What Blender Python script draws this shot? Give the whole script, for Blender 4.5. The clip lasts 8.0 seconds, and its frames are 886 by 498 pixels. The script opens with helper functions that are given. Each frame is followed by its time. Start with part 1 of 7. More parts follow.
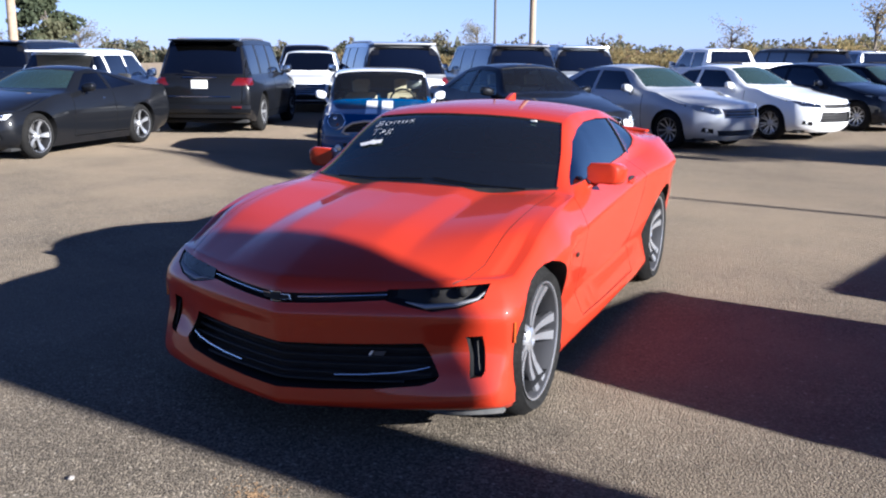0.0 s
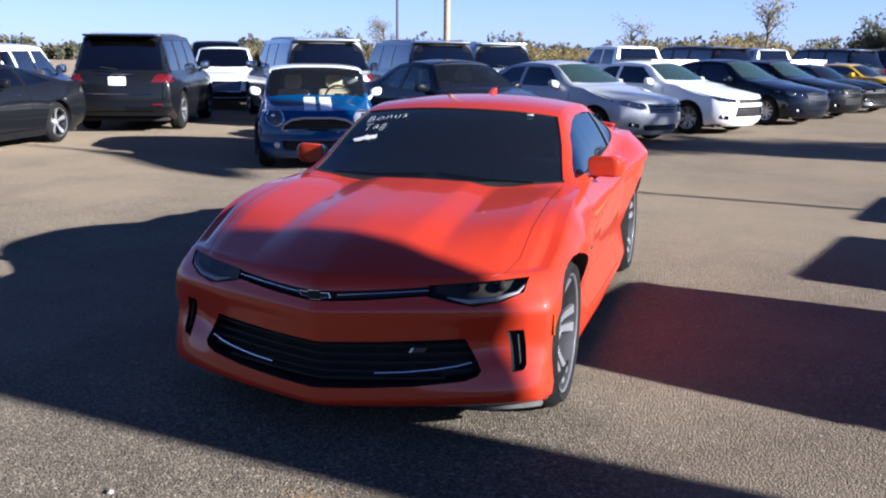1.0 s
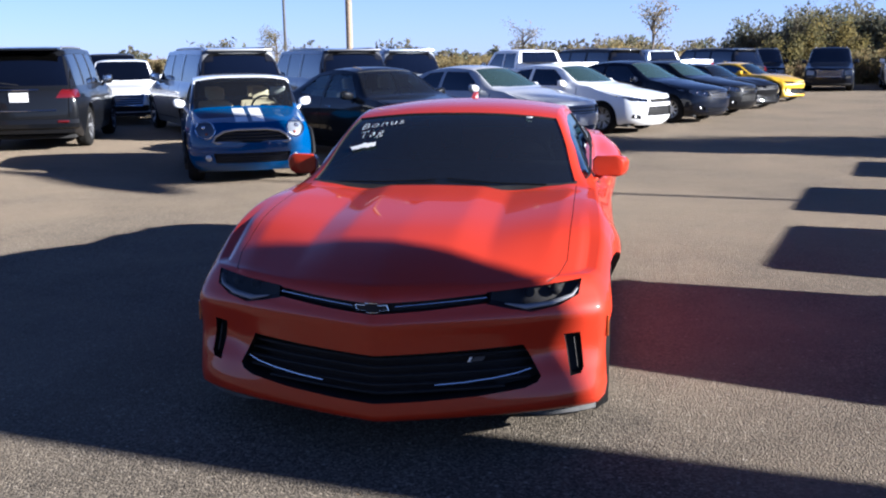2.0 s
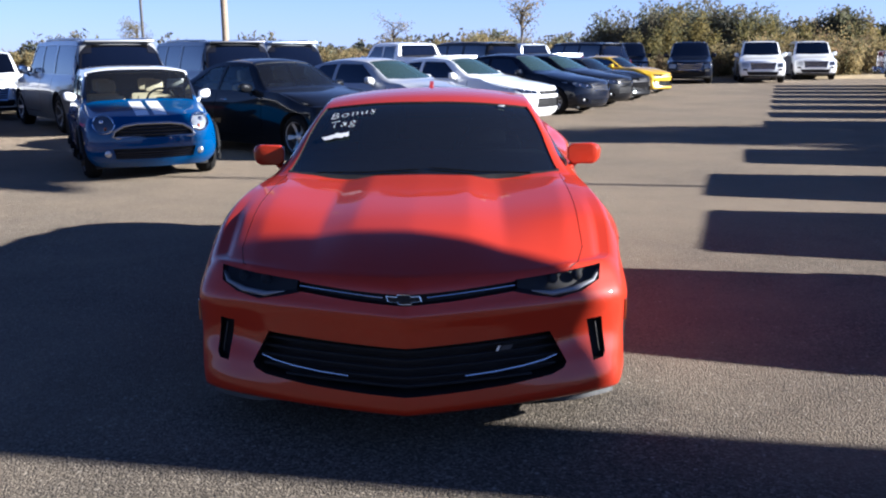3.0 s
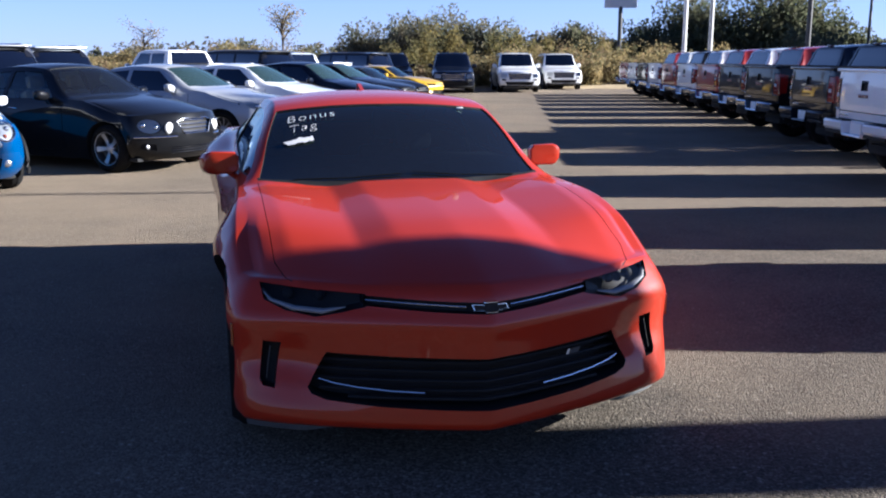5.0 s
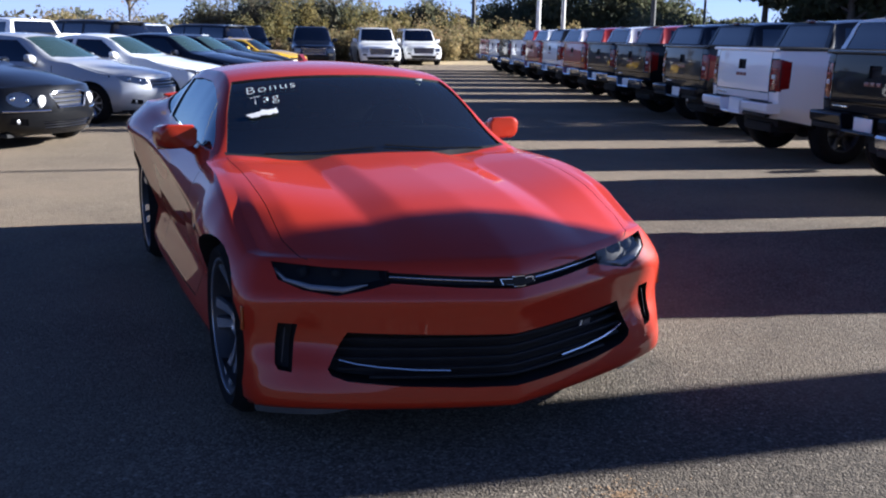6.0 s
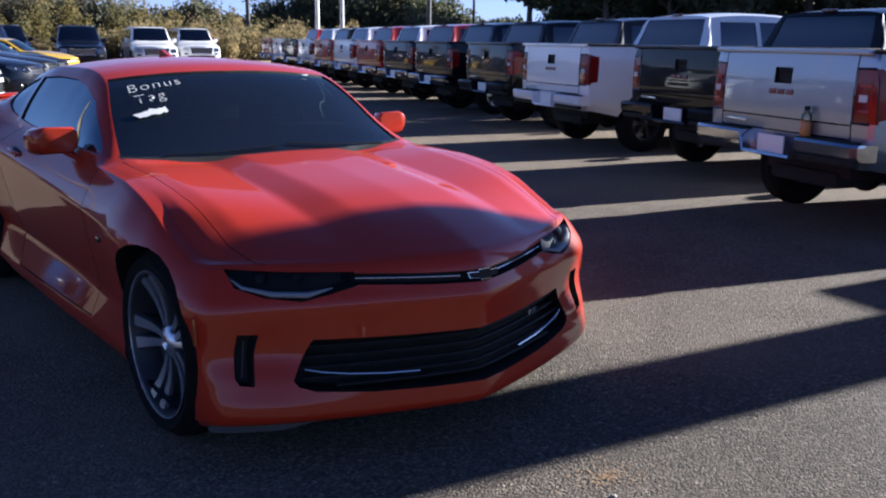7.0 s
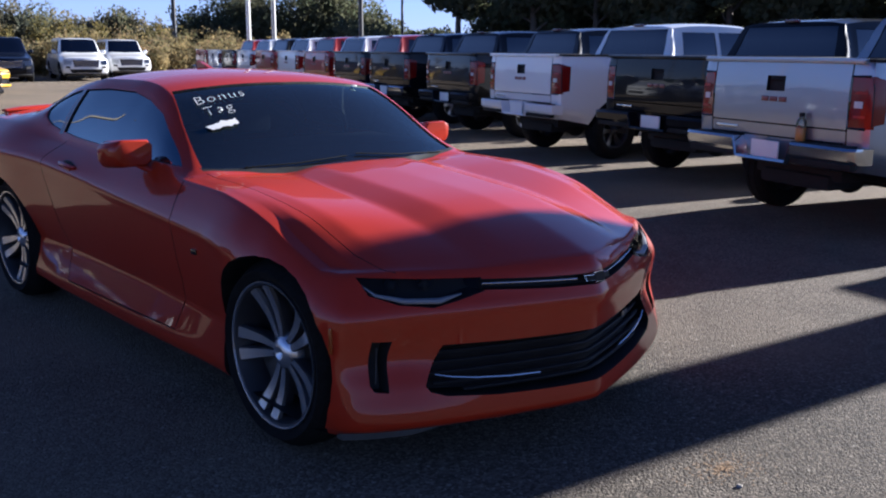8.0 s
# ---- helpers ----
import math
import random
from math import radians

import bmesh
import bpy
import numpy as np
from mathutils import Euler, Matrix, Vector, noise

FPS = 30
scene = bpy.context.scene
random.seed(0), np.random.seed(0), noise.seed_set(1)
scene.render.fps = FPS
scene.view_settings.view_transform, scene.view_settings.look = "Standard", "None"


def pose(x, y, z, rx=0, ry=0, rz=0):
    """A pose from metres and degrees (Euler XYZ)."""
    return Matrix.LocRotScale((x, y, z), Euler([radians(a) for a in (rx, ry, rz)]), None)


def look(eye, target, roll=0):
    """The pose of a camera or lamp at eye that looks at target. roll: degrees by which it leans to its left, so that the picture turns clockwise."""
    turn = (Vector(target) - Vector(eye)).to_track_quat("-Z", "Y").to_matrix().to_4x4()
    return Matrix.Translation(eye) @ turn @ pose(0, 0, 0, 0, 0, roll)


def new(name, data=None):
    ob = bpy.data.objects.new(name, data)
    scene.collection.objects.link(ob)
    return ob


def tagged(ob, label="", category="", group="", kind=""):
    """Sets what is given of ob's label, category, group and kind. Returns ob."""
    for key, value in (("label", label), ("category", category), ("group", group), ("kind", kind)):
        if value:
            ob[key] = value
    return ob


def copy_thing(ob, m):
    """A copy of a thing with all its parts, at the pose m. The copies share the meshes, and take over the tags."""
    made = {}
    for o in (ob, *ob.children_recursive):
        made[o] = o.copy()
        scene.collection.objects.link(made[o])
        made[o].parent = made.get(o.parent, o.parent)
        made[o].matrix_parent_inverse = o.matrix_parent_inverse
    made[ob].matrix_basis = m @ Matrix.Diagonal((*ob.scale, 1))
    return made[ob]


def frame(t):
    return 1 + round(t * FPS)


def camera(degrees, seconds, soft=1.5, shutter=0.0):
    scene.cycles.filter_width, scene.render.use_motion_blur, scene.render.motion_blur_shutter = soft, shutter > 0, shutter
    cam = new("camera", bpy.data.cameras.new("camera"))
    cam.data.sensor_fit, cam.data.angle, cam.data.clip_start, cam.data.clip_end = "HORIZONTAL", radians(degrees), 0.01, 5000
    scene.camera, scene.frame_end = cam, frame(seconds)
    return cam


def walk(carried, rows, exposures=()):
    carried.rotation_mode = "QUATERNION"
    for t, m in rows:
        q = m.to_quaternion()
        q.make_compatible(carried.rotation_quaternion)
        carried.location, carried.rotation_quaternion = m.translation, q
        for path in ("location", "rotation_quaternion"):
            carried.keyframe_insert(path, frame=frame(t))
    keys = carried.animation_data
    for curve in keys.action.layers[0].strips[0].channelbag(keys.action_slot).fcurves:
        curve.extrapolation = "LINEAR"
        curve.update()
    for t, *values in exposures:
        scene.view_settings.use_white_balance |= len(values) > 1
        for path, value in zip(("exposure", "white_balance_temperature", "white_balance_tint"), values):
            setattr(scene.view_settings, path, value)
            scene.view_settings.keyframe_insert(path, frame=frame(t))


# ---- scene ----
cam = camera(52.0, 8.0, 2.1)
PATH = [
    (0, (0.144, 0.087, 1.645), (-1.061, 1.626, 1.223), 0.5),
    (0.5, (-0.124, -0.083, 1.641), (-1.204, 1.548, 1.226), -1.0),
    (1, (-0.34, -0.217, 1.622), (-1.368, 1.445, 1.196), 0.6),
    (1.5, (-0.671, -0.267, 1.603), (-1.572, 1.465, 1.167), -0.7),
    (2, (-0.953, -0.461, 1.605), (-1.776, 1.315, 1.194), -0.7),
    (2.2, (-1.074, -0.549, 1.6), (-1.805, 1.271, 1.208), -0.7),
    (3.3, (-1.735, -0.654, 1.56), (-2.266, 1.225, 1.127), -0.4),
    (3.5, (-1.842, -0.686, 1.547), (-2.355, 1.201, 1.127), -0.3),
    (4, (-2.188, -0.796, 1.559), (-2.526, 1.122, 1.108), 0.3),
    (4.5, (-2.46, -0.757, 1.542), (-2.608, 1.194, 1.126), 0.5),
    (4.7, (-2.599, -0.705, 1.53), (-2.702, 1.254, 1.137), 0.2),
    (5.8, (-3.318, -0.548, 1.524), (-3.044, 1.377, 1.055), 0.9),
    (6, (-3.428, -0.518, 1.498), (-3.113, 1.404, 1.043), 0.9),
    (6.5, (-3.708, -0.353, 1.47), (-3.182, 1.533, 1.062), -0.1),
    (7, (-4.019, -0.26, 1.455), (-3.246, 1.529, 1.006), 0.7),
    (7.5, (-4.395, -0.213, 1.468), (-3.537, 1.529, 0.992), 1.3),
    (7.8, (-4.575, -0.125, 1.451), (-3.659, 1.595, 1.0), 1.6),
    (8, (-4.669, -0.035, 1.45), (-3.748, 1.688, 1.024), 0.5),
]
walk(cam, [(t, look(eye, target, roll)) for t, eye, target, roll in PATH],
     exposures=[(0.0, 1.45, 5050, 17), (2.0, 1.46, 5050, 17), (3.5, 1.46, 5020, 17), (4.5, 1.45, 5000, 17), (6.0, 1.47, 5020, 17), (7.0, 1.43, 5000, 18), (8.0, 1.38, 5010, 19)])
# world, sun and sky
SUN_EL, SUN_AZ = 19.5, 5.5          # degrees; azimuth from +x towards +y
world = bpy.data.worlds.new("sky")
scene.world = world
world.use_nodes = True
wn = world.node_tree
sky = wn.nodes.new("ShaderNodeTexSky")
sky.sky_type, sky.sun_disc = "NISHITA", False
sky.sun_elevation, sky.sun_rotation = radians(SUN_EL), radians(90 - SUN_AZ)
sky.air_density, sky.dust_density, sky.ozone_density = 1.0, 0.1, 3.0
clear = wn.nodes.new("ShaderNodeMix")          # clear, dry autumn air
clear.data_type, clear.blend_type = "RGBA", "MULTIPLY"
clear.inputs["Factor"].default_value = 1.0
clear.inputs[7].default_value = (1.0, 1.03, 1.42, 1)
wn.links.new(sky.outputs[0], clear.inputs[6])
# pale blue haze low in the sky, the same all round
up = wn.nodes.new("ShaderNodeTexCoord")
axis = wn.nodes.new("ShaderNodeSeparateXYZ")
wn.links.new(up.outputs["Generated"], axis.inputs[0])
low = wn.nodes.new("ShaderNodeMapRange")
low.inputs[1].default_value, low.inputs[2].default_value, low.inputs[3].default_value, low.inputs[4].default_value = 0.0, 0.75, 1.0, 0.0
wn.links.new(axis.outputs[2], low.inputs[0])
fade = wn.nodes.new("ShaderNodeMath")
fade.operation, fade.inputs[1].default_value = "POWER", 2.2
wn.links.new(low.outputs[0], fade.inputs[0])
haze = wn.nodes.new("ShaderNodeMix")
haze.data_type, haze.blend_type = "RGBA", "ADD"
haze.inputs[7].default_value = (5.6, 7.1, 10.1, 1)
wn.links.new(fade.outputs[0], haze.inputs["Factor"])
wn.links.new(clear.outputs[2], haze.inputs[6])
wn.links.new(haze.outputs[2], wn.nodes["Background"].inputs[0])
wn.nodes["Background"].inputs[1].default_value = 0.0218
sun = new("sun", bpy.data.lights.new("sun", "SUN"))
sun.data.energy, sun.data.angle, sun.data.color = 8.3, radians(0.55), (1.0, 0.87, 0.64)
sun.matrix_world = look(Vector((math.cos(radians(SUN_AZ)) * 60, math.sin(radians(SUN_AZ)) * 60, 60 * math.tan(radians(SUN_EL)))), (0, 0, 0))


# ---------------------------------------------------------------- materials
def material(name, color=(0.5, 0.5, 0.5), rough=0.5, metal=0.0, coat=0.0, spec=0.5, emit=0.0, coat_ior=1.5):
    m = bpy.data.materials.new(name)
    m.use_nodes = True
    b = m.node_tree.nodes["Principled BSDF"]
    b.inputs["Base Color"].default_value = (*color, 1)
    b.inputs["Roughness"].default_value = rough
    b.inputs["Metallic"].default_value = metal
    b.inputs["Coat Weight"].default_value = coat
    b.inputs["Coat Roughness"].default_value = 0.04
    b.inputs["Coat IOR"].default_value = coat_ior
    b.inputs["Specular IOR Level"].default_value = spec
    if emit:
        b.inputs["Emission Color"].default_value = (*color, 1)
        b.inputs["Emission Strength"].default_value = emit
    return m


def add(m, kind, **sets):
    n = m.node_tree.nodes.new(kind)
    for key, value in sets.items():
        if key in n.inputs:
            n.inputs[key].default_value = value
    return n


def vary(m, scale, dark, light, bump=0.0, rough=None, detail=6.0, distance=0.01):
    """Two scales of noise between two colours, with bump."""
    t, b = m.node_tree, m.node_tree.nodes["Principled BSDF"]
    co = add(m, "ShaderNodeTexCoord")
    big, fine = add(m, "ShaderNodeTexNoise", Scale=scale * 0.12, Detail=4.0), add(m, "ShaderNodeTexNoise", Scale=scale, Detail=detail)
    for n in (big, fine):
        t.links.new(co.outputs["Object"], n.inputs["Vector"])
    mix = add(m, "ShaderNodeMath")
    mix.operation = "ADD"
    t.links.new(big.outputs[0], mix.inputs[0])
    t.links.new(fine.outputs[0], mix.inputs[1])
    ramp = add(m, "ShaderNodeValToRGB")
    ramp.color_ramp.elements[0].position, ramp.color_ramp.elements[1].position = 0.7 / 2, 1.3 / 2
    half = add(m, "ShaderNodeMath")
    half.operation = "MULTIPLY"
    half.inputs[1].default_value = 0.5
    t.links.new(mix.outputs[0], half.inputs[0])
    t.links.new(half.outputs[0], ramp.inputs[0])
    ramp.color_ramp.elements[0].color, ramp.color_ramp.elements[1].color = (*dark, 1), (*light, 1)
    t.links.new(ramp.outputs[0], b.inputs["Base Color"])
    if bump:
        n = add(m, "ShaderNodeBump", Strength=bump, Distance=distance)
        t.links.new(fine.outputs[0], n.inputs["Height"])
        t.links.new(n.outputs[0], b.inputs["Normal"])
    return m


def paint(name, color, metal=0.0, rough=0.35, coat=1.0, spec=0.3, coat_ior=1.5):
    """Clear-coated paint with faint dust."""
    m = material(name, color, rough, metal, coat, spec, coat_ior=coat_ior)
    t, b = m.node_tree, m.node_tree.nodes["Principled BSDF"]
    co = add(m, "ShaderNodeTexCoord")
    n = add(m, "ShaderNodeTexNoise", Scale=2.3, Detail=5.0)
    t.links.new(co.outputs["Object"], n.inputs["Vector"])
    r = add(m, "ShaderNodeMapRange")
    r.inputs[1].default_value, r.inputs[2].default_value = 0.35, 0.75
    r.inputs[3].default_value, r.inputs[4].default_value = 0.012, 0.06
    t.links.new(n.outputs[0], r.inputs[0])
    t.links.new(r.outputs[0], b.inputs["Coat Roughness"])
    return m


def glass(name, tint, gloss_rough=0.0, ior=1.55, dust=0.0, sheen=(1, 1, 1), glare_color=(0.5, 0.5, 0.48)):
    """A thin tinted pane: tinted see-through with a Fresnel gloss."""
    m = bpy.data.materials.new(name)
    m.use_nodes = True
    t = m.node_tree
    t.nodes.remove(t.nodes["Principled BSDF"])
    see, shine, mix, fr = add(m, "ShaderNodeBsdfTransparent"), add(m, "ShaderNodeBsdfGlossy"), add(m, "ShaderNodeMixShader"), add(m, "ShaderNodeFresnel")
    see.inputs[0].default_value = (*tint, 1)
    shine.inputs["Color"].default_value = (*sheen, 1)
    shine.inputs["Roughness"].default_value = gloss_rough
    fr.inputs[0].default_value = ior
    t.links.new(fr.outputs[0], mix.inputs[0])
    t.links.new(see.outputs[0], mix.inputs[1])
    t.links.new(shine.outputs[0], mix.inputs[2])
    t.links.new(mix.outputs[0], t.nodes["Material Output"].inputs[0])
    # diffuse layer: thin dust, and reflected sky glare painted as colour
    if dust:
        dust_glare, over = add(m, "ShaderNodeBsdfDiffuse"), add(m, "ShaderNodeMixShader")
        dust_glare.inputs[0].default_value = (*glare_color, 1)
        over.inputs[0].default_value = dust
        t.links.new(mix.outputs[0], over.inputs[1])
        t.links.new(dust_glare.outputs[0], over.inputs[2])
        t.links.new(over.outputs[0], t.nodes["Material Output"].inputs[0])
    return m


M = {
    "red": paint("red_orange_paint", (0.295, 0.022, 0.006), rough=0.45, spec=0.08, coat=0.72),
    "black": paint("black_paint", (0.005, 0.0055, 0.007), spec=0.05, coat=0.55, coat_ior=1.5),
    "navy": paint("navy_paint", (0.004, 0.006, 0.013), spec=0.05, coat=0.65, coat_ior=1.5),
    "white": paint("white_paint", (0.74, 0.75, 0.75)),
    "silver": paint("silver_paint", (0.3, 0.325, 0.36), metal=0.7, rough=0.32),
    "silver_light": paint("bright_silver_paint", (0.4, 0.41, 0.43), metal=0.25, rough=0.42),
    "pewter": paint("pewter_paint", (0.19, 0.195, 0.2), metal=0.3, rough=0.4),
    "grey": paint("grey_paint", (0.045, 0.047, 0.054), metal=0.5, rough=0.4),
    "bronze": paint("dark_bronze_paint", (0.009, 0.008, 0.007), metal=0.2, rough=0.4, spec=0.1, coat=0.75),
    "blue": paint("bright_blue_paint", (0.0006, 0.04, 0.135), rough=0.35, spec=0.05, coat=0.8),
    "yellow": paint("yellow_paint", (0.45, 0.28, 0.006)),
    "cherry": paint("cherry_red_paint", (0.3, 0.012, 0.009)),
    "tyre": vary(material("tyre_rubber", rough=0.9, spec=0.12), 60, (0.005, 0.005, 0.005), (0.014, 0.0135, 0.013), 0.3),
    "alloy": material("machined_alloy", (0.45, 0.46, 0.48), 0.34, 0.8),
    "alloy_split": material("brushed_split_spoke_alloy", (0.56, 0.57, 0.6), 0.27, 0.85),
    "alloy_dark": material("grey_alloy_pocket", (0.03, 0.03, 0.033), 0.5, 0.2),
    "alloy_black": material("black_alloy", (0.02, 0.02, 0.022), 0.35, 0.3),
    "chrome": material("chrome", (0.62, 0.64, 0.67), 0.1, 1.0),
    "bumper_chrome": material("dusty_bumper_chrome", (0.5, 0.52, 0.55), 0.12, 1.0),
    "plastic": vary(material("black_plastic", rough=0.6, spec=0.2), 120, (0.008, 0.008, 0.0085), (0.016, 0.016, 0.0165), 0.1),
    "gloss_black": material("gloss_black_trim", (0.006, 0.006, 0.007), 0.12, 0.0, 0.5),
    "rubber_grey": vary(material("grey_air_dam", rough=0.7), 40, (0.03, 0.03, 0.03), (0.06, 0.058, 0.055), 0.1),
    "under": material("underbody", (0.012, 0.012, 0.012), 0.9),
    "iron": material("brake_iron", (0.06, 0.058, 0.056), 0.55, 0.4),
    "glass_dark": glass("tinted_glass", (0.012, 0.013, 0.015), ior=2.1, dust=0.0015),
    "glass_mid": glass("lightly_tinted_glass", (0.8, 0.85, 0.82), ior=1.7, dust=0.008, sheen=(0.85, 0.97, 0.95)),
    # greenish sky reflection is painted into this pane's diffuse layer
    "glass_green": glass("green_windscreen_glass", (0.45, 0.58, 0.52), ior=2.4, dust=0.05, sheen=(0.72, 0.95, 0.88), glare_color=(0.3, 0.5, 0.43)),
    "reflector": material("lamp_reflector", (0.56, 0.56, 0.55), 0.3, 0.0),
    "lamp_bowl": material("grey_lamp_bowl", (0.2, 0.21, 0.23), 0.4, 0.0),
    "lamp_strip": material("dim_light_strip", (0.24, 0.24, 0.245), 0.45, 0.0, spec=0.2),
    "lamp_grey": material("dark_grey_lamp_bowl", (0.055, 0.052, 0.049), 0.55, 0.0, spec=0.15),
    "glass_hero": glass("windscreen_glass", (0.44, 0.53, 0.55), ior=2.12, dust=0.009, sheen=(0.66, 0.92, 0.9)),
    "glass_film": glass("reflective_tinted_glass", (0.08, 0.09, 0.1), ior=3.6, sheen=(0.82, 0.95, 0.98)),
    "lens": glass("lamp_lens", (0.85, 0.87, 0.9)),
    "lens_smoke": glass("smoked_lamp_lens", (0.6, 0.6, 0.6), ior=1.25),
    "truck_lens": material("bright_red_lamp_lens", (0.16, 0.006, 0.005), 0.14, 0.0, 0.25, spec=0.3),
    "red_lens": material("red_lamp_lens", (0.07, 0.003, 0.003), 0.14, 0.0, 0.6),
    "amber": material("amber_marker", (0.25, 0.05, 0.005), 0.2, 0.0, 1.0),
    "plate": material("blank_plate", (0.75, 0.75, 0.72), 0.4),
    "marker": material("white_marker_ink", (0.6, 0.6, 0.59), 0.7),
    "seat": vary(material("black_cloth", rough=0.9), 90, (0.012, 0.012, 0.013), (0.03, 0.03, 0.031), 0.2),
    "beige": vary(material("beige_leather", rough=0.6), 60, (0.45, 0.37, 0.25), (0.58, 0.49, 0.35), 0.1),
    "stripe": material("white_stripe", (0.78, 0.78, 0.78), 0.3, 0.0, 0.6),
    "badge_red": material("red_badge", (0.13, 0.014, 0.016), 0.3, 0.0, 0.5),
}


def chip_seal():
    """Loose chip-seal: pale and dark stones of 1 to 2 cm in grey binder, with broad worn and dusty patches."""
    m = material("chip_seal", rough=0.92, spec=0.15)
    t, b = m.node_tree, m.node_tree.nodes["Principled BSDF"]
    b.inputs["Diffuse Roughness"].default_value = 0.3
    co = add(m, "ShaderNodeTexCoord")
    stones = add(m, "ShaderNodeTexVoronoi", Scale=100.0)
    fine = add(m, "ShaderNodeTexNoise", Scale=140.0, Detail=3.0)
    mid = add(m, "ShaderNodeTexNoise", Scale=1.7, Detail=6.0, Roughness=0.62)
    broad = add(m, "ShaderNodeTexNoise", Scale=0.16, Detail=5.0, Roughness=0.6)
    for n in (stones, fine, mid, broad):
        t.links.new(co.outputs["Object"], n.inputs["Vector"])
    pick = add(m, "ShaderNodeSeparateColor")
    t.links.new(stones.outputs["Color"], pick.inputs[0])
    ramp = add(m, "ShaderNodeValToRGB")
    els = ramp.color_ramp.elements
    els[0].position, els[0].color = 0.0, (0.062, 0.052, 0.04, 1)
    els[1].position, els[1].color = 1.0, (0.28, 0.235, 0.175, 1)
    for pos, col in ((0.5, (0.127, 0.106, 0.079, 1)), (0.88, (0.185, 0.155, 0.115, 1))):
        e = els.new(pos)
        e.color = col
    t.links.new(pick.outputs[0], ramp.inputs[0])
    shade = add(m, "ShaderNodeMapRange")
    shade.inputs[1].default_value, shade.inputs[2].default_value, shade.inputs[3].default_value, shade.inputs[4].default_value = 0.3, 0.7, 0.62, 1.4
    mul = add(m, "ShaderNodeMath")
    mul.operation = "ADD"
    t.links.new(mid.outputs[0], mul.inputs[0])
    t.links.new(broad.outputs[0], mul.inputs[1])
    half = add(m, "ShaderNodeMath")
    half.operation, half.inputs[1].default_value = "MULTIPLY", 0.5
    t.links.new(mul.outputs[0], half.inputs[0])
    t.links.new(half.outputs[0], shade.inputs[0])
    mix = add(m, "ShaderNodeMix")
    mix.data_type, mix.blend_type = "RGBA", "MULTIPLY"
    mix.inputs["Factor"].default_value = 1.0
    t.links.new(ramp.outputs[0], mix.inputs[6])
    worn = add(m, "ShaderNodeMath")
    worn.operation = "MULTIPLY"
    t.links.new(shade.outputs[0], worn.inputs[0])
    t.links.new(worn.outputs[0], mix.inputs[7])
    dust = add(m, "ShaderNodeTexNoise", Scale=0.33, Detail=7.0, Roughness=0.65)      # pale tan dust lies in broad drifts
    far_off = add(m, "ShaderNodeMapping")
    far_off.inputs["Location"].default_value = (31, 7, 0)
    t.links.new(co.outputs["Object"], far_off.inputs["Vector"])
    t.links.new(far_off.outputs[0], dust.inputs["Vector"])
    drift = add(m, "ShaderNodeMapRange")
    drift.inputs[1].default_value, drift.inputs[2].default_value, drift.inputs[3].default_value, drift.inputs[4].default_value = 0.4, 0.66, 0.05, 0.7
    t.links.new(dust.outputs[0], drift.inputs[0])
    where = add(m, "ShaderNodeSeparateXYZ")          # more dust towards the rows of sedans, bare chips on the driven lane
    t.links.new(co.outputs["Object"], where.inputs[0])
    lane = add(m, "ShaderNodeMapRange")
    lane.inputs[1].default_value, lane.inputs[2].default_value, lane.inputs[3].default_value, lane.inputs[4].default_value = 1.5, 9.0, -0.35, 0.4
    t.links.new(where.outputs[1], lane.inputs[0])
    bare = add(m, "ShaderNodeMapRange")
    bare.inputs[1].default_value, bare.inputs[2].default_value, bare.inputs[3].default_value, bare.inputs[4].default_value = 2.5, 8.0, 0.8, 1.03
    t.links.new(where.outputs[1], bare.inputs[0])
    t.links.new(bare.outputs[0], worn.inputs[1])
    laid = add(m, "ShaderNodeMath")
    laid.operation, laid.use_clamp = "ADD", True
    t.links.new(drift.outputs[0], laid.inputs[0])
    t.links.new(lane.outputs[0], laid.inputs[1])
    chips = add(m, "ShaderNodeTexVoronoi", Scale=31.0)          # scattered larger pale and dark stones
    t.links.new(far_off.outputs[0], chips.inputs["Vector"])
    kind = add(m, "ShaderNodeSeparateColor")
    t.links.new(chips.outputs["Color"], kind.inputs[0])
    rare = add(m, "ShaderNodeMath")
    rare.operation, rare.inputs[1].default_value = "GREATER_THAN", 0.9
    t.links.new(kind.outputs[0], rare.inputs[0])
    blob = add(m, "ShaderNodeMapRange")
    blob.inputs[1].default_value, blob.inputs[2].default_value, blob.inputs[3].default_value, blob.inputs[4].default_value = 0.2, 0.34, 0.6, 0.0
    t.links.new(chips.outputs["Distance"], blob.inputs[0])
    strew = add(m, "ShaderNodeMath")
    strew.operation = "MULTIPLY"
    t.links.new(rare.outputs[0], strew.inputs[0])
    t.links.new(blob.outputs[0], strew.inputs[1])
    tone = add(m, "ShaderNodeValToRGB")
    tone.color_ramp.elements[0].position, tone.color_ramp.elements[0].color = 0.35, (0.045, 0.04, 0.034, 1)
    tone.color_ramp.elements[1].position, tone.color_ramp.elements[1].color = 0.6, (0.34, 0.3, 0.24, 1)
    t.links.new(kind.outputs[1], tone.inputs[0])
    tan = add(m, "ShaderNodeMix")
    tan.data_type = "RGBA"
    tan.inputs[7].default_value = (0.225, 0.178, 0.122, 1)
    t.links.new(laid.outputs[0], tan.inputs["Factor"])
    t.links.new(mix.outputs[2], tan.inputs[6])
    top = add(m, "ShaderNodeMix")
    top.data_type = "RGBA"
    t.links.new(strew.outputs[0], top.inputs["Factor"])
    t.links.new(tan.outputs[2], top.inputs[6])
    t.links.new(tone.outputs[0], top.inputs[7])
    t.links.new(top.outputs[2], b.inputs["Base Color"])
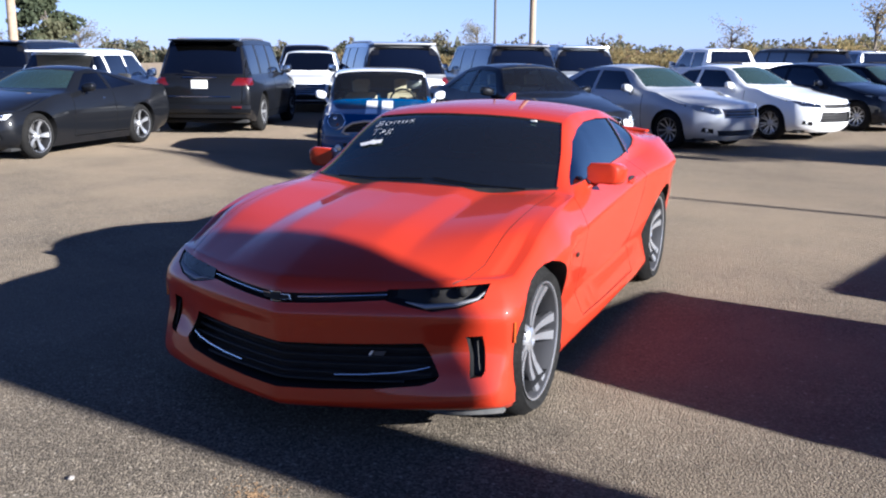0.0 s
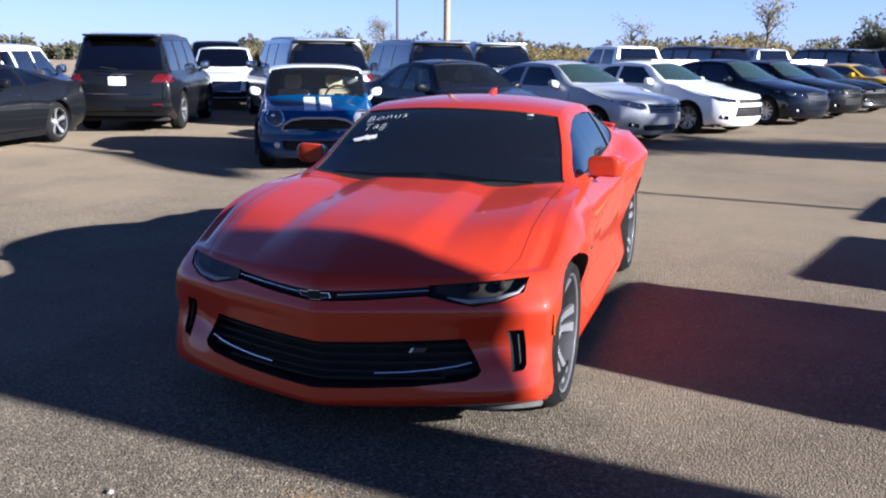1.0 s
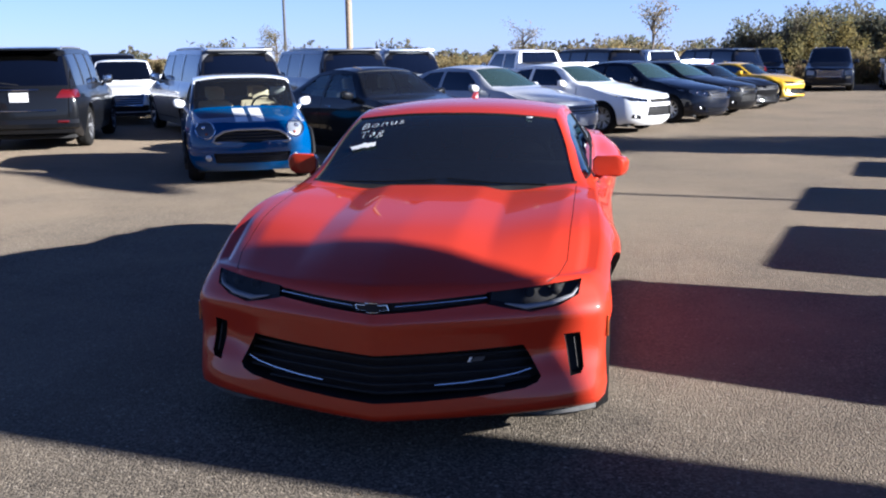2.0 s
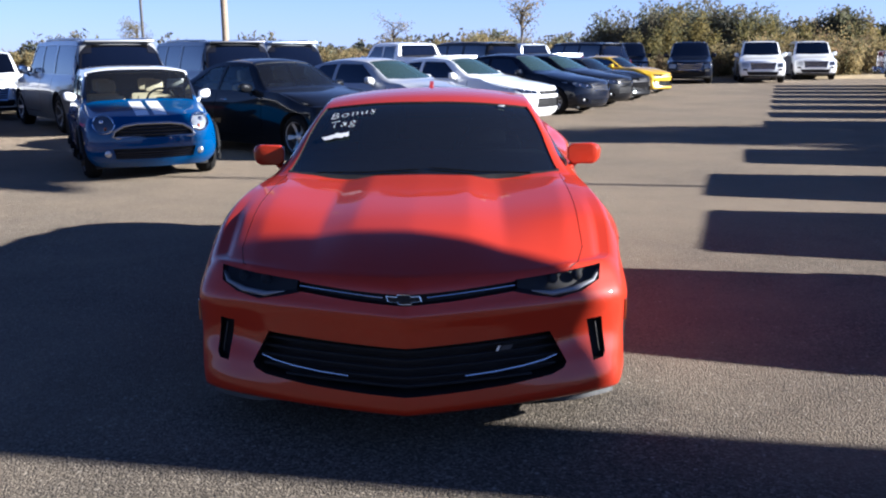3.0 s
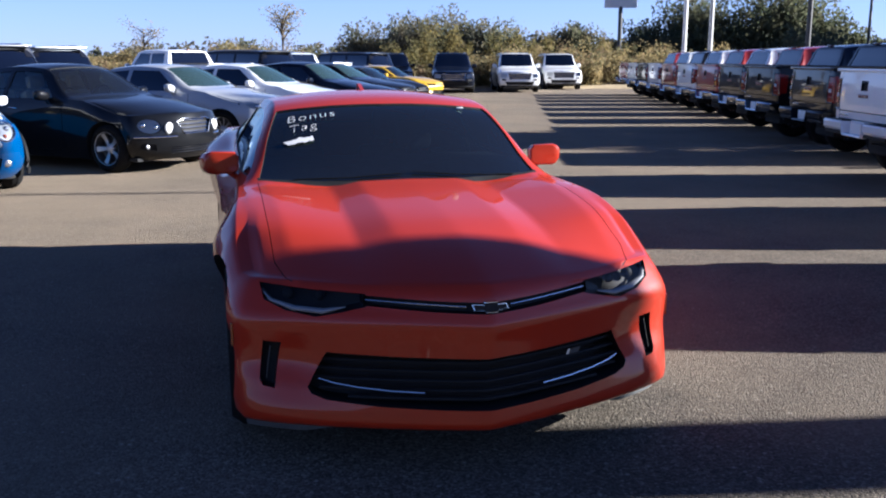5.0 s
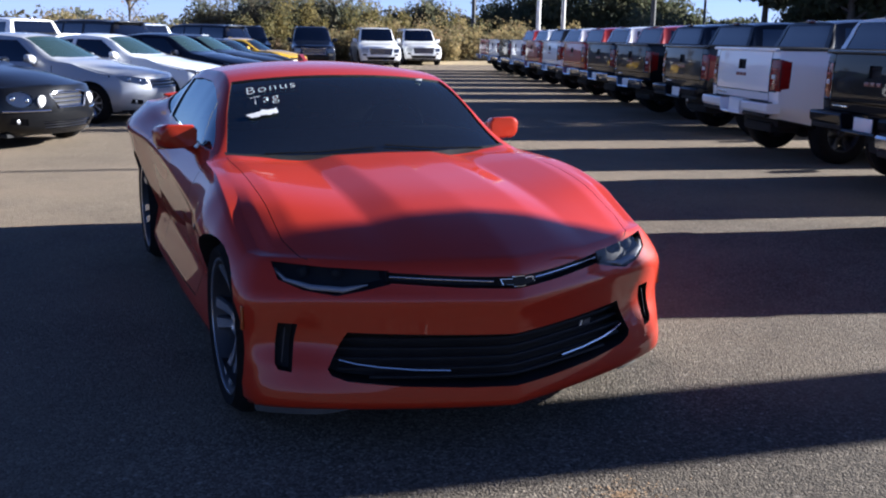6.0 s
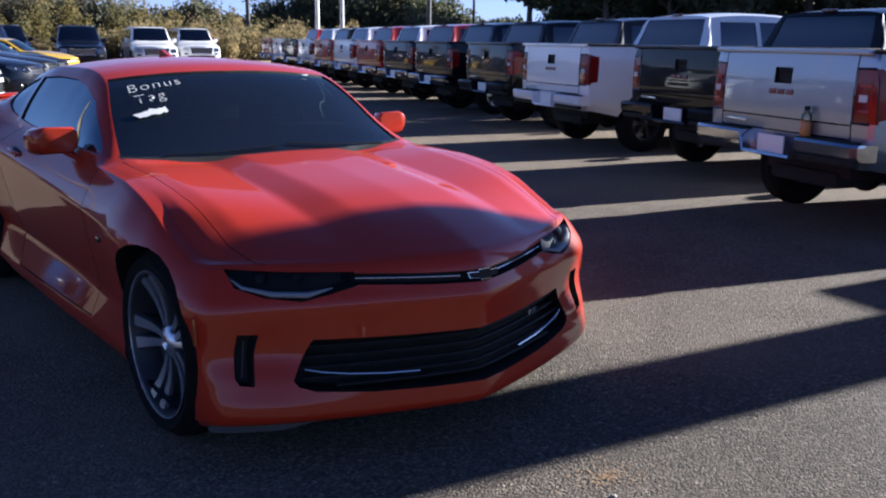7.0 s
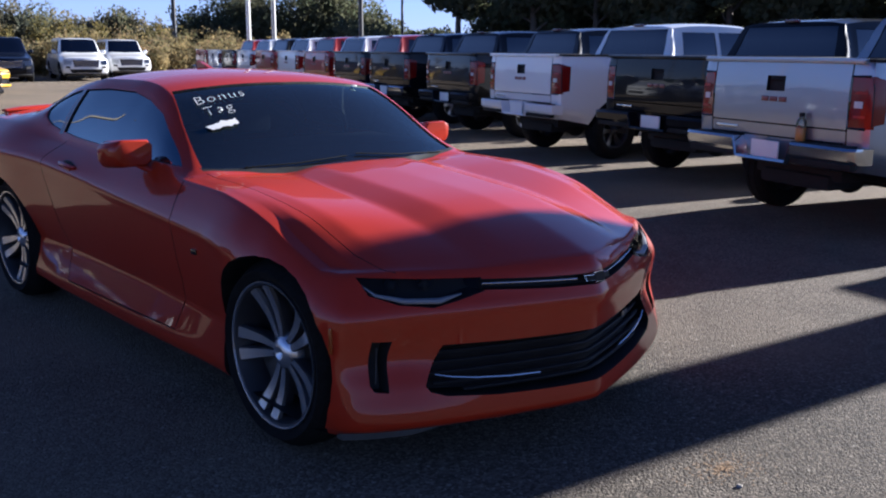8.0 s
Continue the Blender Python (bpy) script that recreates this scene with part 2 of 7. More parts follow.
    bump = add(m, "ShaderNodeBump", Strength=0.72, Distance=0.011)
    high = add(m, "ShaderNodeMath")
    high.operation = "SUBTRACT"
    t.links.new(fine.outputs[0], high.inputs[0])
    t.links.new(stones.outputs["Distance"], high.inputs[1])
    t.links.new(high.outputs[0], bump.inputs["Height"])
    t.links.new(bump.outputs[0], b.inputs["Normal"])
    return m


def foliage(name, colors):
    """Leaves: each clump takes one of several colours; light passes through a little."""
    m = material(name, rough=0.75, spec=0.2)
    t, b = m.node_tree, m.node_tree.nodes["Principled BSDF"]
    geo = add(m, "ShaderNodeNewGeometry")
    ramp = add(m, "ShaderNodeValToRGB")
    els = ramp.color_ramp.elements
    els[0].position, els[0].color = 0.0, (*colors[0], 1)
    els[1].position, els[1].color = 1.0, (*colors[-1], 1)
    for i, c in enumerate(colors[1:-1]):
        els.new((i + 1) / (len(colors) - 1)).color = (*c, 1)
    co, clump = add(m, "ShaderNodeTexCoord"), add(m, "ShaderNodeTexNoise", Scale=0.42, Detail=3.0)
    t.links.new(co.outputs["Object"], clump.inputs["Vector"])
    spread = add(m, "ShaderNodeMapRange")
    spread.inputs[1].default_value, spread.inputs[2].default_value, spread.inputs[3].default_value, spread.inputs[4].default_value = 0.3, 0.7, 0.0, 0.72
    t.links.new(clump.outputs[0], spread.inputs[0])
    leaf_share = add(m, "ShaderNodeMath")
    leaf_share.operation = "MULTIPLY_ADD"
    leaf_share.inputs[1].default_value = 0.28
    t.links.new(geo.outputs["Random Per Island"], leaf_share.inputs[0])
    t.links.new(spread.outputs[0], leaf_share.inputs[2])
    t.links.new(leaf_share.outputs[0], ramp.inputs[0])
    t.links.new(ramp.outputs[0], b.inputs["Base Color"])
    thin, mix = add(m, "ShaderNodeBsdfTranslucent"), add(m, "ShaderNodeMixShader")
    t.links.new(ramp.outputs[0], thin.inputs[0])
    mix.inputs[0].default_value = 0.5
    t.links.new(b.outputs[0], mix.inputs[1])
    t.links.new(thin.outputs[0], mix.inputs[2])
    t.links.new(mix.outputs[0], t.nodes["Material Output"].inputs[0])
    return m


M["scrub"] = foliage("autumn_scrub_leaves", [(0.09, 0.1, 0.05), (0.16, 0.14, 0.07), (0.31, 0.23, 0.1), (0.14, 0.135, 0.065), (0.26, 0.17, 0.09), (0.11, 0.11, 0.055)])
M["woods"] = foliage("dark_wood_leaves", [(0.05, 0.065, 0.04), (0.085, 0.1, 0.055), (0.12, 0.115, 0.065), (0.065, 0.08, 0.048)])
# distance haze is put into these leaf colours: paler, greyer, low contrast
M["far_woods"] = foliage("haze_paled_far_leaves", [(0.085, 0.1, 0.075), (0.115, 0.125, 0.085), (0.16, 0.135, 0.085), (0.095, 0.11, 0.08)])
M["gold"] = foliage("golden_leaves", [(0.13, 0.115, 0.045), (0.2, 0.155, 0.05), (0.1, 0.1, 0.045), (0.15, 0.09, 0.045)])
M["bark"] = vary(material("bark", rough=0.9), 12, (0.05, 0.04, 0.03), (0.12, 0.1, 0.08), 0.5)
M["pole_wood"] = vary(material("weathered_pole_wood", rough=0.85), 14, (0.16, 0.12, 0.08), (0.3, 0.23, 0.16), 0.4)
M["pole_metal"] = vary(material("dull_galvanised_metal", rough=0.55, metal=0.6), 8, (0.3, 0.3, 0.3), (0.42, 0.42, 0.41), 0.1)
M["pole_white"] = vary(material("white_painted_pole", rough=0.5), 5, (0.6, 0.6, 0.58), (0.74, 0.74, 0.72), 0.05)
M["pole_dark"] = vary(material("dark_painted_pole", rough=0.5), 6, (0.02, 0.02, 0.02), (0.05, 0.05, 0.05), 0.05)
M["grass"] = vary(material("dry_grass_bank", rough=0.95), 3, (0.2, 0.15, 0.07), (0.36, 0.27, 0.14), 0.6)


# ---------------------------------------------------------------- mesh tools
def finish(bm, name, mats, smooth=True, crease=32):
    bmesh.ops.remove_doubles(bm, verts=bm.verts, dist=1e-5)
    for f in bm.faces:
        f.smooth = smooth
    if smooth:
        for e in bm.edges:
            if len(e.link_faces) == 2 and e.calc_face_angle(0) > radians(crease):
                e.smooth = False
    me = bpy.data.meshes.new(name)
    bm.to_mesh(me)
    bm.free()
    for m in mats if isinstance(mats, (list, tuple)) else [mats]:
        me.materials.append(m)
    return me


def part(name, bm, mat, parent, label="", smooth=True, crease=32):
    ob = new(name, finish(bm, name, mat, smooth, crease))
    ob.parent = parent
    if label:
        ob["label"] = label
    return ob


def share(name, me, parent, m):
    ob = new(name, me)
    ob.parent = parent
    ob.matrix_basis = m
    return ob


def box(bm, lo, hi, bevel=0.0, m=None, mat=0):
    """A box between two corners, bevelled, into bm."""
    vs = bmesh.ops.create_cube(bm, size=1)["verts"]
    for v in vs:
        v.co = Vector([lo[i] + (hi[i] - lo[i]) * (v.co[i] + 0.5) for i in range(3)])
    fs = list({f for v in vs for f in v.link_faces})
    if bevel:
        es = list({e for v in vs for e in v.link_edges})
        out = bmesh.ops.bevel(bm, geom=es, offset=bevel, segments=2, affect="EDGES", profile=0.6)
        fs = [f for f in fs if f.is_valid] + out["faces"]
        vs = list({v for f in fs for v in f.verts})
    for f in fs:
        if f.is_valid:
            f.material_index = mat
    if m is not None:
        bmesh.ops.transform(bm, matrix=m, verts=[v for v in vs if v.is_valid])
    return bm


def lathe(bm, profile, seg=32, axis="X", mat=0, close=False):
    """Turn a list of (along, radius) about the axis."""
    rings = []
    for a, r in profile:
        ring = []
        for i in range(seg):
            c, s = math.cos(2 * math.pi * i / seg) * r, math.sin(2 * math.pi * i / seg) * r
            ring.append(bm.verts.new({"X": (a, c, s), "Z": (c, s, a), "Y": (c, a, s)}[axis]))
        rings.append(ring)
    pairs = list(zip(rings, rings[1:])) + ([(rings[-1], rings[0])] if close else [])
    for p, q in pairs:
        for i in range(seg):
            f = bm.faces.new((p[i], p[(i + 1) % seg], q[(i + 1) % seg], q[i]))
            f.material_index = mat
    return bm


def tube(bm, points, radius, seg=8, flat=1.0, mat=0):
    """A round bar along points; radius a number or one per point."""
    pts = [Vector(p) for p in points]
    rings = []
    for i, p in enumerate(pts):
        d = (pts[min(i + 1, len(pts) - 1)] - pts[max(i - 1, 0)]).normalized()
        u = d.cross(Vector((0, 0, 1)))
        u = u.normalized() if u.length > 1e-4 else Vector((1, 0, 0))
        w = d.cross(u).normalized()
        r = radius[i] if isinstance(radius, (list, tuple)) else radius
        rings.append([bm.verts.new(p + u * math.cos(2 * math.pi * k / seg) * r + w * math.sin(2 * math.pi * k / seg) * r * flat) for k in range(seg)])
    for p, q in zip(rings, rings[1:]):
        for k in range(seg):
            bm.faces.new((p[k], p[(k + 1) % seg], q[(k + 1) % seg], q[k])).material_index = mat
    bm.faces.new(rings[0]), bm.faces.new(rings[-1][::-1])
    return bm


def plate(bm, poly, place, depth, mat=0):
    """A flat polygon of (u, v) laid out by place(u, v) -> 3d, thickened along the vector depth."""
    a = [bm.verts.new(place(*p)) for p in poly]
    b = [bm.verts.new(Vector(place(*p)) + Vector(depth)) for p in poly]
    n = len(poly)
    fs = [bm.faces.new(a), bm.faces.new(b[::-1])] + [bm.faces.new((a[i], b[i], b[(i + 1) % n], a[(i + 1) % n])) for i in range(n)]
    for f in fs:
        f.material_index = mat
    bmesh.ops.recalc_face_normals(bm, faces=fs)
    return bm


def curve(*knots):
    """A smooth monotone curve through knots (s, value)."""
    xs, ys = np.array([k[0] for k in knots], float), np.array([k[1] for k in knots], float)
    if len(xs) == 1:
        return lambda s: float(ys[0])
    h, d = np.diff(xs), np.diff(ys) / np.diff(xs)
    m = np.zeros(len(xs))
    m[0], m[-1] = d[0], d[-1]
    for i in range(1, len(xs) - 1):
        if d[i - 1] * d[i] > 0:
            w1, w2 = 2 * h[i] + h[i - 1], h[i] + 2 * h[i - 1]
            m[i] = (w1 + w2) / (w1 / d[i - 1] + w2 / d[i])

    def f(s):
        s = min(max(s, xs[0]), xs[-1])
        i = min(int(np.searchsorted(xs, s, "right")) - 1, len(h) - 1)
        t = (s - xs[i]) / h[i]
        return float((1 + 2 * t) * (1 - t) ** 2 * ys[i] + t * (1 - t) ** 2 * h[i] * m[i] + t * t * (3 - 2 * t) * ys[i + 1] + t * t * (t - 1) * h[i] * m[i + 1])
    return f


def inside(poly, u, v):
    hit = False
    for (u0, v0), (u1, v1) in zip(poly, poly[1:] + poly[:1]):
        if (v0 > v) != (v1 > v) and u < (u1 - u0) * (v - v0) / (v1 - v0) + u0:
            hit = not hit
    return hit


AXES = {"x": (1, 2, 0), "y": (0, 2, 1), "z": (0, 1, 2)}


def carve(bm, poly, axis, test):
    """Cut the outline poly, seen along axis, into the faces that pass test; returns the faces inside."""
    a, b, c = AXES[axis]
    us, vs = [p[0] for p in poly], [p[1] for p in poly]

    def near(f, u0, u1, v0, v1):
        fu, fv = [v.co[a] for v in f.verts], [v.co[b] for v in f.verts]
        return f.material_index == 0 and max(fu) > u0 and min(fu) < u1 and max(fv) > v0 and min(fv) < v1 and test(f.calc_center_median(), f.normal)
    area = [f for f in bm.faces if near(f, min(us), max(us), min(vs), max(vs))]
    for (u0, v0), (u1, v1) in zip(poly, poly[1:] + poly[:1]):
        e = 1e-4
        fs = [f for f in area if f.is_valid and near(f, min(u0, u1) - e, max(u0, u1) + e, min(v0, v1) - e, max(v0, v1) + e)]
        if not fs:
            continue
        co, no = Vector((0, 0, 0)), Vector((0, 0, 0))
        co[a], co[b], no[a], no[b] = u0, v0, v1 - v0, u0 - u1
        geom = list({v for f in fs for v in f.verts}) + list({x for f in fs for x in f.edges}) + fs
        out = bmesh.ops.bisect_plane(bm, geom=geom, dist=1e-5, plane_co=co, plane_no=no.normalized())
        area = list({f for f in area if f.is_valid} | {f for f in out["geom"] if isinstance(f, bmesh.types.BMFace)}
                    | {f for x in out["geom_cut"] if isinstance(x, bmesh.types.BMEdge) for f in x.link_faces})
    found = []
    for f in area:
        p = f.calc_center_median()
        if f.material_index == 0 and inside(poly, p[a], p[b]) and test(p, f.normal):
            found.append(f)
    return found


def recess(bm, faces, move, keep=0.0, mat=0):
    """Take faces out of bm, wall the hole inwards by the vector move (or a function of a vertex), and give the faces back as a bmesh
    sunk by keep times that."""
    step = move if callable(move) else (lambda co: Vector(move))
    chosen = set(faces)
    rim = [e for f in faces for e in f.edges if any(g not in chosen for g in e.link_faces) or len(e.link_faces) == 1]
    rim = list(set(rim))
    piece, verts = bmesh.new(), {}
    for f in faces:
        for v in f.verts:
            if v not in verts:
                verts[v] = piece.verts.new(v.co + step(v.co) * keep)
        piece.faces.new([verts[v] for v in f.verts])
    bmesh.ops.delete(bm, geom=list(chosen), context="FACES")
    rim = [e for e in rim if e.is_valid]
    out = bmesh.ops.extrude_edge_only(bm, edges=rim)["geom"]
    for g in out:
        if isinstance(g, bmesh.types.BMVert):
            g.co += step(g.co)
        if isinstance(g, bmesh.types.BMFace):
            g.material_index = mat
    return piece


def mirrored(poly):
    return [(-u, v) for u, v in poly][::-1]


# ---------------------------------------------------------------- vehicle bodies
def sweep(sp, u, rear=False):
    a, b = (sp["ra"], sp["rb"]) if rear else (sp["fa"], sp["fb"])
    u = min(abs(u), 1.0)
    return a * u ** (2.0 if rear else sp.get("fe", 2.0)) + b * (1 - max(0.0, 1 - u ** 4) ** 0.25)


RISES = [i / 14 for i in range(15)]
TOPS = [math.cos(math.pi / 2 * i / 12) for i in range(1, 13)]


def section(sp, S):
    """Half section at station S: list of (x, z, zone), from the sill up to the centre of the top."""
    zb, wb, wm, zm, wl, zl = (sp[k](S) for k in ("zb", "wb", "wm", "zm", "wl", "zl"))
    wt, zt, zc = sp["wt"](S), sp["zt"](S), sp["zc"](S)
    zm = min(max(zm, zb + 0.05), zl - 0.03)
    pts = []
    for f in sp.get("rises", RISES):
        z = zb + (zl - zb) * f
        w = wm - (wm - wb) * ((zm - z) / (zm - zb)) ** 2.4 if z < zm else wm - (wm - wl) * ((z - zm) / (zl - zm)) ** sp.get("shoulder", 2.2)
        pts.append((w, z, 0))
    if "flank" in sp:
        k, rows = sp["flank"](S)
        pts = [(w + (fw - w) * k, z + (fz - z) * k, 0) for (w, z, zone), (fw, fz) in zip(pts, rows)]
    for i in range(1, 8):
        t = i / 7
        pts.append((wl + (wt - wl) * t + 0.018 * math.sin(math.pi * t) * min(1, (zt - zl) / 0.2), zl + (zt - zl) * t, 1))
    for u in sp.get("tops", TOPS):
        pts.append((wt * u, zt + (zc - zt) * (1 - u ** sp.get("crown", 2.4)), 2))
    return pts


def body_mesh(sp):
    L, F, R = sp["L"], sp.get("F", 1.3), sp.get("R_fade", 0.9)
    stations = sorted(set([0.0, L] + list(np.linspace(0, L, sp.get("n", 64))) + list(sp.get("extra", ()))))
    rows = []
    for S in stations:
        row = []
        for x, z, zone in section(sp, S):
            wt = max(sp["wt"](S), 1e-3)
            u = 1.0 if zone < 2 else x / wt
            f0 = sp["fprof"](z) + sweep(sp, u)
            r0 = sp["rprof"](z) + sweep(sp, u, True)
            s = S + (f0 * (1 - S / F) if S < F else 0) - (r0 * (1 - (L - S) / R) if L - S < R else 0)
            p = Vector((x, -s, z))
            if "tweak" in sp:
                p = sp["tweak"](p)
            row.append(p)
        rows.append(row)
    bm = bmesh.new()
    n = len(rows[0])
    for side in (1, -1):
        def V(p):
            return bm.verts.new((p.x * side, p.y, p.z))
        grid = [[V(p) for p in row] for row in rows]
        for a, b in zip(grid, grid[1:]):
            for k in range(n - 1):
                bm.faces.new((a[k], a[k + 1], b[k + 1], b[k]))
        for row, S, rear in ((rows[0], 0.0, False), (rows[-1], L, True)):
            sec = section(sp, S)
            top = [q for q in sec if q[2] == 2]
            us = [1.0] + [q[0] / sp["wt"](S) for q in top]
            last = len(sec) - len(top) - 1
            zs = [sec[last][1]] + [q[1] for q in top]
            cap = []
            for k in range(last + 1):
                w, z0 = sec[k][0], sec[k][1]
                line = []
                for u, zt in zip(us, zs):
                    z = z0 + (zt - zs[0]) * (k / last) ** 2
                    prof = sp["rprof"] if rear else sp["fprof"]
                    s = (L - prof(z) - sweep(sp, u, True)) if rear else prof(z) + sweep(sp, u)
                    p = Vector((w * u, -s, z))
                    if "tweak" in sp:
                        p = sp["tweak"](p)
                    line.append(V(p))
                cap.append(line)
            for a, b in zip(cap, cap[1:]):
                for k in range(len(a) - 1):
                    bm.faces.new((a[k], a[k + 1], b[k + 1], b[k]))
    bmesh.ops.remove_doubles(bm, verts=bm.verts, dist=2e-4)
    rim = [e for e in bm.edges if len(e.link_faces) == 1]
    if rim:
        bmesh.ops.holes_fill(bm, edges=rim, sides=0)
    bmesh.ops.recalc_face_normals(bm, faces=bm.faces)
    for f in bm.faces:                      # unpainted underside
        if f.normal.z < -0.8 and f.calc_center_median().z < 0.6:
            f.material_index = 1
    return bm


def front_point(sp, x, z, out=0.0):
    """A point on the front face at x, z; out: how far proud of it."""
    sec = section(sp, 0.0)
    w = next((q[0] for q in sec if q[1] >= z), sec[-len(sp.get("tops", TOPS)) - 1][0])
    p = Vector((x, -(sp["fprof"](z) + sweep(sp, x / w)) + out, z))
    return sp["tweak"](p) if "tweak" in sp else p


def rear_point(sp, x, z, out=0.0):
    sec = section(sp, sp["L"])
    w = next((q[0] for q in sec if q[1] >= z), sec[-len(sp.get("tops", TOPS)) - 1][0])
    p = Vector((x, -(sp["L"] - sp["rprof"](z) - sweep(sp, x / w, True)) - out, z))
    return sp["tweak"](p) if "tweak" in sp else p


def bar(sp, x0, x1, z0, z1, radius, out=0.0, rear=False, steps=14, flat=1.0):
    """A bar that follows the front or rear face."""
    bm = bmesh.new()
    f = rear_point if rear else front_point
    pts = [f(sp, x0 + (x1 - x0) * i / steps, z0 + (z1 - z0) * i / steps, out) for i in range(steps + 1)]
    return tube(bm, pts, radius, 8, flat)


def spec(L, W, H, fo, wb, R, clr, hood0, hood1, belt, cowl, header, rend, rdown, deck, tumble=0.66, fa=0.25, fb=0.22, ra=0.12, rb=0.16,
         tilt=0.06, deckdrop=0.02, flare=0.0, **more):
    h = W / 2
    sp = dict(L=L, W=W, H=H, fo=fo, wbase=wb, R=R, fa=fa, fb=fb, ra=ra, rb=rb, cowl=cowl, header=header, rend=rend, rdown=rdown, belt=belt, deckz=deck, tumble=tumble, clr=clr)
    end = L - 0.02
    sp["zb"] = curve((0, clr + 0.015), (0.5, clr), (L - 0.5, clr), (L, clr + 0.1))
    sp["wb"] = curve((0, h * 0.84), (0.6, h * 0.92), (L - 0.6, h * 0.92), (L, h * 0.86))
    sp["wm"] = curve((0, h * 0.96), (fo, h), (L / 2, h * 0.985), (fo + wb, h), (L, h * 0.965))
    sp["zm"] = curve((0, clr + 0.42 * (hood0 - clr)), (fo, 0.62 * belt), (L, 0.62 * belt))
    sp["wl"] = curve((0, h * 0.9), (fo, h * 0.915), (cowl, h * 0.91), (rend, h * 0.905), (L, h * 0.88))
    lo = min(deck, belt)
    sp["zl"] = curve((0, hood0), (fo, (hood0 + hood1) / 2 + 0.03), (cowl, hood1), (header, belt), (rend, belt + 0.01), (max(rdown, rend + 0.02), lo if rdown > L - 0.3 else deck - 0.01), (end, deck - deckdrop - 0.01))
    sp["wt"] = curve((0, h * 0.86), (cowl - 0.12, h * 0.87), (cowl + 0.02, h * 0.85), (header, h * tumble), ((header + rend) / 2, h * tumble * 0.985), (rend, h * tumble * 0.98), (max(rdown, rend + 0.04), h * (0.82 if rdown < L - 0.3 else tumble + 0.12)), (L, h * 0.82))
    ez = 0.006
    sp["zt"] = curve((0, hood0 + ez), (fo, (hood0 + hood1) / 2 + 0.03 + ez), (cowl - 0.1, hood1 + ez), (cowl + 0.03, hood1 + 0.03), (header + 0.05, H - 0.075), ((header + rend) / 2, H - 0.045), (rend, H - 0.09), (max(rdown, rend + 0.04), deck + ez), (end, deck - deckdrop + ez))
    sp["zc"] = curve((0, hood0 + 0.02), (0.3, hood0 + 0.085), (fo, (hood0 + hood1) / 2 + 0.07), (cowl - 0.25, hood1 + 0.02), (cowl - 0.08, hood1 + 0.04), (header - 0.05, H - 0.045), (header + 0.12, H - 0.012), ((header + rend) / 2, H), (rend, H - 0.05), (max(rdown, rend + 0.04), deck + 0.025), (end, deck - deckdrop + 0.02))
    sp["fprof"] = curve((clr, 0.14), (clr + 0.12, 0.03), (clr + 0.3, 0.0), (hood0 - 0.12, 0.02), (hood0, tilt), (hood0 + 0.1, tilt + 0.06))
    sp["rprof"] = curve((clr, 0.14), (clr + 0.15, 0.03), (clr + 0.35, 0.0), (deck - 0.1, 0.03), (deck + 0.02, 0.06), (deck + 0.5, 0.12))
    sp["extra"] = (cowl - 0.1, cowl, cowl + 0.05, header, header + 0.08, rend, rdown, rend + 0.05)
    if flare:
        def tweak(p):
            for s in (fo, fo + wb):
                g = math.exp(-((p.y + s) / 0.42) ** 2) * math.exp(-((p.z - R * 1.5) / 0.3) ** 2)
                if abs(p.x) > h * 0.7:
                    p = Vector((p.x + math.copysign(flare * g, p.x), p.y, p.z))
            return p
        sp["tweak"] = tweak
    sp.update(more)
    return sp


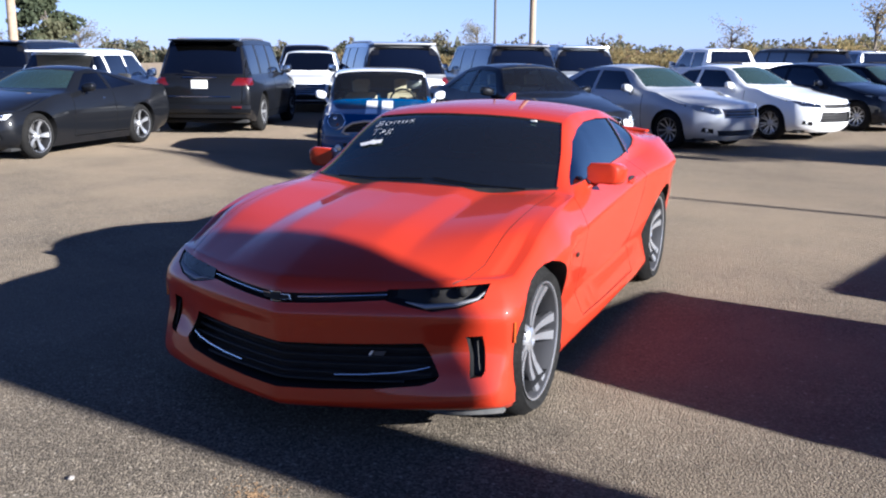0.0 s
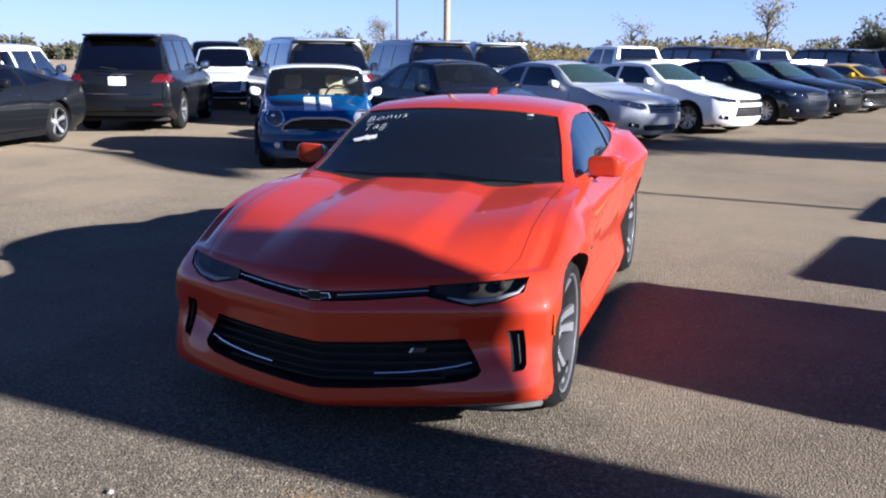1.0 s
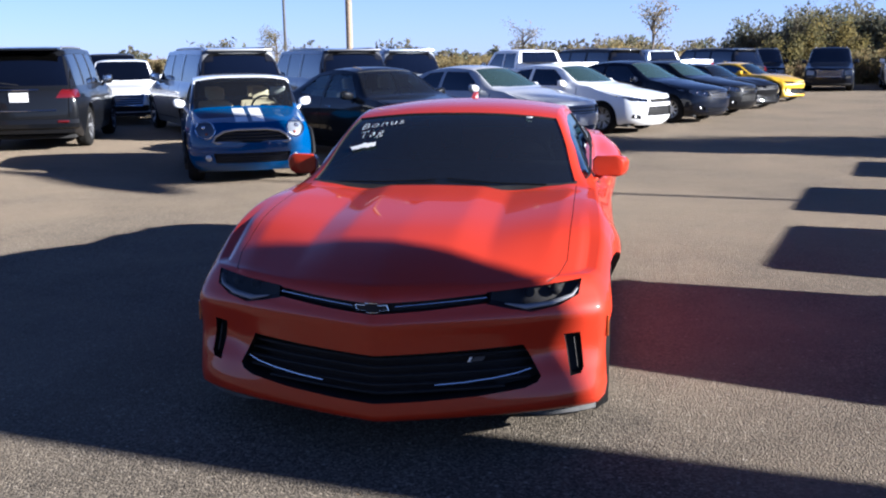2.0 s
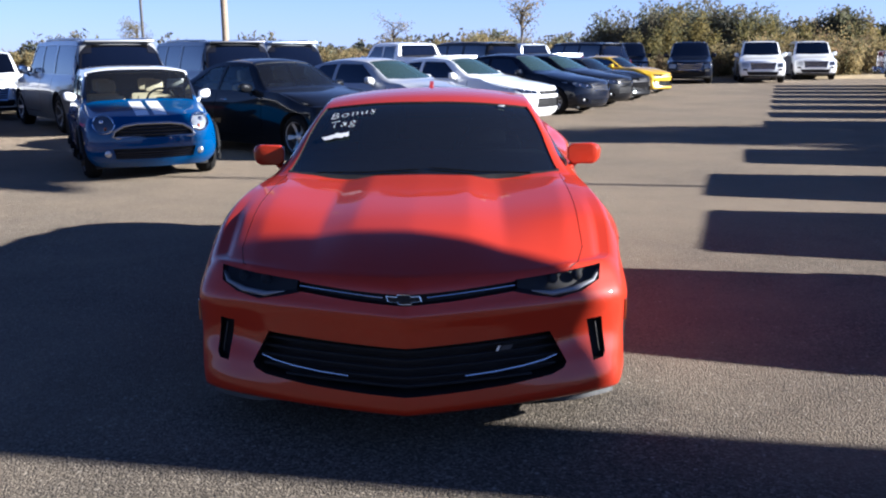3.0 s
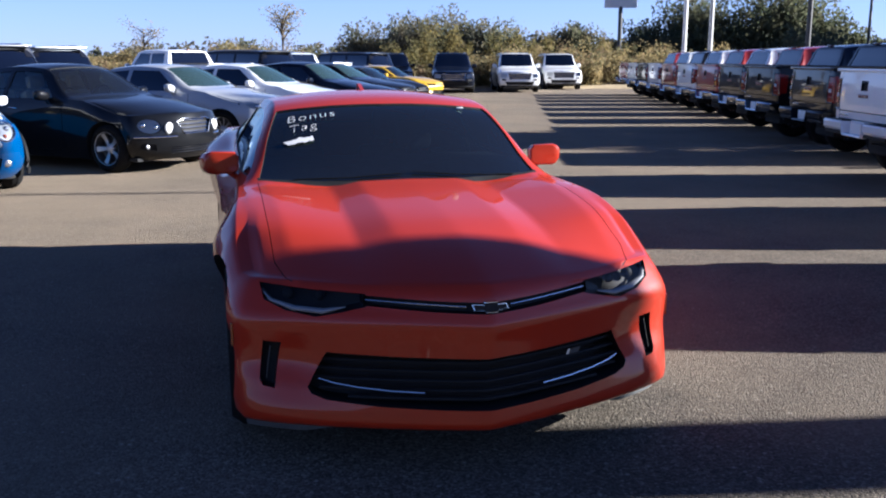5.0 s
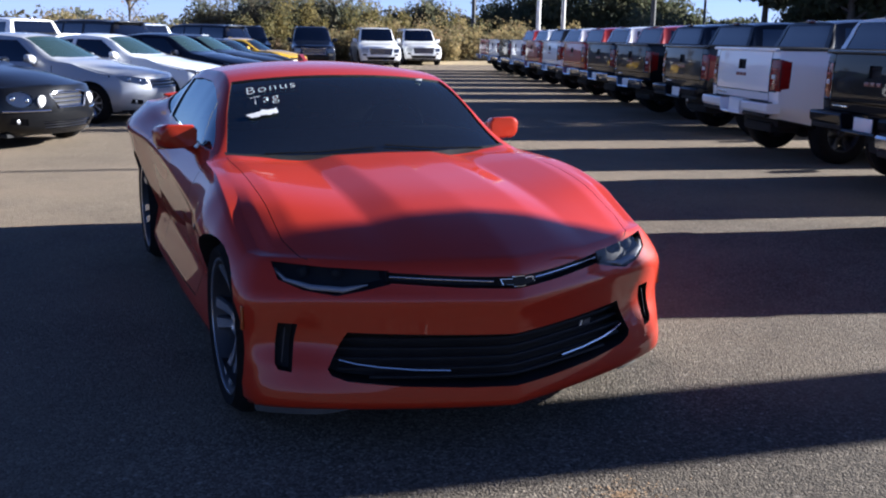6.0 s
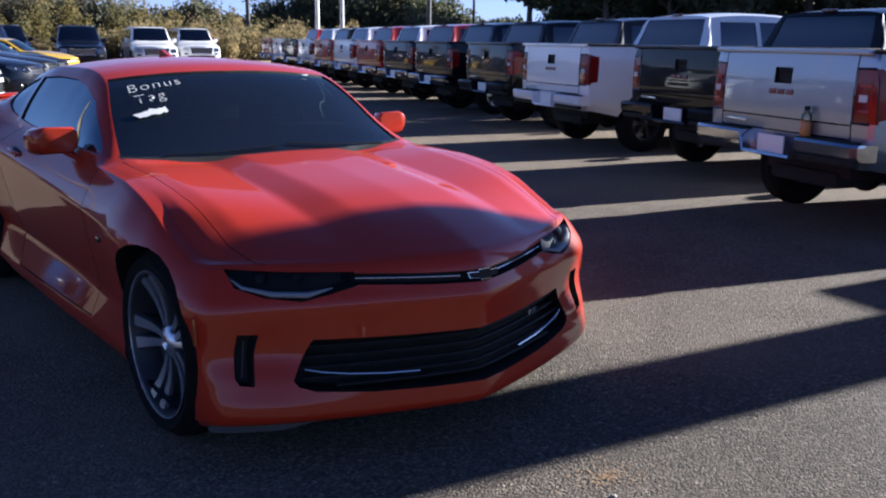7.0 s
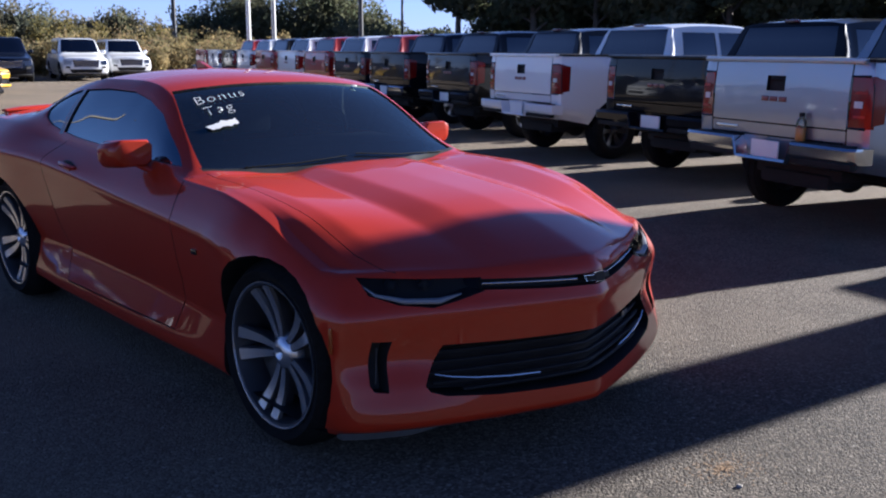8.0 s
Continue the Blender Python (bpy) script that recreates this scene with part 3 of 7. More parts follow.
# ---------------------------------------------------------------- wheels
def wheel_meshes(R, rim, width, style, rim_mat, pocket):
    """Meshes of a wheel whose outer face looks along +x: hub with brake disc, tyre, rim."""
    o = width / 2
    bm = bmesh.new()
    prof = [(-o + 0.02, rim - 0.005), (-o, rim + 0.02), (-o - 0.008, (R + rim) / 2), (-o + 0.012, R - 0.028), (-o + 0.04, R - 0.006), (-o * 0.35, R), (-o * 0.33, R - 0.008), (-o * 0.28, R - 0.008), (-o * 0.26, R),
            (o * 0.26, R), (o * 0.28, R - 0.008), (o * 0.33, R - 0.008), (o * 0.35, R), (o - 0.04, R - 0.006), (o - 0.012, R - 0.028), (o + 0.008, (R + rim) / 2), (o, rim + 0.02), (o - 0.02, rim - 0.005)]
    lathe(bm, prof, 48)
    tyre = finish(bm, "tyre", M["tyre"], crease=40)
    bm = bmesh.new()
    lathe(bm, [(-o + 0.02, rim), (-o + 0.05, rim - 0.03), (o * 0.3, rim - 0.035), (o - 0.03, rim - 0.02), (o - 0.008, rim - 0.012), (o - 0.002, rim + 0.004), (o - 0.02, rim + 0.006)], 48, mat=1)
    lathe(bm, [(o - 0.006, rim - 0.004), (o - 0.003, rim - 0.003), (o - 0.0012, rim + 0.003)], 48)
    lathe(bm, [(o - 0.05, 0.001), (o - 0.038, 0.025), (o - 0.04, 0.034), (o - 0.05, 0.055), (o - 0.075, 0.075), (o - 0.1, 0.078)], 32)
    for k in range(5):
        a = 2 * math.pi * k / 5 + 0.3
        lathe_bm = bmesh.new()
        lathe(lathe_bm, [(o - 0.062, 0.0005), (o - 0.05, 0.008), (o - 0.07, 0.011)], 8, mat=1)
        bmesh.ops.translate(lathe_bm, vec=(0, 0.056 * math.cos(a), 0.056 * math.sin(a)), verts=lathe_bm.verts)
        me = bpy.data.meshes.new("t")
        lathe_bm.to_mesh(me)
        lathe_bm.free()
        bm.from_mesh(me)
        bpy.data.meshes.remove(me)
    count, pairs, w0, w1 = {"five": (5, 1, 0.03, 0.05), "twin": (5, 2, 0.015, 0.031), "ten": (10, 1, 0.016, 0.022), "six": (6, 1, 0.03, 0.045), "many": (8, 2, 0.009, 0.016), "mesh": (7, 2, 0.013, 0.02)}[style]
    for k in range(count):
        for j in range(pairs):
            mid = 2 * math.pi * k / count
            d0 = (j - 0.5) * (0.5 if style == "twin" else 0.34) if pairs == 2 else 0.0
            d1 = (j - 0.5) * (0.25 if style == "twin" else 0.30) * (5 / count) * 1.35 if pairs == 2 else 0.0
            a0, a1 = mid + d0 * (1.0 if pairs == 2 else 0), mid + d1 * 1.05
            r0, r1 = 0.055, rim - 0.012
            p0, p1 = Vector((0, math.cos(a0) * r0, math.sin(a0) * r0)), Vector((0, math.cos(a1) * r1, math.sin(a1) * r1))
            d = (p1 - p0).normalized()
            t = Vector((1, 0, 0)).cross(d)
            x0, x1 = o - 0.055, o - 0.016
            rows = []
            for f in np.linspace(0, 1, 5):
                c, w = p0.lerp(p1, f), w0 + (w1 - w0) * f
                x = x0 + (x1 - x0) * f - 0.014 * math.sin(math.pi * f)
                rows.append([bm.verts.new(c + t * e + Vector((x - g, 0, 0))) for e, g in ((-w * 0.8, 0.05), (-w, 0.012), (-w * 0.72, 0), (w * 0.72, 0), (w, 0.012), (w * 0.8, 0.05))])
            for a, b in zip(rows, rows[1:]):
                for i in range(5):
                    bm.faces.new((a[i], a[i + 1], b[i + 1], b[i])).material_index = 0 if i == 2 else 1
    bmesh.ops.recalc_face_normals(bm, faces=bm.faces)
    face = finish(bm, "rim", [rim_mat, pocket], crease=35)
    bm = bmesh.new()
    lathe(bm, [(-o * 0.2, 0.07), (-o * 0.2, rim * 0.72), (-o * 0.02, rim * 0.72), (0.0, 0.08), (o * 0.3, 0.07), (o * 0.3, 0.001)], 40)
    box(bm, (-o * 0.5, -rim * 0.8, -0.09), (o * 0.25, -rim * 0.45, 0.09), 0.015)
    hub = finish(bm, "wheel", M["iron"], crease=30)
    return hub, tyre, face


WHEELS = {}


def wheels(root, sp, style, rim=0.23, width=0.23, rim_mat="alloy", pocket="alloy_dark", inset=0.02, steer=0.0, turn=0.35):
    key = (sp["R"], rim, width, style, rim_mat, pocket)
    if key not in WHEELS:
        WHEELS[key] = wheel_meshes(sp["R"], rim, width, style, M[rim_mat], M[pocket])
    hub, tyre, face = WHEELS[key]
    for i, s in enumerate((sp["fo"], sp["fo"] + sp["wbase"])):
        for side in (1, -1):
            x = sp["W"] / 2 - width / 2 - inset
            m = pose(side * x, -s, sp["R"], 0, 0, (0 if side > 0 else 180) + (steer if i == 0 else 0)) @ pose(0, 0, 0, turn * 57 * (1 + i + side), 0, 0)
            w = share("wheel", hub, root, m)
            share("tyre", tyre, w, Matrix())
            share("rim", face, w, Matrix())


def arches(bm, sp, radius, depth=0.3, mat=1, flat=0.0):
    for s in (sp["fo"], sp["fo"] + sp["wbase"]):
        for side in (1, -1):
            poly = [(-s + radius * math.cos(a), sp["R"] + radius * math.sin(a) * (1 - flat)) for a in np.linspace(-0.6, math.pi + 0.6, 22)]
            fs = carve(bm, poly, "x", lambda p, n: p.x * side > 0.35)
            liner = recess(bm, fs, (-side * depth, 0, 0), 1.0, mat=mat)
            for f in liner.faces:
                f.material_index = mat
            tmp = bpy.data.meshes.new("liner")
            liner.to_mesh(tmp)
            liner.free()
            bm.from_mesh(tmp)
            bpy.data.meshes.remove(tmp)


def pane(root, name, bm, fs, move, mat, keep=0.7, parent=None, label=""):
    piece = recess(bm, fs, move, keep, 1)
    if not piece.faces:
        piece.free()
        return None
    bmesh.ops.recalc_face_normals(piece, faces=piece.faces)
    return part(name, piece, M[mat], parent or root, label)


def side_windows(root, bm, polys, mat, name="side_window"):
    for poly in polys:
        for side in (1, -1):
            fs = carve(bm, [(-s, z) for s, z in poly], "x", lambda p, n: p.x * side > 0.3 and n.x * side > 0.25)
            pane(root, name, bm, fs, (-side * 0.014, 0, 0), mat)


def screen(root, bm, poly, name, mat, zmin, half=True):
    """A windscreen or rear window: outline (x, s) of its right half, seen from above."""
    full = [(x, -s) for x, s in poly] + [(-x, -s) for x, s in poly if x > 0][::-1]
    fs = carve(bm, full, "z", lambda p, n: p.z > zmin and n.z > 0.05)
    return pane(root, name, bm, fs, (0, 0, -0.014), mat, 0.6)


def seams(bm, lines, axis, test, move, width=0.007):
    """Panel gaps along polylines of (u, v)."""
    for line in lines:
        for (u0, v0), (u1, v1) in zip(line, line[1:]):
            d = Vector((u1 - u0, v1 - v0)).normalized() * width / 2
            fs = carve(bm, [(u0 - d.y, v0 + d.x), (u1 - d.y, v1 + d.x), (u1 + d.y, v1 - d.x), (u0 + d.y, v0 - d.x)], axis, test)
            if fs:
                recess(bm, fs, move, mat=1).free()


def side_seams(bm, lines, width=0.008):
    for side in (1, -1):
        seams(bm, [[(-s, z) for s, z in line] for line in lines], "x", lambda p, n: p.x * side > 0.3 and n.x * side > 0.2, (-side * 0.02, 0, 0), width)


def seat_mesh():
    bm = bmesh.new()
    box(bm, (-0.25, -0.26, 0.0), (0.25, 0.28, 0.16), 0.05)
    box(bm, (-0.25, -0.09, 0.0), (0.25, 0.06, 0.62), 0.06, pose(0, -0.24, 0.1, 14, 0, 0))
    box(bm, (-0.13, -0.06, 0.0), (0.13, 0.04, 0.19), 0.045, pose(0, -0.39, 0.74, 10, 0, 0))
    return finish(bm, "seat", M["seat"])


SEAT = {}


def cabin(root, sp, trim="seat", rows=2, floor=0.28, driver=1, first=None):
    """Seats, dashboard and steering wheel."""
    if "m" not in SEAT:
        SEAT["m"] = seat_mesh()
    me = SEAT["m"]
    if trim != "seat":
        if trim not in SEAT:
            SEAT[trim] = me.copy()
            SEAT[trim].materials.clear()
            SEAT[trim].materials.append(M[trim])
        me = SEAT[trim]
    s0 = first if first else sp["header"] + (0.3 if trim == "seat" else 0.1)
    for r in range(rows):
        for x in (-0.37, 0.37):
            share("seat", me, root, pose(x * sp["W"] / 1.85, -(s0 + 0.85 * r), floor))
    bm = bmesh.new()
    top = sp["zc"](sp["cowl"]) - 0.05
    box(bm, (-sp["W"] * 0.38, -sp["cowl"] - 0.62, top - 0.3), (sp["W"] * 0.38, -sp["cowl"] - 0.12, top), 0.06)
    part("dashboard", bm, M["seat" if trim == "seat" else "plastic"], root)
    if trim != "seat":
        # pale trim: headliner and door cards
        e0, e1 = sp["header"] + 0.25, sp["rend"] - 0.05
        w = sp["W"] * 0.5
        bm = bmesh.new()
        box(bm, (-w * sp["tumble"] * 0.84, -e1, sp["H"] - 0.1), (w * sp["tumble"] * 0.84, -e0, sp["H"] - 0.075), 0.008)
        part("headliner", bm, M[trim], root)
        for side in (1, -1):
            bm = bmesh.new()
            box(bm, (min(side * w * 0.82, side * w * 0.87), -e1, floor + 0.1), (max(side * w * 0.82, side * w * 0.87), -sp["cowl"] - 0.5, sp["belt"] - 0.03), 0.012)
            part("door_card", bm, M[trim], root)
    bm = bmesh.new()
    ring = [Vector((0.19 * math.cos(a), 0, 0.19 * math.sin(a))) for a in np.linspace(0, 2 * math.pi, 25)]
    tube(bm, ring, 0.016, 6)
    box(bm, (-0.17, -0.02, -0.03), (0.17, 0.02, 0.03), 0.01)
    box(bm, (-0.06, -0.03, -0.07), (0.06, 0.03, 0.05), 0.02)
    share("steering_wheel", finish(bm, "steering_wheel", M["plastic"]), root, pose(-0.37 * sp["W"] / 1.85, -sp["cowl"] - 0.68, top - 0.03, -25, 0, 0))


def mirrors(root, sp, s, z, mat, size=(0.115, 0.075, 0.072), reach=0.1, x=None):
    x = x if x else sp["wl"](s) + 0.02
    for side in (1, -1):
        bm = bmesh.new()
        bmesh.ops.create_uvsphere(bm, u_segments=20, v_segments=12, radius=1)
        for v in bm.verts:
            c = v.co
            q = [math.copysign(abs(t) ** 0.65, t) for t in c]
            taper = 1 - 0.22 * max(0, side * -q[0])
            v.co = Vector((q[0] * size[0], max(q[1], -0.55) * size[1], q[2] * size[2] * taper + 0.012 * side * q[0]))
        ob = part("mirror", bm, M[mat], root, crease=60)
        ob.location = (side * (x + reach), -s, z)
        bm = bmesh.new()
        tube(bm, [(side * -size[0] * 0.6, -0.01, -size[2] * 0.6), (side * -(reach + 0.03), 0.02, -size[2] - 0.06)], [0.032, 0.045], 10, 0.7)
        part("stalk", bm, M[mat], ob)
        bm = bmesh.new()
        box(bm, (-size[0] * 0.8, -0.006, -size[2] * 0.7), (size[0] * 0.8, 0, size[2] * 0.7), 0.002)
        g = part("mirror_glass", bm, M["chrome"], ob)
        g.location = (0, -size[1] * 0.56, 0)


def lamp(root, name, bm, sp, poly, axis="y", test=None, depth=0.07, lens="lens", inner="reflector", rear=False, label=""):
    """A lamp let into the body: a lens, with a housing behind it."""
    d = depth if rear else -depth
    out = []
    for p in (poly, mirrored(poly)):
        fs = carve(bm, p, axis, test)
        if not fs:
            continue
        piece = recess(bm, fs, (0, d, 0), 0.12, 1)
        back = piece.copy()
        bmesh.ops.translate(back, vec=(0, d * (0.86 if inner == "lamp_grey" else 0.4), 0), verts=back.verts)
        bmesh.ops.recalc_face_normals(piece, faces=piece.faces)
        lens_ob = part(name, piece, M[lens], root, label)
        if inner:
            part("housing", back, M[inner], lens_ob)
        else:
            back.free()
        out.append(lens_ob)
    return out


def vehicle(name, label, category, group=""):
    ob = new(name)
    ob.empty_display_size = 0.2
    return tagged(ob, label, category, group)


def place(root, x, y, heading, z=0.0):
    """Nose at x, y, pointing along heading (degrees from +x)."""
    root.matrix_basis = pose(x, y, z, 0, 0, heading - 90)
    return root


def repaint(root, swaps):
    """Give a copy other materials."""
    for o in root.children_recursive:
        for slot in o.material_slots:
            if slot.material and slot.material.name in swaps:
                m = swaps[slot.material.name]
                slot.link = "OBJECT"
                slot.material = m
    return root


# ---------------------------------------------------------------- the red coupe
def q(s):
    """Stations of the coupe, drawn in by its short front overhang."""
    return s - 0.12 * min(1.0, s / 0.6)


def coupe_spec():
    C = lambda *knots: curve(*[(q(s), v) for s, v in knots])
    sp = dict(L=q(4.78), W=1.89, H=1.345, fo=q(0.90), wbase=2.81, R=0.355, fa=0.345, fe=1.2, fb=0.12, shoulder=3.2, ra=0.22, rb=0.26, cowl=q(1.75), header=q(2.35), belt=0.95, F=1.2, n=112, crown=2.2)
    sp["rises"] = [0.0, 0.03, 0.06, 0.09, 0.12, 0.155] + [0.19 + 0.81 * i / 23 for i in range(24)]
    sp["tops"] = [1 - i / 34 for i in range(1, 35)]
    sp["zb"] = C((0, 0.145), (0.5, 0.15), (1.3, 0.175), (3.3, 0.185), (4.2, 0.2), (4.78, 0.3))
    sp["wb"] = C((0, 0.90), (0.5, 0.905), (1.5, 0.88), (2.4, 0.88), (4.0, 0.88), (4.78, 0.82))
    sp["wm"] = C((0, 0.925), (0.6, 0.938), (0.9, 0.945), (1.6, 0.915), (2.3, 0.905), (3.0, 0.925), (3.7, 0.945), (4.4, 0.92), (4.78, 0.88))
    sp["zm"] = C((0, 0.45), (0.6, 0.56), (1.0, 0.66), (2.2, 0.60), (3.0, 0.66), (3.75, 0.72), (4.78, 0.72))
    sp["wl"] = C((0, 0.85), (0.5, 0.865), (0.95, 0.86), (1.7, 0.835), (2.4, 0.82), (3.1, 0.81), (3.7, 0.83), (4.2, 0.82), (4.78, 0.78))
    sp["zl"] = C((0, 0.71), (0.3, 0.775), (0.6, 0.835), (0.95, 0.88), (1.4, 0.905), (1.8, 0.915), (2.4, 0.94), (3.2, 0.97), (3.7, 1.025), (4.3, 1.035), (4.78, 1.0))
    sp["wt"] = C((0, 0.80), (0.5, 0.81), (1.0, 0.80), (1.5, 0.788), (1.68, 0.762), (1.95, 0.685), (2.22, 0.618), (2.45, 0.602), (2.9, 0.612), (3.3, 0.632), (3.5, 0.65), (3.75, 0.675), (4.0, 0.70), (4.25, 0.74), (4.78, 0.72))
    sp["zt"] = C((0, 0.715), (0.3, 0.78), (0.6, 0.845), (0.95, 0.887), (1.4, 0.912), (1.64, 0.92), (1.74, 0.958), (2.22, 1.245), (2.36, 1.278), (2.55, 1.293), (2.9, 1.29), (3.25, 1.238), (3.5, 1.16), (3.72, 1.09), (4.05, 1.055), (4.25, 1.045), (4.78, 1.015))
    sp["zc"] = C((0, 0.725), (0.12, 0.765), (0.35, 0.818), (0.7, 0.864), (1.1, 0.897), (1.4, 0.921), (1.535, 0.93), (1.56, 0.925), (1.60, 0.945), (1.66, 0.984), (2.18, 1.29), (2.32, 1.322), (2.5, 1.337), (2.8, 1.345), (3.15, 1.325), (3.6, 1.195), (4.0, 1.085), (4.2, 1.065), (4.78, 1.07))
    sp["fprof"] = curve((0.13, 0.10), (0.165, 0.045), (0.185, -0.008), (0.205, -0.018), (0.26, -0.012), (0.33, 0.002), (0.44, 0.014), (0.50, 0.008), (0.57, -0.001), (0.63, 0.008), (0.69, 0.02), (0.73, 0.05), (0.9, 0.16))
    sp["rprof"] = curve((0.2, 0.2), (0.4, 0.03), (0.6, 0.0), (0.8, 0.03), (0.96, 0.1), (1.04, 0.0), (1.1, 0.0))
    sp["extra"] = [q(s) for s in (0.03, 0.08, 0.16, 1.5, 1.535, 1.56, 1.6, 1.64, 1.68, 1.72, 2.14, 2.2, 2.28, 2.36, 2.45)]

    crease = curve((0.9, 0.735), (1.3, 0.748), (1.7, 0.77), (2.1, 0.795), (2.6, 0.84), (3.2, 0.875), (4.7, 0.88))

    def flank(S):
        """Sill edge, facet leaning in above it, undercut door plane, crease, shoulder."""
        zb, wl, zl, zk = sp["zb"](S), sp["wl"](S), sp["zl"](S), crease(S)
        lean = 0.034 * min(1.0, max(0.0, (S - 1.2) / 0.7)) * min(1.0, max(0.0, (3.3 - S) / 0.4))
        wr, wm = sp["wb"](S) + 0.026 + 0.45 * lean, sp["wm"](S) + 0.016
        ws, zs = wr - 0.034 - lean, 0.405 + 0.008 * (S - 2)
        rows = [(wr - 0.026, zb), (wr - 0.012, zb + 0.008), (wr - 0.003, zb + 0.025), (wr, zb + 0.05), (wr - 0.004, zb + 0.07)]
        rows += [(wr - 0.006 + (ws - wr + 0.006) * f, zb + 0.08 + (zs - zb - 0.08) * f) for f in np.linspace(0, 1, 6)]
        rows += [(ws + (wm - ws) * f + 0.007 * math.sin(math.pi * f), zs + (zk - zs) * f) for f in (0.025, 0.08, 0.2, 0.32, 0.44, 0.56, 0.68, 0.8, 0.88, 0.935)]
        rows += [(wm + 0.002, zk - 0.011), (wm, zk + 0.004), (wm - 0.007, zk + 0.019)]
        rows += [(wm - 0.007 + (wl - wm + 0.007) * f ** 1.25, zk + 0.019 + (zl - zk - 0.019) * f) for f in (0.18, 0.34, 0.52, 0.7, 0.86, 1.0)]
        k = min(1.0, max(0.0, (S - 0.55) / 0.55)) * min(1.0, max(0.0, (4.5 - S) / 0.6))
        return k * k * (3 - 2 * k), rows
    sp["flank"] = flank

    def tweak(p):
        x, s, z = abs(p.x), -p.y, p.z
        dx = dz = ds = 0.0
        if x > 0.6:
            for sw, k in ((sp["fo"], 0.018), (sp["fo"] + 2.81, 0.03)):
                dx += k * math.exp(-((s - sw) / 0.42) ** 2) * math.exp(-((z - 0.66) / 0.2) ** 2)
            dx += 0.036 * math.exp(-((s - 3.6) / 0.46) ** 2) * math.exp(-((z - 0.93) / 0.11) ** 2)
        if 0.12 < s < 1.6 and z > 0.7:
            # bonnet: raised flat centre with a wind split, valleys, crests over the fenders
            ramp = min(1.0, max(0.0, (s - 0.12) / 0.5)) * min(1.0, max(0.0, (1.445 + 0.14 * (x / 0.74) ** 2 - s) / 0.03))
            crest = 0.64 + 0.045 * s
            dz = ramp * float(np.interp(x, (0, 0.25, 0.40, crest, crest + 0.03, 0.82), (0.015, 0.011, -0.016, 0.007, 0.004, 0.0)))
        if s < 0.8:
            up = min(1.0, max(0.0, (z - 0.56) / 0.14))
            ds += 0.085 * (x / 0.85) ** 2.2 * up * max(0.0, 1 - s / 0.8)
            ds += 0.018 * math.exp(-((x - 0.7) / 0.1) ** 2) * math.exp(-((z - 0.43) / 0.09) ** 2)
            ds -= 0.006 * math.exp(-((z - 0.295 - 0.05 * x) / 0.032) ** 2) * min(1, x / 0.5) * max(0.0, 1 - s / 0.7)
            ds -= 0.062 * (x / 0.88) ** 1.6 * min(1.0, max(0.0, (0.42 - z) / 0.18)) * max(0.0, 1 - s / 0.8)
            ds -= 0.012 * math.exp(-((z - 0.575 - 0.03 * x) / 0.035) ** 2) * max(0.0, 1 - s / 0.7)
        return Vector((p.x + math.copysign(dx, p.x), p.y - ds, z + dz))
    sp["tweak"] = tweak
    return sp


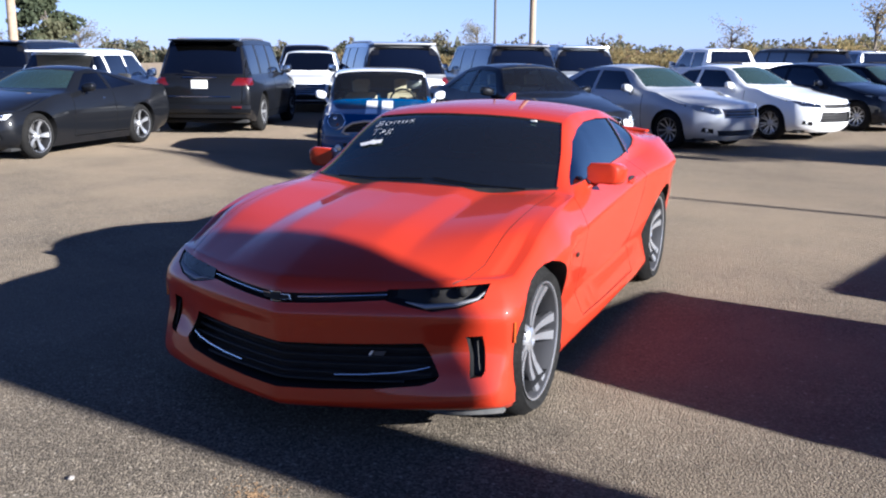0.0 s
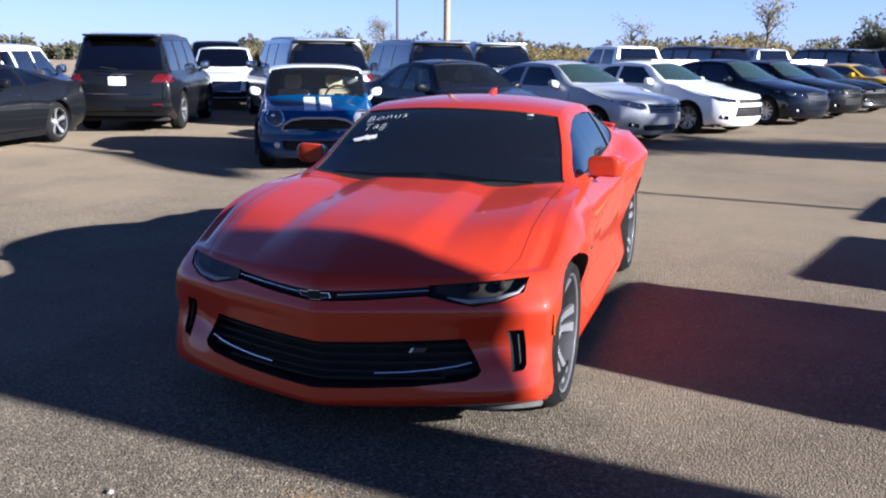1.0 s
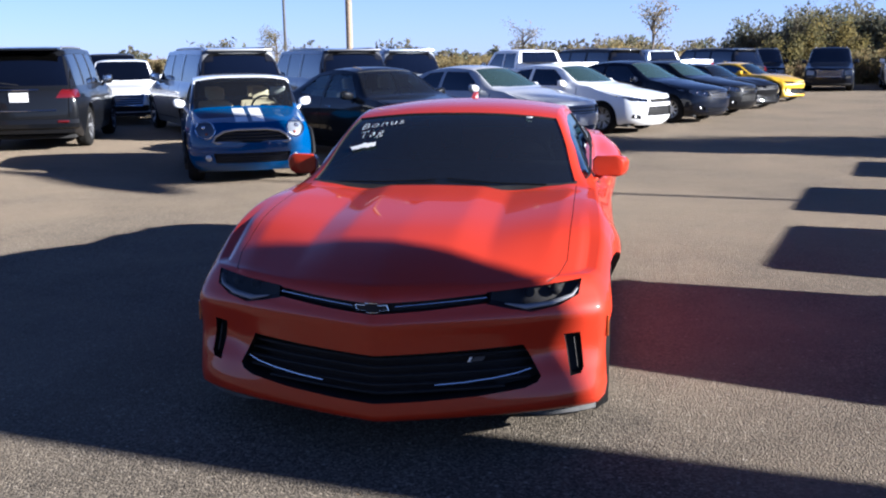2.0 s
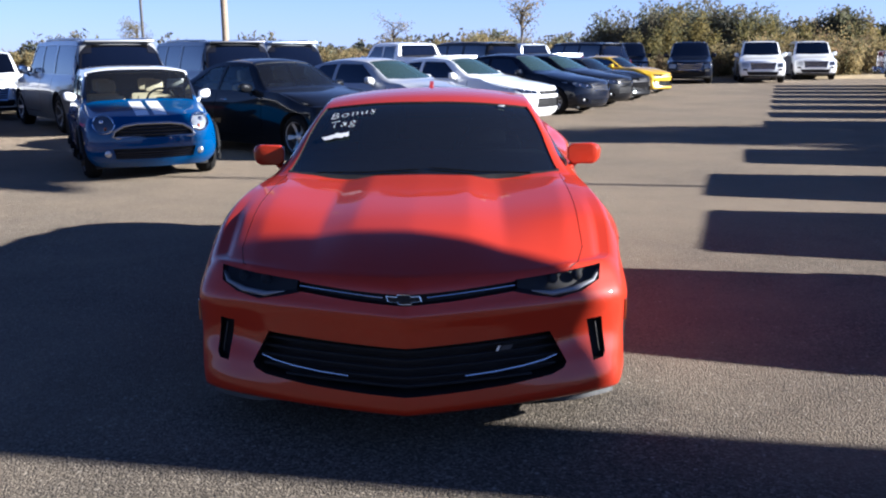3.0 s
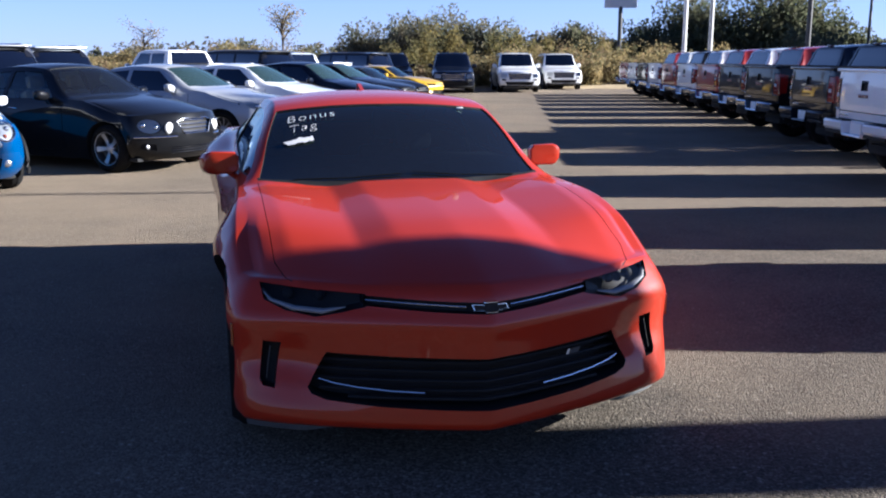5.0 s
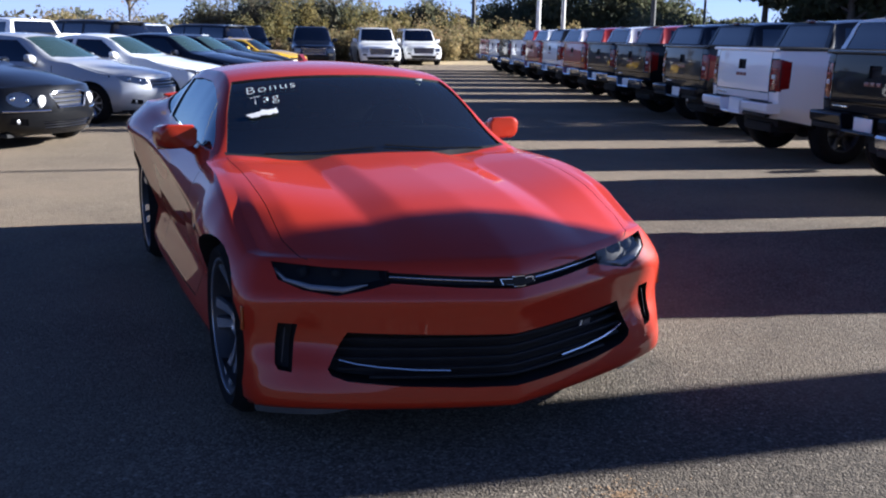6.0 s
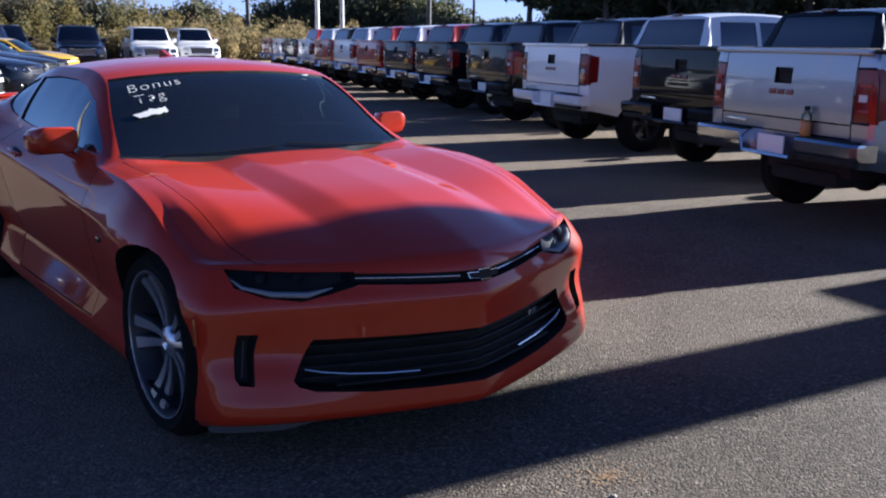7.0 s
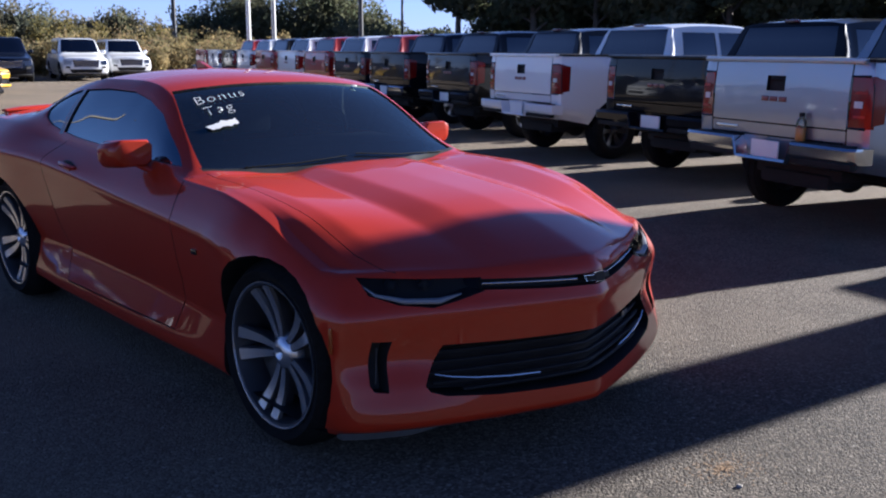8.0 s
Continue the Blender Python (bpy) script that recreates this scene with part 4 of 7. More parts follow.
def sport_coupe(color, label, lod=0):
    sp = coupe_spec()
    root = vehicle("coupe", label, "car")
    bm = body_mesh(sp)
    arches(bm, sp, 0.375, 0.28)
    front = lambda p, n: p.y > -0.75 and n.y > 0.1
    # air intake, upper slot, corner vents
    lower = [(-0.575, 0.462), (-0.3, 0.455), (0, 0.452), (0.3, 0.455), (0.575, 0.462), (0.648, 0.328), (0.635, 0.306), (0.585, 0.288), (0.4, 0.27), (0.18, 0.262), (0, 0.26), (-0.18, 0.262), (-0.4, 0.27), (-0.585, 0.288), (-0.635, 0.306), (-0.648, 0.328)]
    fs = carve(bm, lower, "y", front)
    piece = recess(bm, fs, (0, -0.11, 0), 0.95, 1)
    intake = part("air_intake", piece, M["plastic"], root, "black lower grille with bright strips")
    for z, w in ((0.425, 0.585), (0.39, 0.60), (0.355, 0.615), (0.32, 0.60), (0.29, 0.5)):
        part("slat", bar(sp, -w, w, z, z, 0.011, -0.045, flat=0.7), M["plastic"], intake)
    for side in (1, -1):
        b = bmesh.new()
        pts = [front_point(sp, side * x, z, -0.008) for x, z in ((0.232, 0.322), (0.35, 0.326), (0.47, 0.336), (0.55, 0.347), (0.605, 0.36))]
        tube(b, pts, [0.0042, 0.0042, 0.0042, 0.004, 0.003], 8)
        part("bright_strip", b, M["chrome"], intake, "thin chrome strip")
    b = bmesh.new()
    for x0, x1 in ((-0.365, -0.355), (-0.415, -0.372)):
        plate(b, [(x0, 0.4), (x1, 0.4), (x1 - 0.01, 0.418), (x0 - 0.01, 0.418)], lambda u, v: front_point(sp, u, v, -0.03), (0, 0.006, 0), 0 if x1 > -0.36 else 1)
    part("badge", b, [M["alloy"], M["lamp_grey"]], intake, "small grey grille badge", False)
    slot = [(-0.44, 0.644), (-0.2, 0.630), (0, 0.624), (0.2, 0.630), (0.44, 0.644), (0.44, 0.680), (0.2, 0.670), (0, 0.666), (-0.2, 0.670), (-0.44, 0.680)]
    fs = carve(bm, slot, "y", front)
    grille = part("upper_grille", recess(bm, fs, (0, -0.05, 0), 0.9, 1), M["plastic"], root, "narrow black grille slot")
    for side in (1, -1):
        part("bright_strip", bar(sp, side * 0.085, side * 0.43, 0.651, 0.664, 0.0028, -0.004), M["chrome"], grille, "thin chrome strip")
    b = bmesh.new()
    cross = [(-0.085, 0.668), (-0.075, 0.692), (-0.032, 0.692), (-0.028, 0.702), (0.034, 0.702), (0.034, 0.692), (0.088, 0.692), (0.078, 0.668), (0.03, 0.668), (0.026, 0.658), (-0.036, 0.658), (-0.032, 0.668)]
    cross = [(u * 0.8, 0.653 + (v - 0.68) * 0.86) for u, v in cross]
    plate(b, cross, lambda u, v: front_point(sp, u, v, 0.004), (0, 0.012, 0), 0)
    small = [(u * 0.95, 0.653 + (v - 0.653) * 0.86) for u, v in cross]
    plate(b, small, lambda u, v: front_point(sp, u, v, 0.012), (0, 0.008, 0), 1)
    part("emblem", b, [M["chrome"], M["plastic"]], root, "black plain cross emblem with bright rim", False)
    for side in (1, -1):
        poly = [(0.735, 0.488), (0.80, 0.492), (0.818, 0.345), (0.808, 0.322), (0.765, 0.316)]
        fs = carve(bm, poly if side > 0 else mirrored(poly), "y", lambda p, n: p.y > -0.85 and n.y > 0.05)
        vent = part("corner_vent", recess(bm, fs, (0, -0.06, 0), 0.9, 1), M["plastic"], root, "black upright air vent")
        b = bmesh.new()
        tube(b, [front_point(sp, side * 0.772, 0.466, -0.014), front_point(sp, side * 0.792, 0.346, -0.014)], 0.0022, 6)
        part("light_bar", b, M["lamp_grey"], vent)
    # head lamps
    lamps = lamp(root, "headlight", bm, sp, [(0.80, 0.700), (0.79, 0.645), (0.715, 0.614), (0.61, 0.599), (0.52, 0.617), (0.43, 0.640), (0.43, 0.685), (0.62, 0.690), (0.74, 0.697)], "y", front, 0.085, "lens_smoke", "lamp_grey", label="smoked wraparound headlight")
    for ob, side in zip(lamps, (1, -1)):
        b = bmesh.new()
        pts = [front_point(sp, side * x, z, -0.014) for x, z in ((0.50, 0.634), (0.58, 0.616), (0.68, 0.622), (0.757, 0.643), (0.784, 0.676))]
        tube(b, pts, [0.006, 0.02, 0.018, 0.011, 0.006], 8, 0.5)
        part("light_strip", b, M["lamp_strip"], ob, "grey running light strip")
        for x in (0.59, 0.69):
            b = bmesh.new()
            c = front_point(sp, side * x, 0.664, -0.045)
            bmesh.ops.create_uvsphere(b, u_segments=16, v_segments=10, radius=0.024, matrix=Matrix.Translation(c))
            part("projector", b, M["lamp_grey"], ob)
    # glass
    screen(root, bm, [(x, q(s)) for x, s in ((0, 1.572), (0.3, 1.585), (0.5, 1.618), (0.65, 1.66), (0.728, 1.70), (0.665, 1.98), (0.592, 2.225), (0.42, 2.20), (0.2, 2.182), (0, 2.175))], "windscreen", "glass_hero", 0.86)
    rim = ((0.738, 1.715), (0.65, 1.663), (0.5, 1.621), (0.3, 1.588), (0, 1.575))
    lip = ((0, 1.54), (0.3, 1.553), (0.5, 1.586), (0.65, 1.632), (0.735, 1.68))
    edge = [(x, -q(s)) for x, s in rim] + [(-x, -q(s)) for x, s in rim[-2::-1]] + [(-x, -q(s)) for x, s in lip[::-1]] + [(x, -q(s)) for x, s in lip[1:]]
    for fc in carve(bm, edge, "z", lambda p, n: p.z > 0.86 and n.z > 0.05):
        fc.material_index = 1          # black cowl below the glass
    screen(root, bm, [(x, q(s)) for x, s in ((0, 3.25), (0.4, 3.27), (0.53, 3.32), (0.63, 3.92), (0.4, 4.02), (0, 4.04))], "rear_window", "glass_dark", 0.95)
    side_windows(root, bm, [[(1.66, 0.952), (2.78, 0.995), (2.97, 1.012), (2.97, 1.232), (2.7, 1.246), (2.4, 1.242), (2.2, 1.21), (2.02, 1.155)]], "glass_film", "door_window")
    side_windows(root, bm, [[(3.02, 1.018), (3.14, 1.036), (3.26, 1.07), (3.33, 1.11), (3.335, 1.14), (3.28, 1.168), (3.16, 1.203), (3.02, 1.23)]], "glass_film", "quarter_window")
    for side in (1, -1):
        for fc in carve(bm, [(-2.972, 1.0), (-3.018, 1.0), (-3.018, 1.23), (-2.972, 1.23)], "x", lambda p, n: p.x * side > 0.3 and n.x * side > 0.25):
            fc.material_index = 2
    # panel gaps
    side_seams(bm, [[(q(s), z) for s, z in line] for line in ([(1.66, 0.92), (1.62, 0.80), (1.62, 0.5), (1.68, 0.28)], [(3.02, 0.97), (3.04, 0.8), (3.0, 0.55), (2.86, 0.27)], [(1.68, 0.27), (2.86, 0.26)])], 0.006)
    for side in (1, -1):
        seams(bm, [[(side * 0.735, -0.5), (side * 0.74, -0.9), (side * 0.735, -1.53)], [(side * 0.735, -0.5), (side * 0.70, -0.36), (side * 0.6, -0.25)]], "z", lambda p, n: n.z > 0.3 and p.z > 0.7, (0, 0, -0.006), 0.0032)
    ob = part("body", bm, [M[color], M["plastic"], M["gloss_black"]], root, crease=55)
    # splitter, sills
    for side in (1, -1):
        b = bmesh.new()
        pts = [front_point(sp, side * x, 0.165, -0.03) for x in np.linspace(0.54, 0.87, 10)]
        rows = [[b.verts.new(p + Vector((0, dy, dz))) for dy, dz in ((-0.02, 0.03), (0.012, 0.0), (0.016, -0.032 * min(1, 0.2 + i / 4)), (-0.012, -0.032 * min(1, 0.2 + i / 4)))] for i, p in enumerate(pts)]
        for a, c in zip(rows, rows[1:]):
            for k in range(4):
                b.faces.new((a[k], a[(k + 1) % 4], c[(k + 1) % 4], c[k]))
        b.faces.new(rows[0]), b.faces.new(rows[-1][::-1])
        bmesh.ops.recalc_face_normals(b, faces=b.faces)
        part("air_dam", b, M["rubber_grey"], root, "grey rubber air dam")
    b = bmesh.new()
    box(b, (-0.78, -4.2, 0.17), (0.78, -0.45, 0.21), 0.02)
    part("underbody", b, M["under"], root)
    for side in (1, -1):
        b = bmesh.new()
        outline = [(-0.086, -0.036), (-0.09, 0.034), (-0.07, 0.058), (0.05, 0.062), (0.08, 0.05), (0.094, 0.028), (0.09, -0.022), (0.074, -0.048), (0.05, -0.06), (-0.06, -0.058)]
        rows = []
        for y, k in ((0.072, 0.86), (0.067, 0.94), (0.054, 0.99), (0.01, 1.0), (-0.04, 1.0), (-0.046, 0.96)):
            rows.append([b.verts.new((side * (u * k - 0.02 * y / 0.08), y, v * k + 0.1 * y - 0.006)) for u, v in outline])
        for a, c in zip(rows, rows[1:]):
            for i in range(len(outline)):
                b.faces.new((a[i], a[(i + 1) % 10], c[(i + 1) % 10], c[i]))
        b.faces.new(rows[0]), b.faces.new(rows[-1][::-1])
        bmesh.ops.recalc_face_normals(b, faces=b.faces)
        ob = part("mirror", b, M[color], root, crease=36)
        ob.location = (side * 0.915, -1.94, 0.998)
        b = bmesh.new()
        tube(b, [(side * -0.04, 0.005, -0.042), (side * -0.075, 0.035, -0.066), (side * -0.105, 0.08, -0.084), (side * -0.125, 0.13, -0.09)], [0.026, 0.024, 0.022, 0.026], 10, 0.7)
        part("stalk", b, M[color], ob)
        b = bmesh.new()
        plate(b, [(u * 0.9, v * 0.88) for u, v in outline], lambda u, v: (side * u, -0.047, v - 0.008), (0, 0.003, 0))
        part("mirror_glass", b, M["chrome"], ob, smooth=False)
    # antenna fin, sticker, writing
    b = bmesh.new()
    plate(b, [(-2.95, 1.335), (-2.78, 1.338), (-2.91, 1.378), (-2.95, 1.378)], lambda u, v: Vector((-0.012, u, v)), (0.024, 0, 0))
    part("antenna_fin", b, M[color], root)
    for side in (1, -1):
        b = bmesh.new()
        box(b, (-0.01, -0.09, -0.012), (0.01, 0.09, 0.012), 0.006)
        h = part("door_handle", b, M[color], root)
        h.location = (side * 0.918, -2.66, 0.862)
        b = bmesh.new()
        bmesh.ops.create_uvsphere(b, u_segments=16, v_segments=8, radius=1, matrix=Matrix.Diagonal((0.008, 0.085, 0.04, 1)))
        k = part("handle_pocket", b, M["plastic"], root)
        k.location = (side * 0.908, -2.63, 0.862)
        b = bmesh.new()
        tube(b, [(side * 0.912, -2.53, 0.872), (side * 0.926, -2.58, 0.876), (side * 0.926, -2.68, 0.882), (side * 0.914, -2.73, 0.884)], [0.008, 0.013, 0.013, 0.008], 8, 0.8)
        part("door_handle", b, M[color], root)
        b = bmesh.new()
        box(b, (-0.004, -0.045, -0.006), (0.004, 0.045, 0.006), 0.002)
        k = part("side_marker", b, M["amber"], root)
        k.matrix_basis = Matrix.Translation(front_point(sp, side * 0.908, 0.50, 0.0)) @ pose(0, 0, 0, 90, 0, side * 20)
        b = bmesh.new()
        box(b, (-0.004, -0.02, -0.011), (0.004, 0.02, 0.011), 0.003)
        k = part("fender_badge", b, M["gloss_black"], root)
        k.location = (side * 0.936, -1.29, 0.66)
    # tail lamps and rear panel
    for side in (1, -1):
        for x in (0.42, 0.66):
            bm2 = bmesh.new()
            plate(bm2, [(x - 0.1, 0.82), (x + 0.1, 0.82), (x + 0.1, 0.92), (x - 0.1, 0.92)], lambda u, v: rear_point(sp, side * u, v, 0.004), (0, -0.01, 0))
            part("tail_lamp", bm2, M["red_lens"], root, "red rear lamp", False)
    b = bmesh.new()
    pts = [(x, -4.45 + 0.12 * (abs(x) / 0.7) ** 2, 1.045 + 0.015 * (1 - (x / 0.7) ** 2)) for x in np.linspace(-0.66, 0.66, 13)]
    tube(b, pts, [0.03] + [0.055] * 11 + [0.03], 8, 0.35)
    part("spoiler", b, M[color], root)
    cabin(root, sp, "seat", 2, 0.2, first=2.62)
    b = bmesh.new()
    for side in (1, -1):
        tube(b, [(side * 0.3 + x, -s, sp["zc"](s) - (sp["zc"](s) - sp["zt"](s)) * (abs(side * 0.3 + x) / sp["wt"](s)) ** 2.2 + 0.004) for x, s in ((-0.28, 1.50), (0.0, 1.485), (0.26, 1.51))], 0.0035, 6)
    part("wiper", b, material("wiper_black", (0.003, 0.003, 0.003), 0.7, spec=0.05), root, "black wiper arms")
    wheels(root, sp, "twin", 0.272, 0.245, "alloy_split", "alloy_dark", inset=0.03)
    return root, sp


def windscreen_ink(root, sp):
    """The words written on the windscreen in white marker, and a white patch of tape under them."""
    def on_glass(u, v):
        # u across from the passenger edge, v down from the top edge, in metres along the pane
        s = q(2.19) - 0.53 * v / 0.62
        x = -u
        z = sp["zc"](s) - (sp["zc"](s) - sp["zt"](s)) * (abs(x) / sp["wt"](s)) ** sp["crown"]
        return Vector((x, -s, z + 0.004))
    for text, x, v, size in (("Bonus", -0.555, 0.15, 0.095), ("Tag", -0.55, 0.245, 0.095)):
        cu = bpy.data.curves.new("ink", "FONT")
        cu.body, cu.size, cu.resolution_u, cu.shear, cu.space_character = text, size, 3, 0.12, 1.15
        cu.offset = -0.0021
        tmp = bpy.data.objects.new("ink", cu)
        scene.collection.objects.link(tmp)
        me = bpy.data.meshes.new_from_object(tmp.evaluated_get(bpy.context.evaluated_depsgraph_get()))
        bpy.data.objects.remove(tmp)
        for vtx in me.vertices:
            vtx.co = on_glass(x + vtx.co.x, v - vtx.co.y)
        me.materials.append(M["marker"])
        ob = new("writing", me)
        ob.parent = root
        ob["label"] = "white handwritten words on the windscreen"
    b = bmesh.new()
    rnd = random.Random(5)
    n = 12
    up = [(x, 0.30 + rnd.uniform(-0.006, 0.006) + 0.012 * abs(i / n - 0.5)) for i, x in enumerate(np.linspace(-0.585, -0.43, n))]
    dn = [(x, 0.345 + rnd.uniform(-0.008, 0.004)) for x in np.linspace(-0.56, -0.425, n)]
    a, c = [b.verts.new(on_glass(*p)) for p in up], [b.verts.new(on_glass(*p)) for p in dn]
    for i in range(n - 1):
        b.faces.new((a[i], a[i + 1], c[i + 1], c[i]))
    part("tape_patch", b, M["marker"], root, "torn white paper patch on the glass")
    b = bmesh.new()
    box(b, (-0.018, -0.006, -0.004), (0.018, 0.006, 0.004), 0.002)
    k = part("sticker", b, M["marker"], root)
    k.location = on_glass(0.44, 0.03)


# ---------------------------------------------------------------- other cars
def saloon(color, label, sp, lamps, grille, glass_mat="glass_dark", wheel=("ten", 0.21, "alloy", "alloy_dark"), trim="seat", chrome=True, name="sedan", fog=True, plate_at=None):
    root = vehicle(name, label, "car")
    bm = body_mesh(sp)
    arches(bm, sp, sp["R"] + 0.035, 0.28)
    front = lambda p, n: p.y > -0.9 and n.y > 0.1
    for nm, poly, mat, slats, edge in grille:
        fs = carve(bm, poly, "y", front)
        if not fs:
            continue
        g = part(nm, recess(bm, fs, (0, -0.05, 0), 0.9, 1), M["plastic"], root)
        xs, zs = [p[0] for p in poly], [p[1] for p in poly]
        for i in range(slats):
            z = min(zs) + (max(zs) - min(zs)) * (i + 0.5) / slats
            cut = [x0 + (x1 - x0) * (z - z0) / (z1 - z0) for (x0, z0), (x1, z1) in zip(poly, poly[1:] + poly[:1]) if (z0 > z) != (z1 > z)]
            if len(cut) > 1:
                part("slat", bar(sp, min(cut), max(cut), z, z, 0.008, -0.02, steps=8), M[mat], g)
        if edge:
            b = bmesh.new()
            tube(b, [front_point(sp, x, z, 0.004) for x, z in poly + poly[:1]], 0.009, 6)
            part("surround", b, M[edge], g)
    if fog:
        for side in (1, -1):
            poly = [(0.6, 0.315), (0.78, 0.345), (0.77, 0.42), (0.62, 0.395)]
            fs = carve(bm, poly if side > 0 else mirrored(poly), "y", front)
            if fs:
                well = part("fog_recess", recess(bm, fs, (0, -0.04, 0), 0.9, 1), M["plastic"], root, "black fog lamp recess")
                b = bmesh.new()
                bmesh.ops.create_uvsphere(b, u_segments=12, v_segments=8, radius=0.035, matrix=Matrix.Translation(front_point(sp, side * 0.69, 0.37, -0.03)) @ Matrix.Diagonal((1, 0.4, 1, 1)))
                part("fog_lamp", b, M["alloy"], well)
    for ob, side in zip(lamp(root, "headlight", bm, sp, lamps, "y", front, 0.06), (1, -1)):
        cx, cz = sum(p[0] for p in lamps) / len(lamps), sum(p[1] for p in lamps) / len(lamps)
        for dx in (-0.07, 0.06):
            b = bmesh.new()
            bmesh.ops.create_uvsphere(b, u_segments=12, v_segments=8, radius=0.036, matrix=Matrix.Translation(front_point(sp, side * (cx + dx), cz + dx * 0.2, -0.03)))
            part("projector", b, M["chrome"], ob)
    tail = lamp(root, "tail_lamp", bm, sp, [(0.52 * sp["W"] / 1.85, sp["deckz"] - 0.2), (0.84 * sp["W"] / 1.85, sp["deckz"] - 0.19), (0.83 * sp["W"] / 1.85, sp["deckz"] - 0.05), (0.52 * sp["W"] / 1.85, sp["deckz"] - 0.06)], "y", lambda p, n: p.y < -sp["L"] + 0.8 and n.y < -0.1, 0.03, "red_lens", None, True)
    h, c, hd, re, rd, bz, H = sp["W"] / 2, sp["cowl"], sp["header"], sp["rend"], sp["rdown"], sp["belt"], sp["H"]
    k = sp["tumble"]
    screen(root, bm, [(0, c + 0.0), (h * 0.4, c + 0.02), (h * 0.79, c + 0.14), (h * k * 0.93, hd - 0.03), (h * 0.3, hd - 0.07), (0, hd - 0.08)], "windscreen", "glass_mid" if trim != "seat" else "glass_green", sp["zl"](c) - 0.02)
    if rd < sp["L"] - 0.3:
        screen(root, bm, [(0, re + 0.06), (h * k * 0.9, re + 0.1), (h * 0.72, rd - 0.1), (0, rd - 0.04)], "rear_window", glass_mat, bz)
    else:
        for p in ([(-h * 0.72, sp["deckz"] + 0.04), (h * 0.72, sp["deckz"] + 0.04), (h * k * 0.86, H - 0.15), (-h * k * 0.86, H - 0.15)],):
            fs = carve(bm, p, "y", lambda q, n: q.y < -re and n.y < -0.1)
            pane(root, "rear_window", bm, fs, (0, 0.014, 0), glass_mat)
    mid = (hd + re) / 2 + 0.12
    zt = H - 0.115
    base = bz + 0.03
    end = min(re + (rd - re) * 0.42, sp["L"] - 0.35)
    side_windows(root, bm, [[(c + (hd - c) * 0.42, base), (mid - 0.04, base), (mid - 0.04, zt), (hd + 0.06, zt - 0.01)],
                            [(mid + 0.04, base), (end + 0.05, base + 0.05), (re + 0.02, zt - 0.03), (mid + 0.04, zt)]], glass_mat if trim == "seat" else "glass_mid")
    side_seams(bm, [[(c + 0.08, bz - 0.02), (c + 0.05, sp["clr"] + 0.12)], [(mid, bz), (mid + 0.02, sp["clr"] + 0.12)], [(c + 0.05, sp["clr"] + 0.12), (mid + 0.7, sp["clr"] + 0.12)]], 0.012)
    part("body", bm, [M[color], M["plastic"]], root, crease=38)
    for side in (1, -1):
        for s in (mid - 0.22, mid + 0.75):
            if s < sp["L"] - 1.0:
                b = bmesh.new()
                box(b, (-0.012, -0.09, -0.014), (0.012, 0.09, 0.014), 0.006)
                o = part("door_handle", b, M["chrome" if chrome else color], root)
                o.location = (side * (sp["wl"](s) + 0.03), -s, bz - 0.12)
    b = bmesh.new()
    box(b, (-h * 0.85, -sp["L"] + 0.4, sp["clr"] - 0.01), (h * 0.85, -0.4, sp["clr"] + 0.04), 0.02)
    part("underbody", b, M["under"], root)
    mirrors(root, sp, c + 0.4, bz + 0.08, color, reach=0.09)
    cabin(root, sp, trim, 2, 0.3 if trim == "seat" else 0.37)
    wheels(root, sp, wheel[0], wheel[1], 0.22, wheel[2], wheel[3])
    if plate_at:
        b = bmesh.new()
        box(b, (-0.15, -0.006, -0.075), (0.15, 0.006, 0.075), 0.003)
        o = part("number_plate", b, M["plate"], root, "blank white plate")
        o.location = rear_point(sp, 0, plate_at, 0.012)
    return root


def sedan_spec(L=4.85, W=1.85, H=1.46, hood0=0.79, hood1=1.0, belt=0.96, wb=2.78, fo=0.98, R=0.335, **k):
    return spec(L, W, H, fo, wb, R, 0.17, hood0, hood1, belt, k.pop("cowl", 1.55), k.pop("header", 2.3), k.pop("rend", 3.35), k.pop("rdown", 4.2), k.pop("deck", 1.06), k.pop("tumble", 0.62), flare=0.015, fa=0.33, fb=0.25, **k)


def suv_spec(L=5.18, W=2.04, H=1.89, **k):
    return spec(L, W, H, k.pop("fo", 0.98), k.pop("wb", 2.95), k.pop("R", 0.40), 0.24, k.pop("hood0", 0.98), k.pop("hood1", 1.16), k.pop("belt", 1.16), k.pop("cowl", 1.45), k.pop("header", 2.1), L - k.pop("back", 0.42), L - 0.06, k.pop("deck", 1.12), k.pop("tumble", 0.74), fa=0.16, fb=0.14, ra=0.07, rb=0.12, tilt=0.05, flare=0.012, shoulder=3.0, crown=4.0, **k)


